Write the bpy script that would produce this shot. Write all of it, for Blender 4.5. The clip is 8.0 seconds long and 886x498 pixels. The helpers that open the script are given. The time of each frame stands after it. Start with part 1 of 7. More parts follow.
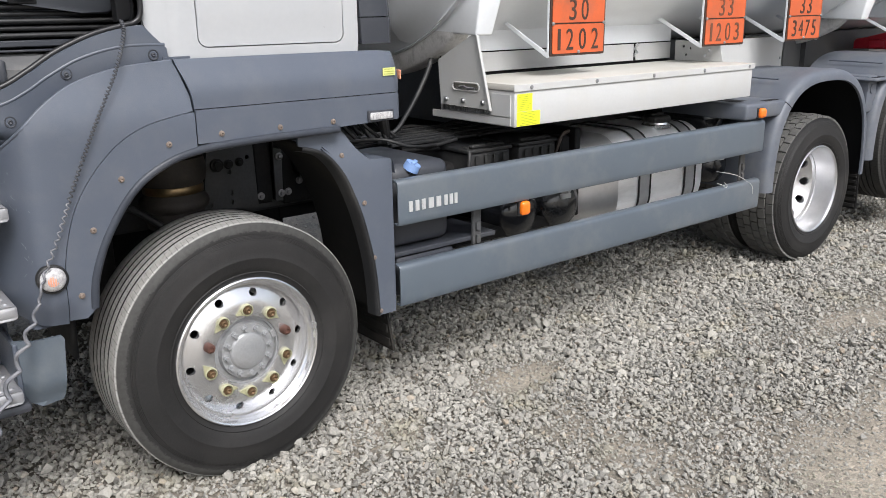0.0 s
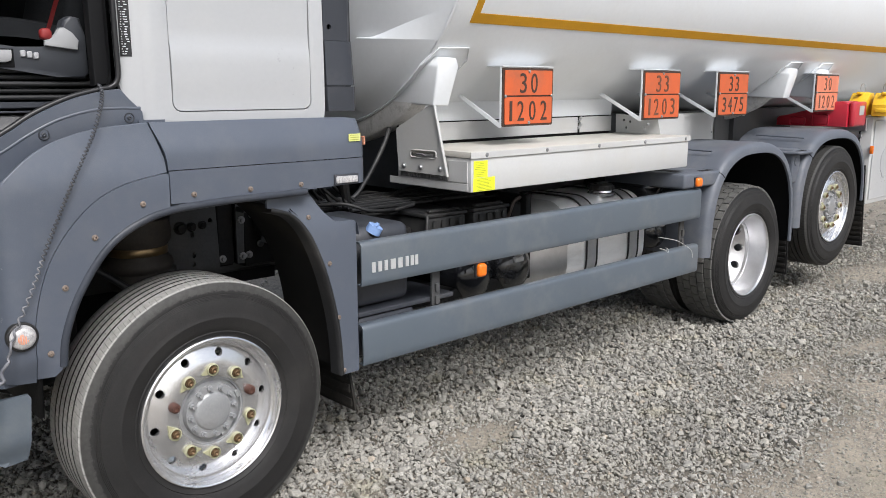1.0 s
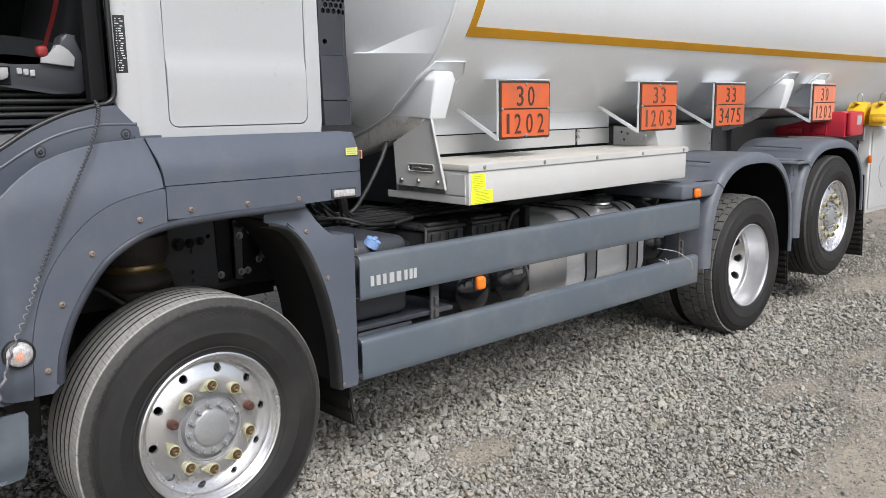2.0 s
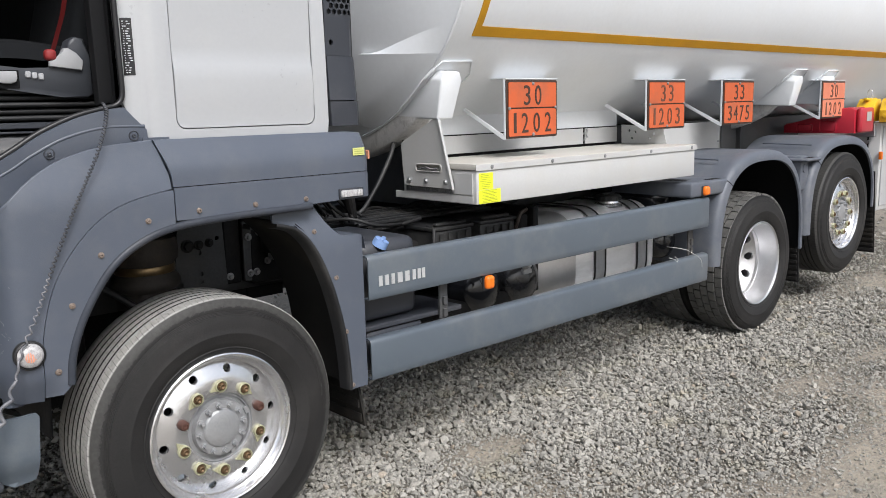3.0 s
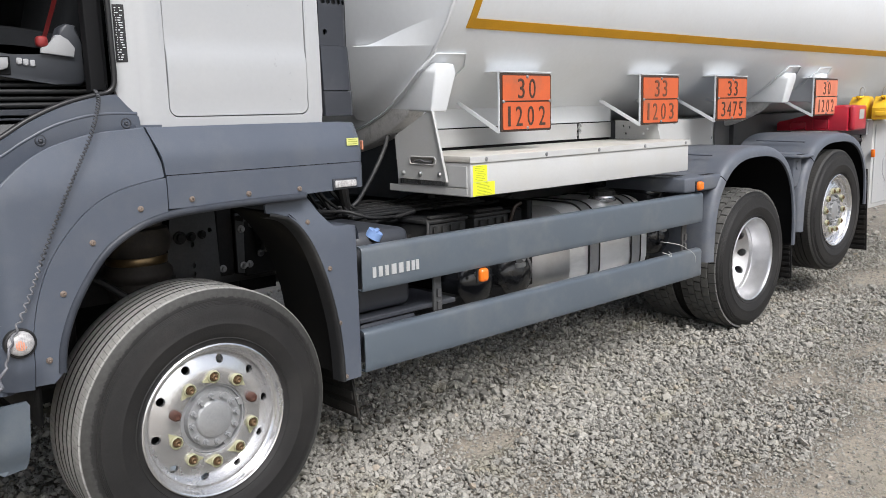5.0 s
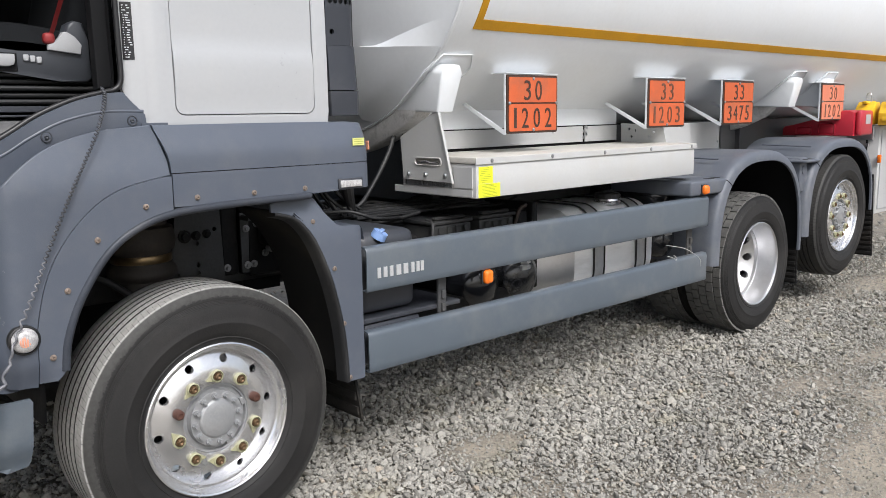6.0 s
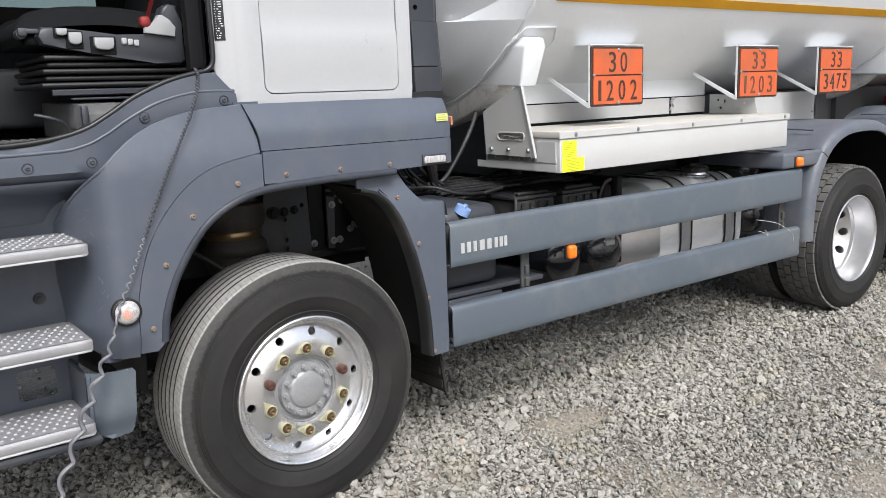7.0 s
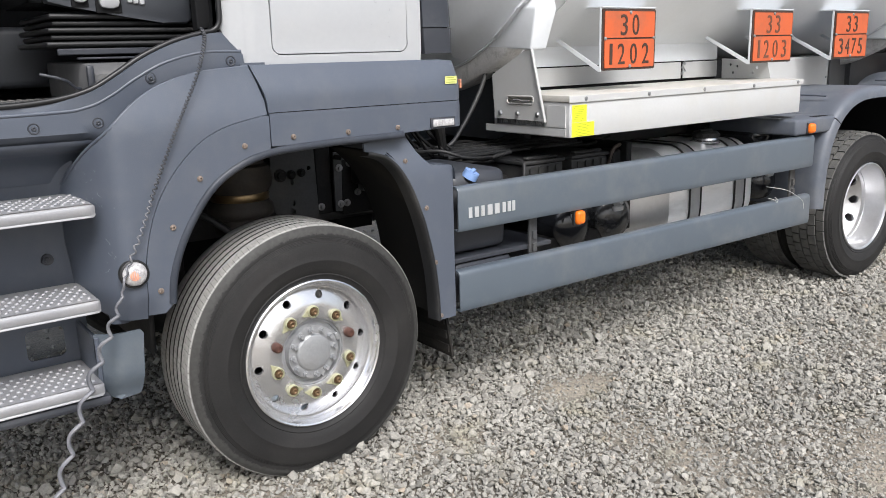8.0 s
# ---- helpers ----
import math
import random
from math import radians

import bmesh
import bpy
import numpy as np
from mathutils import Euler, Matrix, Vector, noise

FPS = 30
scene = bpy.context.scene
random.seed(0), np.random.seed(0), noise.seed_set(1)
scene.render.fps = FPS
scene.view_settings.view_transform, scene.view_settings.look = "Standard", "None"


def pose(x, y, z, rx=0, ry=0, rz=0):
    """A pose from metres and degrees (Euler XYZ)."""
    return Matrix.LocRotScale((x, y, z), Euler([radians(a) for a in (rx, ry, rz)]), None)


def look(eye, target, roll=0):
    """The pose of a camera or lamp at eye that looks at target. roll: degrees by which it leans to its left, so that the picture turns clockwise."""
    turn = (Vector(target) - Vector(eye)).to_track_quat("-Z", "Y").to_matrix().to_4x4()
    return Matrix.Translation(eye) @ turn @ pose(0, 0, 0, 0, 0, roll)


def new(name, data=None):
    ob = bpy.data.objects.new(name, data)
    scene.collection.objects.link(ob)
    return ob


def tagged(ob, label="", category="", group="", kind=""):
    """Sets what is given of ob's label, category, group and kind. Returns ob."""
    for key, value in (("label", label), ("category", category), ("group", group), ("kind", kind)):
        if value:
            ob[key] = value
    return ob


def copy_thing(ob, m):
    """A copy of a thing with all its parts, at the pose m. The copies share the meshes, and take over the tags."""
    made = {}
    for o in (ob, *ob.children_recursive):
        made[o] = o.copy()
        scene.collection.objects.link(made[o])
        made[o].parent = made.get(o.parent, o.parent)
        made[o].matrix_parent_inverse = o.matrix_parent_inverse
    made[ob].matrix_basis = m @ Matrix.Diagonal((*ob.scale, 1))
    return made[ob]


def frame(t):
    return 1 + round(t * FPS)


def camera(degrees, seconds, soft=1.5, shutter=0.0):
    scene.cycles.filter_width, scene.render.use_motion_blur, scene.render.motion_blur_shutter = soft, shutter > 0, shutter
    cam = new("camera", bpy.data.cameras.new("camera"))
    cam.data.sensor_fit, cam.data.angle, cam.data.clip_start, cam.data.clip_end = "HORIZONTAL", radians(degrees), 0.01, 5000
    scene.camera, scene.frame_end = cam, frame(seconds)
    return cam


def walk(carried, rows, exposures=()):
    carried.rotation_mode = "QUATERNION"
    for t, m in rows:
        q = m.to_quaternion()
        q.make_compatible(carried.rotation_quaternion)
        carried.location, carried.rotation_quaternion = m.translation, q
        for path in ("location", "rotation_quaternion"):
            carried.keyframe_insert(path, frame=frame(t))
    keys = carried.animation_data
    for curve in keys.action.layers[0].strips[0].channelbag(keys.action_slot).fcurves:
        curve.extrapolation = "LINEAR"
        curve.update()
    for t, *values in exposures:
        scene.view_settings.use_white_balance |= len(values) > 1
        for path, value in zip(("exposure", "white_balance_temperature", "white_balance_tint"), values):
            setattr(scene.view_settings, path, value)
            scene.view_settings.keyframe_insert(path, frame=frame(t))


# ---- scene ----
cam = camera(56.6, 8.0, soft=0.5)
PATH = [
    (0, (-1.228, -2.711, 1.714), (-0.035, -1.206, 1.156), -0.9),
    (0.1, (-1.255, -2.714, 1.711), (-0.036, -1.217, 1.191), -0.8),
    (0.5, (-1.354, -2.719, 1.69), (-0.049, -1.267, 1.257), -0.2),
    (1, (-1.384, -2.732, 1.685), (-0.047, -1.296, 1.3), -0.1),
    (2.5, (-1.369, -2.739, 1.661), (-0.035, -1.289, 1.319), -1.2),
    (3, (-1.369, -2.745, 1.654), (-0.045, -1.284, 1.315), -1.5),
    (3.5, (-1.374, -2.748, 1.645), (-0.045, -1.289, 1.318), -1.5),
    (4, (-1.373, -2.749, 1.628), (-0.042, -1.294, 1.292), -1.6),
    (4.5, (-1.37, -2.746, 1.616), (-0.037, -1.294, 1.28), -1.5),
    (6, (-1.37, -2.726, 1.597), (-0.038, -1.27, 1.27), -0.9),
    (6.5, (-1.381, -2.725, 1.599), (-0.121, -1.213, 1.245), -1.4),
    (7, (-1.387, -2.721, 1.596), (-0.211, -1.148, 1.216), -2.0),
    (7.5, (-1.386, -2.716, 1.591), (-0.229, -1.135, 1.191), -1.9),
    (8, (-1.383, -2.707, 1.594), (-0.233, -1.139, 1.13), -1.6),
]
walk(cam, [(t, look(eye, target, roll)) for t, eye, target, roll in PATH], [(0, 0.73, 6330, 10), (1, 0.58, 6330, 10), (2.5, 0.54, 6330, 10), (4.5, 0.53, 6330, 10), (6, 0.59, 6330, 10), (6.5, 0.63, 6330, 10), (7, 0.75, 6330, 10), (8, 0.76, 6330, 10)])

# ---- light ----
world = bpy.data.worlds.new("overcast_sky")
scene.world = world
world.use_nodes = True
wn, wl = world.node_tree.nodes, world.node_tree.links
wn.clear()
sky = wn.new("ShaderNodeTexSky")
sky.sky_type, sky.sun_disc = "NISHITA", False
SUN_UP, SUN_ROUND = radians(48), radians(198)
sky.sun_elevation, sky.sun_rotation = SUN_UP, SUN_ROUND
sky.dust_density, sky.air_density, sky.ozone_density = 4.0, 1.0, 1.0
grey = wn.new("ShaderNodeRGBToBW")
soften = wn.new("ShaderNodeMix")
soften.data_type = "RGBA"
soften.inputs["Factor"].default_value = 0.46
back = wn.new("ShaderNodeBackground")
back.inputs["Strength"].default_value = 0.128
wout = wn.new("ShaderNodeOutputWorld")
wl.new(sky.outputs[0], grey.inputs[0])
wl.new(sky.outputs[0], soften.inputs["A"])
wl.new(grey.outputs[0], soften.inputs["B"])
wl.new(soften.outputs["Result"], back.inputs["Color"])
wl.new(back.outputs[0], wout.inputs[0])

sun_data = bpy.data.lights.new("sun", "SUN")
sun_data.energy, sun_data.angle, sun_data.color = 2.1, radians(22), (1.0, 0.992, 0.985)
sun = new("sun", sun_data)
sun.matrix_world = look((math.sin(SUN_ROUND) * 20, math.cos(SUN_ROUND) * 20, math.tan(SUN_UP) * 20), (0, 0, 0))


# ---- materials ----
def material(name, colour, rough=0.5, metal=0.0, vary=0.12, scale=6.0, grain=120.0, bump=0.0, dirt=None, dirt_amount=0.0, rough_vary=0.1,
             coat=0.0, dirt_scale=2.5, stretch=(1, 1, 1)):
    """A surface with two scales of variation, fine relief and, if wanted, dirt in blotches of its own."""
    m = bpy.data.materials.new(name)
    m.use_nodes = True
    n, l = m.node_tree.nodes, m.node_tree.links
    b = n["Principled BSDF"]
    b.inputs["Metallic"].default_value = metal
    b.inputs["Coat Weight"].default_value = coat
    b.inputs["Coat Roughness"].default_value = 0.08
    co = n.new("ShaderNodeTexCoord")
    mp = n.new("ShaderNodeMapping")
    mp.inputs["Scale"].default_value = stretch
    l.new(co.outputs["Object"], mp.inputs["Vector"])
    big = n.new("ShaderNodeTexNoise")
    big.inputs["Scale"].default_value, big.inputs["Detail"].default_value = scale, 5
    fine = n.new("ShaderNodeTexNoise")
    fine.inputs["Scale"].default_value, fine.inputs["Detail"].default_value = grain, 3
    l.new(mp.outputs[0], big.inputs["Vector"])
    l.new(mp.outputs[0], fine.inputs["Vector"])
    both = n.new("ShaderNodeMix")
    both.inputs["Factor"].default_value = 0.4
    l.new(big.outputs["Fac"], both.inputs["A"])
    l.new(fine.outputs["Fac"], both.inputs["B"])
    ramp = n.new("ShaderNodeValToRGB")
    lo = [max(0.0, c * (1 - vary)) for c in colour]
    hi = [min(1.0, c * (1 + vary)) for c in colour]
    ramp.color_ramp.elements[0].color, ramp.color_ramp.elements[1].color = (*lo, 1), (*hi, 1)
    ramp.color_ramp.elements[0].position, ramp.color_ramp.elements[1].position = 0.33, 0.67
    l.new(both.outputs["Result"], ramp.inputs["Fac"])
    out = ramp.outputs["Color"]
    if dirt:
        spot = n.new("ShaderNodeTexNoise")
        spot.inputs["Scale"].default_value, spot.inputs["Detail"].default_value = dirt_scale, 9
        spot.inputs["Roughness"].default_value = 0.7
        l.new(mp.outputs[0], spot.inputs["Vector"])
        cut = n.new("ShaderNodeMapRange")
        cut.inputs["From Min"].default_value, cut.inputs["From Max"].default_value = 0.48, 0.72
        cut.inputs["To Max"].default_value = dirt_amount
        l.new(spot.outputs["Fac"], cut.inputs["Value"])
        mix = n.new("ShaderNodeMix")
        mix.data_type = "RGBA"
        l.new(cut.outputs[0], mix.inputs["Factor"])
        l.new(out, mix.inputs["A"])
        mix.inputs["B"].default_value = (*dirt, 1)
        out = mix.outputs["Result"]
    l.new(out, b.inputs["Base Color"])
    rr = n.new("ShaderNodeMapRange")
    rr.inputs["To Min"].default_value, rr.inputs["To Max"].default_value = max(0.02, rough - rough_vary), min(1.0, rough + rough_vary)
    l.new(both.outputs["Result"], rr.inputs["Value"])
    l.new(rr.outputs[0], b.inputs["Roughness"])
    if bump:
        bp = n.new("ShaderNodeBump")
        bp.inputs["Strength"].default_value, bp.inputs["Distance"].default_value = min(1.0, bump), 0.004
        l.new(fine.outputs["Fac"], bp.inputs["Height"])
        l.new(bp.outputs[0], b.inputs["Normal"])
    return m


DUST = (0.33, 0.31, 0.27)
M_GREY = material("grey_plastic", (0.077, 0.089, 0.114), 0.42, 0, 0.05, 2.5, 260, 0.10, DUST, 0.07, dirt_scale=6)
M_GREYPAINT = material("grey_paint", (0.083, 0.101, 0.121), 0.36, 0, 0.07, 3, 200, 0.05, DUST, 0.18, coat=0.15)
M_GUARD = material("guard_plastic", (0.092, 0.103, 0.125), 0.5, 0, 0.09, 4, 220, 0.1, DUST, 0.25)
M_BLACK = material("black_plastic", (0.010, 0.0104, 0.0115), 0.55, 0, 0.25, 7, 160, 0.1, DUST, 0.10)
M_DARK = material("underbody_black", (0.009, 0.0092, 0.0098), 0.62, 0, 0.35, 6, 90, 0.25, (0.06, 0.052, 0.044), 0.3)
M_SEAL = material("black_seal", (0.012, 0.012, 0.013), 0.42, 0, 0.15, 8, 150, 0.05)
M_LIP = material("lip_rubber", (0.040, 0.045, 0.056), 0.38, 0, 0.15, 8, 150, 0.05, DUST, 0.08)
M_COLUMN = material("dark_grey_plastic", (0.032, 0.035, 0.043), 0.45, 0, 0.1, 5, 240, 0.08, DUST, 0.08)
M_WHITE = material("white_paint", (0.385, 0.392, 0.402), 0.3, 0, 0.025, 2, 60, 0.015, (0.55, 0.53, 0.48), 0.12, coat=0.35)
M_TANK = material("tank_white", (0.70, 0.722, 0.745), 0.34, 0, 0.03, 1.2, 40, 0.02, (0.55, 0.53, 0.47), 0.14, coat=0.25, dirt_scale=1.4)
M_BOXWHITE = material("box_white", (0.455, 0.457, 0.452), 0.45, 0, 0.04, 3, 80, 0.04, (0.42, 0.38, 0.30), 0.25)
M_TREADPLATE = material("box_lid", (0.45, 0.435, 0.40), 0.55, 0, 0.06, 4, 90, 0.08, (0.36, 0.32, 0.25), 0.5)
M_ALU = material("polished_aluminium", (0.76, 0.76, 0.77), 0.26, 0.90, 0.015, 5, 30, 0.0, (0.66, 0.65, 0.63), 0.10, dirt_scale=5, rough_vary=0.05)
M_ALUDULL = material("dull_aluminium", (0.54, 0.545, 0.56), 0.38, 1.0, 0.08, 8, 160, 0.05, (0.30, 0.29, 0.27), 0.3)
M_ALUDEEP = material("weathered_aluminium", (0.66, 0.66, 0.67), 0.36, 0.9, 0.05, 5, 60, 0.02, (0.42, 0.41, 0.39), 0.3, dirt_scale=7)
M_STEP = material("step_aluminium", (0.29, 0.29, 0.30), 0.55, 0.35, 0.08, 10, 140, 0.08, (0.35, 0.33, 0.29), 0.35)
M_STEEL = material("grey_steel", (0.28, 0.285, 0.29), 0.5, 0.6, 0.15, 10, 140, 0.1, (0.15, 0.11, 0.08), 0.3)
M_HUB = material("hub_grey", (0.33, 0.335, 0.34), 0.5, 0.45, 0.12, 14, 150, 0.08, (0.18, 0.16, 0.14), 0.35, dirt_scale=10)
M_GROOVE = material("groove_rubber", (0.014, 0.0138, 0.0135), 0.9, 0, 0.3, 9, 190, 0.3)
M_LUG = material("lug_rubber", (0.095, 0.093, 0.088), 0.85, 0, 0.3, 9, 190, 0.5, (0.17, 0.165, 0.15), 0.6, dirt_scale=7)
M_BRASS = material("brass_nut", (0.15, 0.095, 0.05), 0.5, 0.6, 0.2, 40, 300, 0.1, (0.12, 0.07, 0.04), 0.5, dirt_scale=40)
M_RUST = material("rusty_cap", (0.075, 0.031, 0.021), 0.75, 0.1, 0.3, 60, 300, 0.3)
M_TAG = material("yellow_green_plastic", (0.33, 0.32, 0.20), 0.5, 0, 0.1, 20, 200, 0.05, (0.4, 0.36, 0.25), 0.4, dirt_scale=20)
M_BOLT = material("rusty_screw", (0.22, 0.175, 0.145), 0.55, 0.4, 0.25, 60, 300, 0.1)
M_ORANGE = material("placard_orange", (0.52, 0.102, 0.032), 0.42, 0, 0.08, 8, 150, 0.05, (0.22, 0.10, 0.06), 0.55, dirt_scale=7)
M_PALEORANGE = material("faded_placard_orange", (0.60, 0.19, 0.11), 0.5, 0, 0.1, 8, 150, 0.05, (0.6, 0.35, 0.25), 0.4, dirt_scale=6)
M_BROWN = material("placard_black", (0.05, 0.028, 0.02), 0.5, 0, 0.3, 12, 150, 0.05)
M_BROWNWORN = material("placard_worn_brown", (0.12, 0.05, 0.03), 0.5, 0, 0.3, 12, 150, 0.05)
M_GOLD = material("gold_stripe", (0.50, 0.245, 0.0), 0.6, 0, 0.1, 6, 120, 0.02, (0.25, 0.13, 0.01), 0.2)
M_LIME = material("yellow_sticker", (0.75, 0.80, 0.03), 0.45, 0, 0.05, 8, 100, 0.0)
M_PALEYELLOW = material("pale_yellow_sticker", (0.60, 0.62, 0.22), 0.45, 0, 0.05, 8, 100, 0.0)
M_INK = material("dark_ink", (0.30, 0.32, 0.03), 0.6, 0, 0.2, 20, 100, 0.0)
M_AMBER = material("amber_lens", (0.80, 0.17, 0.01), 0.22, 0, 0.12, 60, 200, 0.05, coat=0.5)
M_LENS = material("clear_lens", (0.42, 0.41, 0.41), 0.12, 0, 0.35, 70, 260, 0.1, coat=0.6)
M_PEACH = material("peach_bulb", (0.62, 0.27, 0.17), 0.3, 0, 0.3, 60, 200, 0.05)
M_BLUE = material("blue_cap", (0.20, 0.33, 0.62), 0.42, 0, 0.1, 20, 150, 0.05, DUST, 0.15)
M_RED = material("red_plastic", (0.40, 0.016, 0.034), 0.35, 0, 0.12, 6, 150, 0.05, (0.35, 0.10, 0.09), 0.2, coat=0.2)
M_BELT = material("red_belt", (0.22, 0.018, 0.018), 0.6, 0, 0.1, 30, 300, 0.1)
M_YELLOW = material("yellow_plastic", (0.68, 0.42, 0.02), 0.45, 0, 0.1, 8, 150, 0.05, (0.3, 0.22, 0.08), 0.3)
M_SILVER = material("silver_badge", (0.66, 0.67, 0.68), 0.3, 0.55, 0.06, 30, 200, 0.02)
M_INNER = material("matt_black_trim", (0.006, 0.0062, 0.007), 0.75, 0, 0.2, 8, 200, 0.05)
# speckled grime, with the paint toned darker for the shade of a downward face
M_APRON = material("grimy_shaded_white", (0.50, 0.495, 0.485), 0.6, 0, 0.12, 8, 90, 0.2, (0.16, 0.15, 0.14), 0.75, dirt_scale=16)
M_SCUFF = material("scuff_mark", (0.22, 0.23, 0.245), 0.7, 0, 0.3, 60, 300, 0.1)
M_FABRIC = material("black_fabric", (0.006, 0.0068, 0.008), 0.9, 0, 0.25, 30, 500, 0.4)
M_SEATGREY = material("seat_grey_plastic", (0.042, 0.046, 0.054), 0.5, 0, 0.1, 10, 200, 0.08)
M_LEVER = material("pale_grey_plastic", (0.35, 0.355, 0.365), 0.42, 0, 0.06, 20, 200, 0.04)
M_MAT = material("grey_rubber_mat", (0.10, 0.10, 0.102), 0.7, 0, 0.15, 12, 200, 0.15, DUST, 0.3)
# two tones of one hose: sky-lit lower run and shaded upper coil
M_HOSELIT = material("hose_skylit", (0.125, 0.128, 0.142), 0.45, 0, 0.12, 30, 200, 0.05, DUST, 0.25)
M_HOSESHADED = material("hose_shaded", (0.04, 0.042, 0.048), 0.5, 0, 0.12, 30, 200, 0.05, DUST, 0.1)
M_BELLOWS = material("air_spring_rubber", (0.032, 0.027, 0.023), 0.7, 0, 0.3, 12, 90, 0.2, (0.2, 0.14, 0.08), 0.35)
M_OCHRE = material("brass_ring", (0.24, 0.17, 0.09), 0.35, 0.8, 0.2, 20, 120, 0.1)
M_FUEL = material("satin_aluminium", (0.92, 0.925, 0.935), 0.34, 0.45, 0.05, 6, 160, 0.04, (0.4, 0.39, 0.37), 0.3, stretch=(1, 1, 4))
M_FRAME = material("chassis_grey", (0.05, 0.052, 0.055), 0.6, 0.1, 0.25, 8, 90, 0.15, (0.10, 0.085, 0.065), 0.35)
M_BLACKGLOSS = material("black_gloss_paint", (0.012, 0.013, 0.016), 0.22, 0, 0.2, 7, 160, 0.03, DUST, 0.06, coat=0.3)
M_CABLE = material("pale_cable", (0.40, 0.40, 0.385), 0.5, 0, 0.1, 30, 200, 0.0)
M_COPPER = material("brown_cable", (0.035, 0.024, 0.019), 0.5, 0, 0.2, 30, 200, 0.0)
M_PRINT = material("pale_print", (0.55, 0.56, 0.57), 0.5, 0, 0.1, 30, 200, 0.0)
M_MUDFLAP = material("mudflap_rubber", (0.014, 0.0135, 0.013), 0.8, 0, 0.25, 8, 120, 0.25, (0.06, 0.05, 0.04), 0.5)


def tyre_material(name, radius, dusty, edge=0.03):
    """Black sidewall that goes over into scuffed, dusty tread with a ragged line at the shoulder."""
    m = material(name, (0.019, 0.0183, 0.0180), 0.6, 0, 0.2, 5, 150, 0.2, (0.05, 0.047, 0.043), 0.30, dirt_scale=4)
    n, l = m.node_tree.nodes, m.node_tree.links
    b = n["Principled BSDF"]
    co = n.new("ShaderNodeTexCoord")
    xyz = n.new("ShaderNodeSeparateXYZ")
    flat = n.new("ShaderNodeCombineXYZ")
    far = n.new("ShaderNodeVectorMath")
    far.operation = "LENGTH"
    l.new(co.outputs["Object"], xyz.inputs[0])
    l.new(xyz.outputs["X"], flat.inputs["X"])
    l.new(xyz.outputs["Z"], flat.inputs["Z"])
    l.new(flat.outputs[0], far.inputs[0])
    nz = n.new("ShaderNodeTexNoise")
    nz.inputs["Scale"].default_value, nz.inputs["Detail"].default_value, nz.inputs["Roughness"].default_value = 45, 9, 0.8
    l.new(co.outputs["Object"], nz.inputs["Vector"])
    add = n.new("ShaderNodeMath")
    add.operation, add.inputs[1].default_value = "MULTIPLY_ADD", 0.050
    l.new(nz.outputs["Fac"], add.inputs[0])
    l.new(far.outputs["Value"], add.inputs[2])
    cut = n.new("ShaderNodeMapRange")
    cut.inputs["From Min"].default_value, cut.inputs["From Max"].default_value = radius - edge + 0.024, radius - edge + 0.030
    l.new(add.outputs[0], cut.inputs["Value"])
    grey = n.new("ShaderNodeValToRGB")
    grey.color_ramp.elements[0].color, grey.color_ramp.elements[1].color = (*[c * 0.86 for c in dusty], 1), (*[min(1, c * 1.10) for c in dusty], 1)
    grey.color_ramp.elements[0].position, grey.color_ramp.elements[1].position = 0.35, 0.62
    turn = n.new("ShaderNodeMath")
    turn.operation = "ARCTAN2"
    l.new(xyz.outputs["Z"], turn.inputs[0])
    l.new(xyz.outputs["X"], turn.inputs[1])
    wavy = n.new("ShaderNodeMath")
    wavy.operation, wavy.inputs[1].default_value = "MULTIPLY_ADD", 22.0
    ribwise = n.new("ShaderNodeMath")
    ribwise.operation, ribwise.inputs[1].default_value = "MULTIPLY", 9.0
    l.new(xyz.outputs["Y"], ribwise.inputs[0])
    l.new(turn.outputs[0], wavy.inputs[0])
    l.new(ribwise.outputs[0], wavy.inputs[2])
    pace = n.new("ShaderNodeMath")
    pace.operation = "FRACT"
    l.new(wavy.outputs[0], pace.inputs[0])
    slit = n.new("ShaderNodeMapRange")
    slit.inputs["From Min"].default_value, slit.inputs["From Max"].default_value = 0.06, 0.12
    slit.inputs["To Min"].default_value, slit.inputs["To Max"].default_value = 0.25, 1.0
    l.new(pace.outputs[0], slit.inputs["Value"])
    broken = n.new("ShaderNodeTexNoise")
    broken.inputs["Scale"].default_value, broken.inputs["Detail"].default_value = 75, 4
    l.new(co.outputs["Object"], broken.inputs["Vector"])
    some = n.new("ShaderNodeMapRange")
    some.inputs["From Min"].default_value, some.inputs["From Max"].default_value = 0.50, 0.56
    l.new(broken.outputs["Fac"], some.inputs["Value"])
    worn_slit = n.new("ShaderNodeMath")
    worn_slit.operation = "MAXIMUM"
    l.new(slit.outputs[0], worn_slit.inputs[0])
    l.new(some.outputs[0], worn_slit.inputs[1])
    fine_nz = n.new("ShaderNodeTexNoise")
    fine_nz.inputs["Scale"].default_value, fine_nz.inputs["Detail"].default_value = 60, 7
    l.new(co.outputs["Object"], fine_nz.inputs["Vector"])
    l.new(fine_nz.outputs["Fac"], grey.inputs["Fac"])
    old = b.inputs["Base Color"].links[0].from_socket
    mix = n.new("ShaderNodeMix")
    mix.data_type = "RGBA"
    l.new(cut.outputs[0], mix.inputs["Factor"])
    l.new(old, mix.inputs["A"])
    scrub = n.new("ShaderNodeMapRange")
    scrub.inputs["From Min"].default_value, scrub.inputs["From Max"].default_value = radius - 0.0085, radius - 0.0045
    scrub.inputs["To Min"].default_value, scrub.inputs["To Max"].default_value = 0.0, 1.0
    l.new(far.outputs["Value"], scrub.inputs["Value"])
    both_wear = n.new("ShaderNodeMath")
    both_wear.operation = "MULTIPLY"
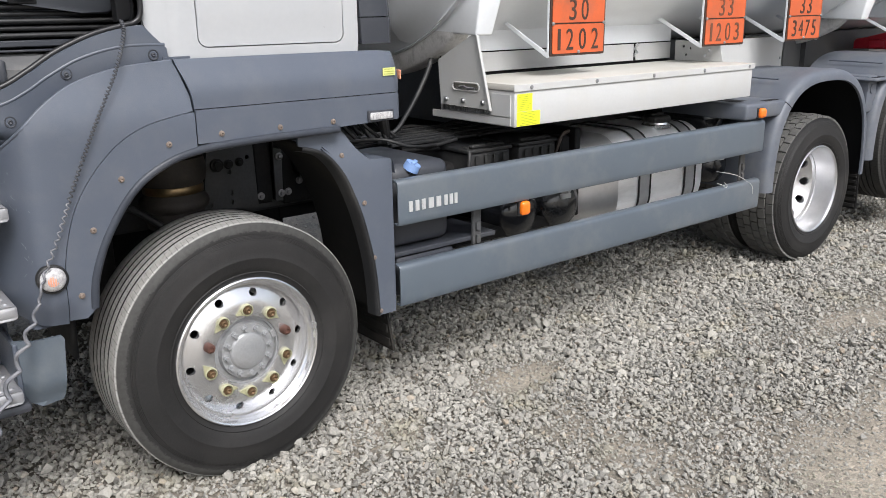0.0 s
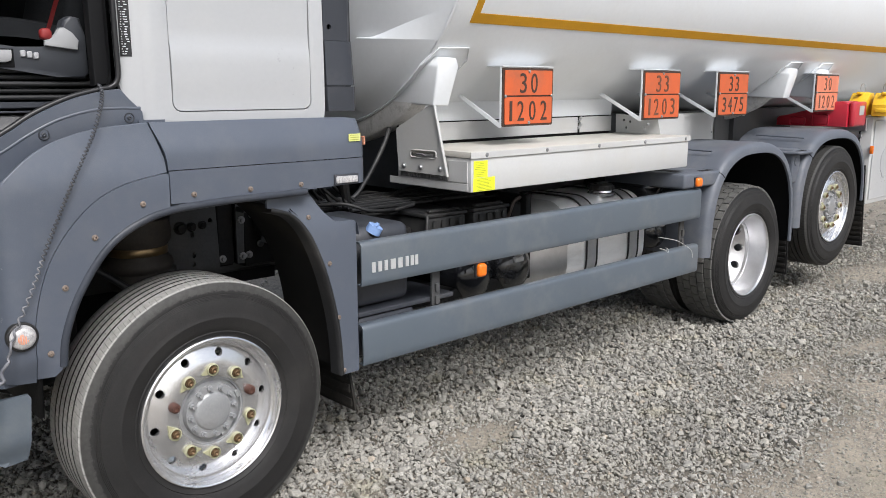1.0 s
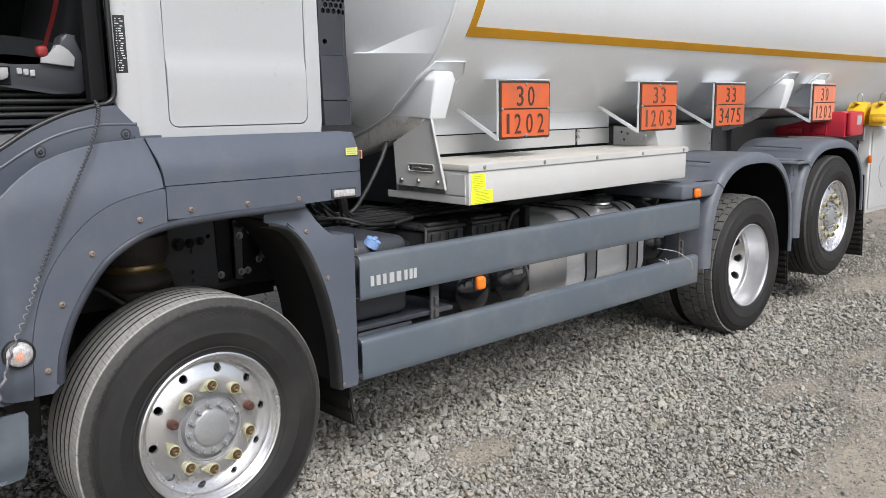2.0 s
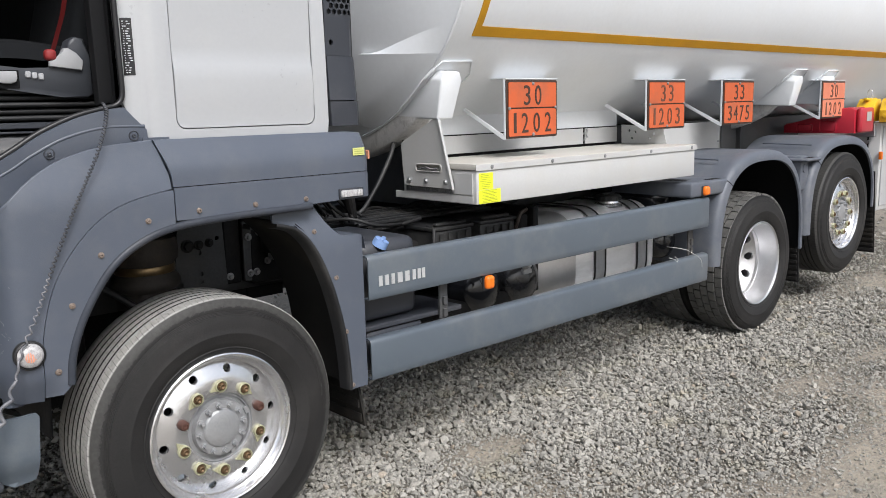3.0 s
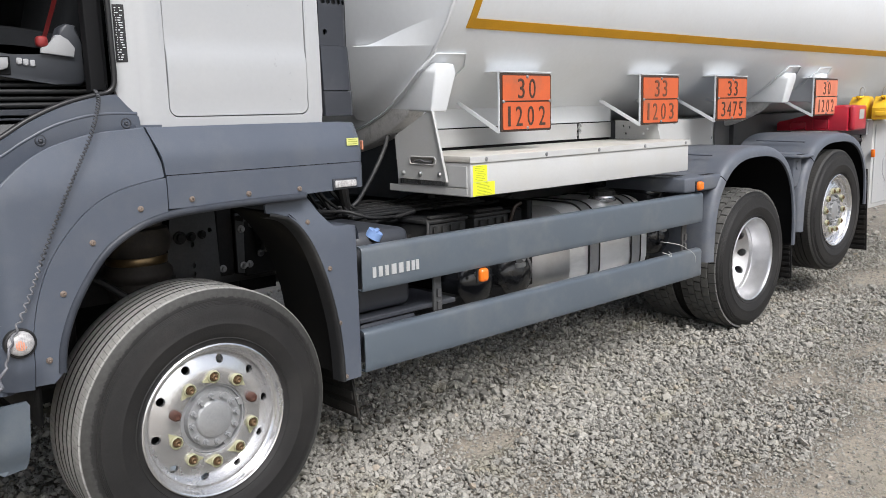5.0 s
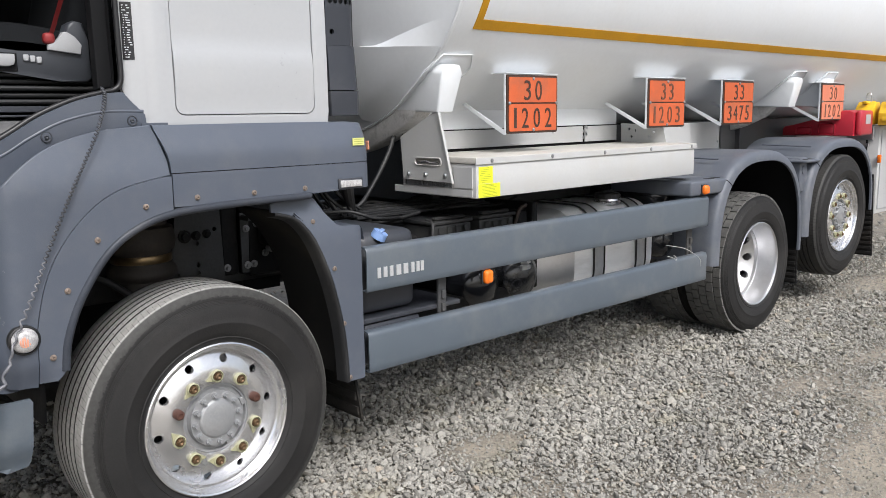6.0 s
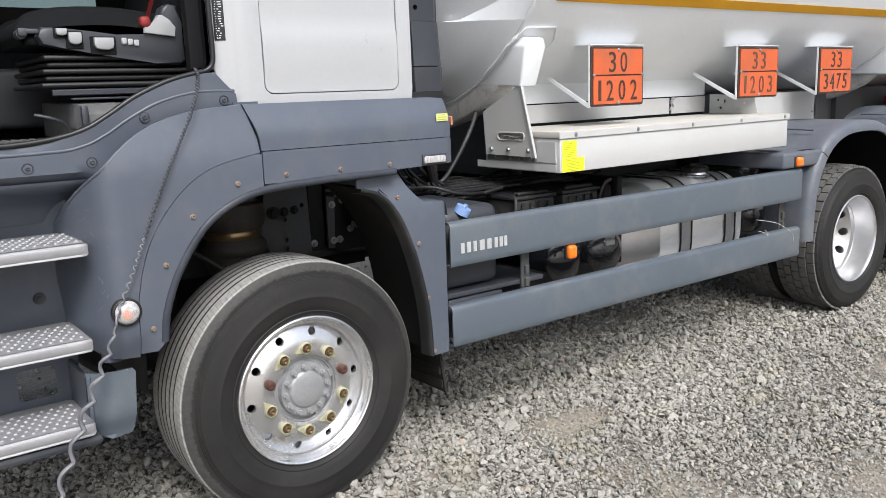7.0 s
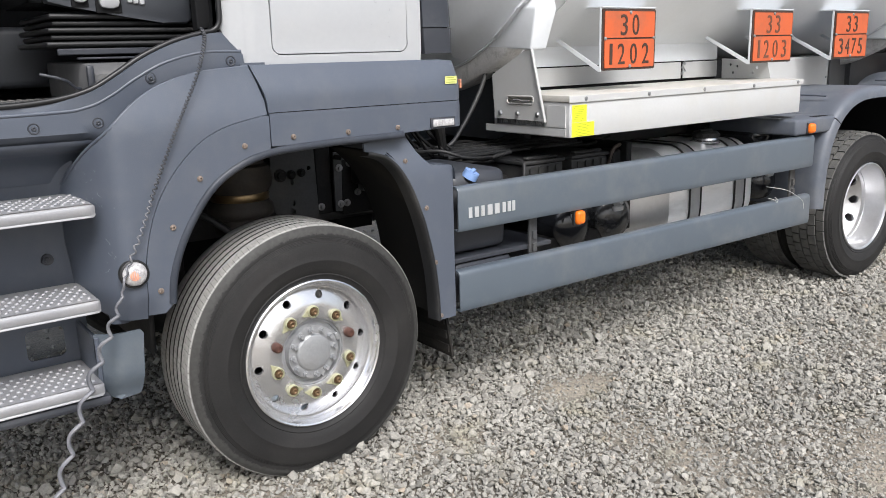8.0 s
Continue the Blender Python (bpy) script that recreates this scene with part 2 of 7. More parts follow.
    l.new(worn_slit.outputs[0], both_wear.inputs[0])
    l.new(scrub.outputs[0], both_wear.inputs[1])
    worn = n.new("ShaderNodeMix")
    worn.data_type, worn.blend_type = "RGBA", "MULTIPLY"
    worn.inputs["Factor"].default_value = 0.85
    l.new(grey.outputs["Color"], worn.inputs["A"])
    l.new(both_wear.outputs[0], worn.inputs["B"])
    l.new(worn.outputs["Result"], mix.inputs["B"])
    l.new(mix.outputs["Result"], b.inputs["Base Color"])
    return m


def glass_material():
    m = bpy.data.materials.new("window_glass")
    m.use_nodes = True
    b = m.node_tree.nodes["Principled BSDF"]
    b.inputs["Transmission Weight"].default_value, b.inputs["Roughness"].default_value = 1.0, 0.02
    b.inputs["Base Color"].default_value, b.inputs["IOR"].default_value = (0.30, 0.36, 0.35, 1), 1.45
    return m


for dull in (M_INNER, M_DARK, M_FABRIC, M_LIP, M_MUDFLAP):
    dull.node_tree.nodes["Principled BSDF"].inputs["Specular IOR Level"].default_value = 0.2
M_GLASS = glass_material()
M_TYRE_STEER = tyre_material("scuffed_tyre", 0.511, (0.315, 0.310, 0.294), 0.038)
M_TYRE_DRIVE = tyre_material("road_tyre", 0.494, (0.045, 0.044, 0.042), 0.02)
for dull in (M_TYRE_STEER, M_TYRE_DRIVE):
    dull.node_tree.nodes["Principled BSDF"].inputs["Specular IOR Level"].default_value = 0.25


def ground_material():
    """Compacted pale silt with fine grit and stained blotches."""
    m = material("packed_silt", (0.315, 0.276, 0.217), 0.92, 0, 0.2, 2.2, 260, 0.9, (0.21, 0.198, 0.17), 0.6, dirt_scale=5)
    n, l = m.node_tree.nodes, m.node_tree.links
    b = n["Principled BSDF"]
    co = n.new("ShaderNodeTexCoord")
    out, relief = b.inputs["Base Color"].links[0].from_socket, b.inputs["Normal"].links[0].from_socket
    for scale, weight, depth in ((170, 0.35, 0.003), (62, 0.5, 0.008)):
        grit = n.new("ShaderNodeTexVoronoi")
        grit.inputs["Scale"].default_value = scale
        l.new(co.outputs["Object"], grit.inputs["Vector"])
        tone = n.new("ShaderNodeValToRGB")
        tone.color_ramp.elements[0].color, tone.color_ramp.elements[1].color = (0.55, 0.55, 0.56, 1), (1.25, 1.25, 1.27, 1)
        one = n.new("ShaderNodeSeparateColor")
        l.new(grit.outputs["Color"], one.inputs[0])
        l.new(one.outputs[0], tone.inputs["Fac"])
        mul = n.new("ShaderNodeMix")
        mul.data_type, mul.blend_type = "RGBA", "MULTIPLY"
        patch = n.new("ShaderNodeTexNoise")
        patch.inputs["Scale"].default_value, patch.inputs["Detail"].default_value = 1.7, 6
        l.new(co.outputs["Object"], patch.inputs["Vector"])
        rate = n.new("ShaderNodeMapRange")
        rate.inputs["From Min"].default_value, rate.inputs["From Max"].default_value = 0.38, 0.58
        rate.inputs["To Min"].default_value, rate.inputs["To Max"].default_value = weight * 0.5, weight * 1.5
        l.new(patch.outputs["Fac"], rate.inputs["Value"])
        l.new(rate.outputs[0], mul.inputs["Factor"])
        l.new(out, mul.inputs["A"])
        l.new(tone.outputs["Color"], mul.inputs["B"])
        out = mul.outputs["Result"]
        bp = n.new("ShaderNodeBump")
        bp.invert = True
        bp.inputs["Strength"].default_value, bp.inputs["Distance"].default_value = 0.4, depth
        l.new(grit.outputs["Distance"], bp.inputs["Height"])
        l.new(relief, bp.inputs["Normal"])
        relief = bp.outputs[0]
    # silt among the stones is multiplied darker, painting in the shade of the gaps
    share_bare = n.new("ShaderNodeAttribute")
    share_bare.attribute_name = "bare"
    gap_mix = n.new("ShaderNodeMix")
    gap_mix.data_type = "RGBA"
    gap_shade = n.new("ShaderNodeMix")
    gap_shade.data_type, gap_shade.blend_type = "RGBA", "MULTIPLY"
    gap_shade.inputs["Factor"].default_value, gap_shade.inputs["B"].default_value = 1.0, (0.46, 0.465, 0.475, 1)
    l.new(out, gap_shade.inputs["A"])
    l.new(share_bare.outputs["Fac"], gap_mix.inputs["Factor"])
    l.new(gap_shade.outputs["Result"], gap_mix.inputs["A"])
    l.new(out, gap_mix.inputs["B"])
    l.new(gap_mix.outputs["Result"], b.inputs["Base Color"])
    l.new(relief, b.inputs["Normal"])
    return m


def pebble_material(name, shift=1.0):
    m = bpy.data.materials.new(name)
    m.use_nodes = True
    n, l = m.node_tree.nodes, m.node_tree.links
    b = n["Principled BSDF"]
    b.inputs["Roughness"].default_value = 0.88
    g = n.new("ShaderNodeNewGeometry")
    ramp = n.new("ShaderNodeValToRGB")
    stops = [(0.0, (0.165, 0.157, 0.140)), (0.2, (0.250, 0.238, 0.211)), (0.6, (0.305, 0.292, 0.259)), (0.95, (0.345, 0.331, 0.295)), (1.0, (0.32, 0.268, 0.208))]
    ramp.color_ramp.elements[0].position, ramp.color_ramp.elements[0].color = stops[0][0], (*[c * shift for c in stops[0][1]], 1)
    ramp.color_ramp.elements[1].position, ramp.color_ramp.elements[1].color = stops[-1][0], (*[c * shift for c in stops[-1][1]], 1)
    for p, c in stops[1:-1]:
        e = ramp.color_ramp.elements.new(p)
        e.color = (*[v * shift for v in c], 1)
    l.new(g.outputs["Random Per Island"], ramp.inputs["Fac"])
    co = n.new("ShaderNodeTexCoord")
    nz = n.new("ShaderNodeTexNoise")
    nz.inputs["Scale"].default_value, nz.inputs["Detail"].default_value = 140, 4
    l.new(co.outputs["Object"], nz.inputs["Vector"])
    wide = n.new("ShaderNodeTexNoise")
    wide.inputs["Scale"].default_value, wide.inputs["Detail"].default_value = 1.6, 3
    l.new(co.outputs["Object"], wide.inputs["Vector"])
    add = n.new("ShaderNodeMath")
    add.operation = "ADD"
    l.new(nz.outputs["Fac"], add.inputs[0])
    l.new(wide.outputs["Fac"], add.inputs[1])
    mr = n.new("ShaderNodeMapRange")
    mr.inputs["From Min"].default_value, mr.inputs["From Max"].default_value = 0.6, 1.4
    mr.inputs["To Min"].default_value, mr.inputs["To Max"].default_value = 0.75, 1.22
    l.new(add.outputs[0], mr.inputs["Value"])
    mul = n.new("ShaderNodeMix")
    mul.data_type, mul.blend_type = "RGBA", "MULTIPLY"
    mul.inputs["Factor"].default_value = 1.0
    l.new(ramp.outputs["Color"], mul.inputs["A"])
    l.new(mr.outputs[0], mul.inputs["B"])
    moss = n.new("ShaderNodeTexNoise")
    moss.inputs["Scale"].default_value, moss.inputs["Detail"].default_value, moss.inputs["Roughness"].default_value = 2.4, 6, 0.65
    l.new(co.outputs["Object"], moss.inputs["Vector"])
    spot = n.new("ShaderNodeMapRange")
    spot.inputs["From Min"].default_value, spot.inputs["From Max"].default_value, spot.inputs["To Max"].default_value = 0.54, 0.70, 0.55
    l.new(moss.outputs["Fac"], spot.inputs["Value"])
    tint = n.new("ShaderNodeMix")
    tint.data_type = "RGBA"
    l.new(spot.outputs[0], tint.inputs["Factor"])
    l.new(mul.outputs["Result"], tint.inputs["A"])
    tint.inputs["B"].default_value = (0.27, 0.245, 0.165, 1)
    l.new(tint.outputs["Result"], b.inputs["Base Color"])
    bp = n.new("ShaderNodeBump")
    bp.inputs["Strength"].default_value, bp.inputs["Distance"].default_value = 0.3, 0.003
    l.new(nz.outputs["Fac"], bp.inputs["Height"])
    l.new(bp.outputs[0], b.inputs["Normal"])
    return m


M_SILT = ground_material()
M_PEBBLE = pebble_material("grey_gravel")
M_STONE = material("grey_stone", (0.27, 0.26, 0.235), 0.88, 0, 0.2, 3, 40, 0.5, (0.22, 0.21, 0.18), 0.4)


# ---- mesh helpers ----
def smooth(v, a=0.0, b=1.0):
    t = min(1.0, max(0.0, (v - a) / (b - a)))
    return t * t * (3 - 2 * t)


def curve_through(points, n=6, closed=False):
    """A smooth line (Catmull-Rom) through a few control points."""
    p = [Vector(q) for q in points]
    out, m = [], len(p)
    for i in range(m if closed else m - 1):
        a, b, c, d = ((p[(i + k) % m] for k in (-1, 0, 1, 2)) if closed else (p[max(0, i - 1)], p[i], p[i + 1], p[min(m - 1, i + 2)]))
        for k in range(n):
            t = k / n
            out.append(0.5 * ((2 * b) + (c - a) * t + (2 * a - 5 * b + 4 * c - d) * t * t + (3 * b - a - 3 * c + d) * t ** 3))
    if not closed:
        out.append(p[-1])
    return out


def add_box(bm, x0, x1, y0, y1, z0, z1, bevel=0.0, seg=2, m=None):
    vs = [bm.verts.new((x, y, z)) for x in (x0, x1) for y in (y0, y1) for z in (z0, z1)]
    fs = [bm.faces.new([vs[i] for i in f]) for f in ((0, 1, 3, 2), (4, 6, 7, 5), (0, 4, 5, 1), (2, 3, 7, 6), (0, 2, 6, 4), (1, 5, 7, 3))]
    if bevel:
        es = list({e for f in fs for e in f.edges})
        r = bmesh.ops.bevel(bm, geom=es, offset=bevel, segments=seg, profile=0.5, affect="EDGES")
        vs = list({v for f in r["faces"] for v in f.verts} | {v for v in vs if v.is_valid})
    if m is not None:
        bmesh.ops.transform(bm, matrix=m, verts=[v for v in vs if v.is_valid])


def add_cyl(bm, p0, p1, r0, r1=None, seg=16, caps=True):
    p0, p1 = Vector(p0), Vector(p1)
    r1 = r0 if r1 is None else r1
    q = (p1 - p0).to_track_quat("Z", "Y").to_matrix()
    rings = []
    for p, r in ((p0, r0), (p1, r1)):
        rings.append([bm.verts.new(p + q @ Vector((r * math.cos(2 * math.pi * k / seg), r * math.sin(2 * math.pi * k / seg), 0))) for k in range(seg)])
    for k in range(seg):
        bm.faces.new((rings[0][k], rings[0][(k + 1) % seg], rings[1][(k + 1) % seg], rings[1][k]))
    if caps:
        bm.faces.new(rings[0][::-1])
        bm.faces.new(rings[1])


def add_lathe(bm, profile, seg=64, axis="y", centre=(0, 0, 0), wobble=None):
    """Turns a profile of (radius, along) round an axis through centre."""
    rings = []
    for r, h in profile:
        ring = []
        for k in range(seg):
            a = 2 * math.pi * k / seg
            c, s = r * math.cos(a), r * math.sin(a)
            v = {"y": (c, h, s), "x": (h, c, s), "z": (c, s, h)}[axis]
            ring.append(bm.verts.new(Vector(v) + Vector(centre)))
        rings.append(ring)
    for a, b in zip(rings, rings[1:]):
        for k in range(seg):
            bm.faces.new((a[k], b[k], b[(k + 1) % seg], a[(k + 1) % seg]))
    return rings


def add_tube(bm, pts, r, seg=8, caps=True):
    pts = [Vector(p) for p in pts]
    rings, up = [], Vector((0.3, 0.2, 1)).normalized()
    for i, p in enumerate(pts):
        d = (pts[min(i + 1, len(pts) - 1)] - pts[max(i - 1, 0)]).normalized()
        side = d.cross(up)
        side = side.normalized() if side.length > 1e-4 else d.cross(Vector((1, 0, 0))).normalized()
        up = side.cross(d).normalized()
        rr = r(i / (len(pts) - 1)) if callable(r) else r
        rings.append([bm.verts.new(p + (side * math.cos(2 * math.pi * k / seg) + up * math.sin(2 * math.pi * k / seg)) * rr) for k in range(seg)])
    for a, b in zip(rings, rings[1:]):
        for k in range(seg):
            bm.faces.new((a[k], a[(k + 1) % seg], b[(k + 1) % seg], b[k]))
    if caps:
        bm.faces.new(rings[0][::-1])
        bm.faces.new(rings[-1])


def add_strip(bm, rows):
    """A skin through rows of points of equal length."""
    vs = [[bm.verts.new(p) for p in row] for row in rows]
    for a, b in zip(vs, vs[1:]):
        for k in range(len(a) - 1):
            bm.faces.new((a[k], b[k], b[k + 1], a[k + 1]))
    return vs


def add_prism(bm, outline, place, depth, bevel=0.0):
    """A flat outline (u, v) given thickness; place(u, v, w) puts it into the world."""
    a = [bm.verts.new(place(u, v, 0.0)) for u, v in outline]
    b = [bm.verts.new(place(u, v, depth)) for u, v in outline]
    n = len(a)
    fs = [bm.faces.new(a), bm.faces.new(b[::-1])]
    fs += [bm.faces.new((a[i], b[i], b[(i + 1) % n], a[(i + 1) % n])) for i in range(n)]
    if bevel:
        bmesh.ops.bevel(bm, geom=list(fs[0].edges) + list(fs[1].edges), offset=bevel, segments=2, profile=0.5, affect="EDGES")


def fine(outline, step):
    """The outline with its long edges divided."""
    out = []
    pts = [(p[0], p[1]) for p in outline]
    for (ax, ay), (bx, by) in zip(pts, pts[1:] + pts[:1]):
        n = max(1, math.ceil(math.hypot(bx - ax, by - ay) / step - 0.01))
        out += [(ax + (bx - ax) * k / n, ay + (by - ay) * k / n) for k in range(n)]
    return out


def add_panel(bm, outline, height, thick, step=0.03, holes=(), inward=1.0, place=None):
    """A curved sheet: outline and holes in (u, v), height(u, v) gives its depth; thick is added behind it."""
    from mathutils import geometry
    place = place or (lambda u, v, w: (u, w, v))
    co, edges = [], []

    def loop(pts):
        s = len(co)
        co.extend(Vector((p[0], p[1])) for p in pts)
        edges.extend((s + i, s + (i + 1) % len(pts)) for i in range(len(pts)))
    outline, holes = fine(outline, step), list(holes)
    loop(outline)
    for hole in holes:
        loop(hole)

    def inside(q, poly):
        odd = False
        for (ax, ay), (bx, by) in zip(poly, list(poly[1:]) + [poly[0]]):
            if (ay > q[1]) != (by > q[1]) and q[0] < (bx - ax) * (q[1] - ay) / (by - ay) + ax:
                odd = not odd
        return odd

    flat = [(p[0], p[1]) for p in outline]
    cut = [[(p[0], p[1]) for p in h] for h in holes]
    border = [Vector(e) for e in flat] + [Vector(e) for h in cut for e in h]
    us, vs = [p[0] for p in flat], [p[1] for p in flat]
    u = min(us) + step / 2
    while u < max(us):
        v = min(vs) + step / 2
        while v < max(vs):
            if inside((u, v), flat) and not any(inside((u, v), h) for h in cut):
                if min((Vector((u, v)) - e).length_squared for e in border) > (0.35 * step) ** 2:
                    co.append(Vector((u, v)))
            v += step
        u += step
    vert, _, faces, *_ = geometry.delaunay_2d_cdt(co, edges, [], 0, 1e-5)
    keep = []
    for f in faces:
        c = sum((vert[i] for i in f), Vector((0, 0))) / len(f)
        if inside(c, flat) and not any(inside(c, h) for h in cut):
            keep.append(f)
    front = [bm.verts.new(place(p.x, p.y, height(p.x, p.y))) for p in vert]
    rear = [bm.verts.new(place(p.x, p.y, height(p.x, p.y) + thick * inward)) for p in vert]
    rim = {}
    for f in keep:
        bm.faces.new([front[i] for i in f])
        bm.faces.new([rear[i] for i in reversed(f)])
        for i, j in zip(f, list(f[1:]) + [f[0]]):
            rim[(i, j)] = True
    for i, j in list(rim):
        if (j, i) not in rim:
            bm.faces.new((front[i], rear[i], rear[j], front[j]))
    for v in front + rear:
        if not v.link_faces:
            bm.verts.remove(v)


def circle(cx, cz, r, n=20):
    return [(cx + r * math.cos(2 * math.pi * k / n), cz + r * math.sin(2 * math.pi * k / n)) for k in range(n)]


def round_rect(u0, u1, v0, v1, r, n=5):
    out = []
    for cu, cv, a0 in ((u1 - r, v1 - r, 0), (u0 + r, v1 - r, 90), (u0 + r, v0 + r, 180), (u1 - r, v0 + r, 270)):
        for k in range(n + 1):
            a = radians(a0 + 90 * k / n)
            out.append((cu + r * math.cos(a), cv + r * math.sin(a)))
    return out


def finish(bm, name, mat, shade=30):
    bmesh.ops.recalc_face_normals(bm, faces=bm.faces[:])
    me = bpy.data.meshes.new(name)
    bm.to_mesh(me)
    bm.free()
    me.materials.append(mat)
    if shade:
        me.polygons.foreach_set("use_smooth", [True] * len(me.polygons))
        me.set_sharp_from_angle(angle=radians(shade))
    return me


def part(name, bm, mat, parent, label="", shade=30, at=None):
    """Links a bmesh as one mesh object under a thing or under a part."""
    ob = new(name, finish(bm, name, mat, shade))
    ob.parent = parent
    if at is not None:
        ob.matrix_local = at
    return tagged(ob, label) if label else ob


def share(name, me, parent, at):
    ob = new(name, me)
    ob.parent = parent
    ob.matrix_local = at
    return ob


def thing(name, label, category, at=(0, 0, 0), group=""):
    ob = new(name)
    ob.location = at
    ob.empty_display_size = 0.2
    return tagged(ob, label, category, group)


def ground_height(x, y=0.0):
    return -0.030 + 0.0020 * max(-6.0, min(9.0, x))


# ---- ground ----
def bare(x, y):
    """How bare of stones the yard is at a place, 0 to 1: tracked-in silt lies in patches."""
    v = noise.noise(Vector((x * 0.55 + 4.1, y * 0.9 + 1.7, 0.4))) + 0.45 * noise.noise(Vector((x * 1.9, y * 1.9, 7.7)))
    v += 0.42 * smooth(-y, 0.95, 1.7) * smooth(x, 0.9, 2.0)
    v += 0.32 * math.exp(-((y + 0.55 + 0.10 * (x - 2.0)) / 0.16) ** 2) * smooth(x, 0.9, 1.6)
    v += 0.7 * smooth(-x, 0.5, 1.1) * smooth(-y, 0.1, 0.5)
    v += 0.8 * math.exp(-((x - 1.35) ** 2 / 0.10 + (y + 0.05) ** 2 / 0.02))
    v += 0.15 * smooth(x, 3.8, 5.0) * smooth(-y, -0.1, 0.5)
    v -= 0.55 * smooth(y, -0.05, 0.45)
    return smooth(v, 0.05, 0.75)


def ground_sheet():
    bm = bmesh.new()
    xs = [-220, -90, -40, -20, -10] + [-6 + 0.10 * k for k in range(151)] + [12, 16, 24, 45, 95, 240]
    ys = [-220, -90, -40, -20, -10] + [-5 + 0.10 * k for k in range(91)] + [6, 9, 15, 25, 45, 95, 240]
    rows = []
    for x in xs:
        row = []
        for y in ys:
            near = -6 <= x <= 9 and -5 <= y <= 4.1
            lump = 0.012 * noise.noise(Vector((x * 0.8, y * 0.8, 3.0))) + 0.006 * noise.noise(Vector((x * 2.7, y * 2.7, 9.0))) if near else 0.0
            row.append((x, y, ground_height(x) + lump))
        rows.append(row)
    add_strip(bm, rows)
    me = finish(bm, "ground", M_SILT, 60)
    # share of bare silt; low values take the painted gap shade
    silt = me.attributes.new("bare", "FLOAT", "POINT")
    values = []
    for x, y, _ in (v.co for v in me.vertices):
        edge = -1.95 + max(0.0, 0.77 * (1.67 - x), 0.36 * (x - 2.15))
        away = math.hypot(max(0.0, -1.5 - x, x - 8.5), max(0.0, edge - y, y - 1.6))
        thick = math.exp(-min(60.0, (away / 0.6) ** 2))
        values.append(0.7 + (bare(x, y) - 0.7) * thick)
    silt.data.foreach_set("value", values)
    ob = new("ground", me)
    return tagged(ob, "compacted pale silt yard strewn with grey gravel", "ground", kind="structure")


ground = ground_sheet()


def gravel_field():
    """Angular stones of 1 to 5 cm, joined into one sheet of gravel."""
    rnd = np.random.default_rng(11)
    base = []
    for k in range(8):
        bm = bmesh.new()
        bmesh.ops.create_icosphere(bm, subdivisions=1, radius=1.0)
        squash = rnd.uniform(0.55, 1.0, 3)
        vs = np.array([v.co[:] for v in bm.verts])
        fs = [[v.index for v in f.verts] for f in bm.faces]
        bm.free()
        d = rnd.normal(size=(8, 3))
        d /= np.linalg.norm(d, axis=1)[:, None]
        for axis in d:
            lim = rnd.uniform(0.38, 0.68)
            h = vs @ axis
            vs = vs - np.outer(np.maximum(0, h - lim), axis)
        vs = vs * squash * (1 + 0.10 * rnd.normal(size=(len(vs), 1)))
        base.append((vs, np.array(fs)))
    verts, faces, count = [], [], 0

    def lay(x, y, r, sink):
        nonlocal count
        vs, fs = base[rnd.integers(8)]
        a, b, c = rnd.uniform(0, 6.28), rnd.normal(0, 0.35), rnd.normal(0, 0.35)
        m = np.array(Euler((b, c, a)).to_matrix())
        v = (vs * r) @ m.T * (1, 1, 0.8)
        z = ground_height(x) + 0.012 * noise.noise(Vector((x * 0.8, y * 0.8, 3.0))) + 0.006 * noise.noise(Vector((x * 2.7, y * 2.7, 9.0)))
        verts.append(v + (x, y, z + r * sink))
        faces.append(fs + count)
        count += len(vs)

    def stones_per_area(x, y):
        """Thick where the yard was gravelled, thinning out gradually into the silt all round."""
        edge = -1.95 + max(0.0, 0.77 * (1.67 - x), 0.36 * (x - 2.15))
        away = math.hypot(max(0.0, -1.5 - x, x - 8.5), max(0.0, edge - y, y - 1.6))
        full = 6500 - 1800 * smooth(x, 2.4, 4.0) - 2100 * smooth(x, 4.6, 6.2) - 1300 * smooth(x, 6.5, 8.5)
        full *= 1 - 0.25 * smooth(y, 0.1, 0.6) - 0.48 * smooth(y, 0.9, 2.0)
        return full * math.exp(-(away / 0.45) ** 2) + 90 * math.exp(-(away / 3.2) ** 2)

    cell = 0.25
    for i in range(-32, 56):
        for j in range(-28, 28):
            xc, yc = (i + 0.5) * cell, (j + 0.5) * cell
            dense = stones_per_area(xc, yc)
            sparse = 1 - smooth(dense, 100, 1200)
            for _ in range(rnd.poisson(dense * cell * cell)):
                x, y = xc + rnd.uniform(-0.5, 0.5) * cell, yc + rnd.uniform(-0.5, 0.5) * cell
                e = bare(x, y)
                if rnd.random() < e * 0.62:
                    continue
                big = 1.0 + 0.08 * smooth(-y, 0.3, 1.2) * (1 - smooth(x, 2.0, 4.0)) * smooth(x, 0.3, 0.9) + 0.16 * smooth(y, -0.45, 0.0)
                r = min(0.042, (0.0116 - 0.0010 * smooth(-y, 0.2, 0.8) * smooth(x, 0.8, 2.2)) * big * math.exp(rnd.normal(0, 0.36)) * (1 - 0.35 * e) * (1 + 0.4 * sparse))
                lay(x, y, r, rnd.uniform(0.15, 1.05) * (1 - 0.7 * e))
    me = bpy.data.meshes.new("gravel")
    v, f = np.concatenate(verts), np.concatenate(faces)
    me.vertices.add(len(v))
    me.vertices.foreach_set("co", v.ravel())
    me.loops.add(f.size)
    me.loops.foreach_set("vertex_index", f.ravel())
    me.polygons.add(len(f))
    me.polygons.foreach_set("loop_start", np.arange(0, f.size, 3))
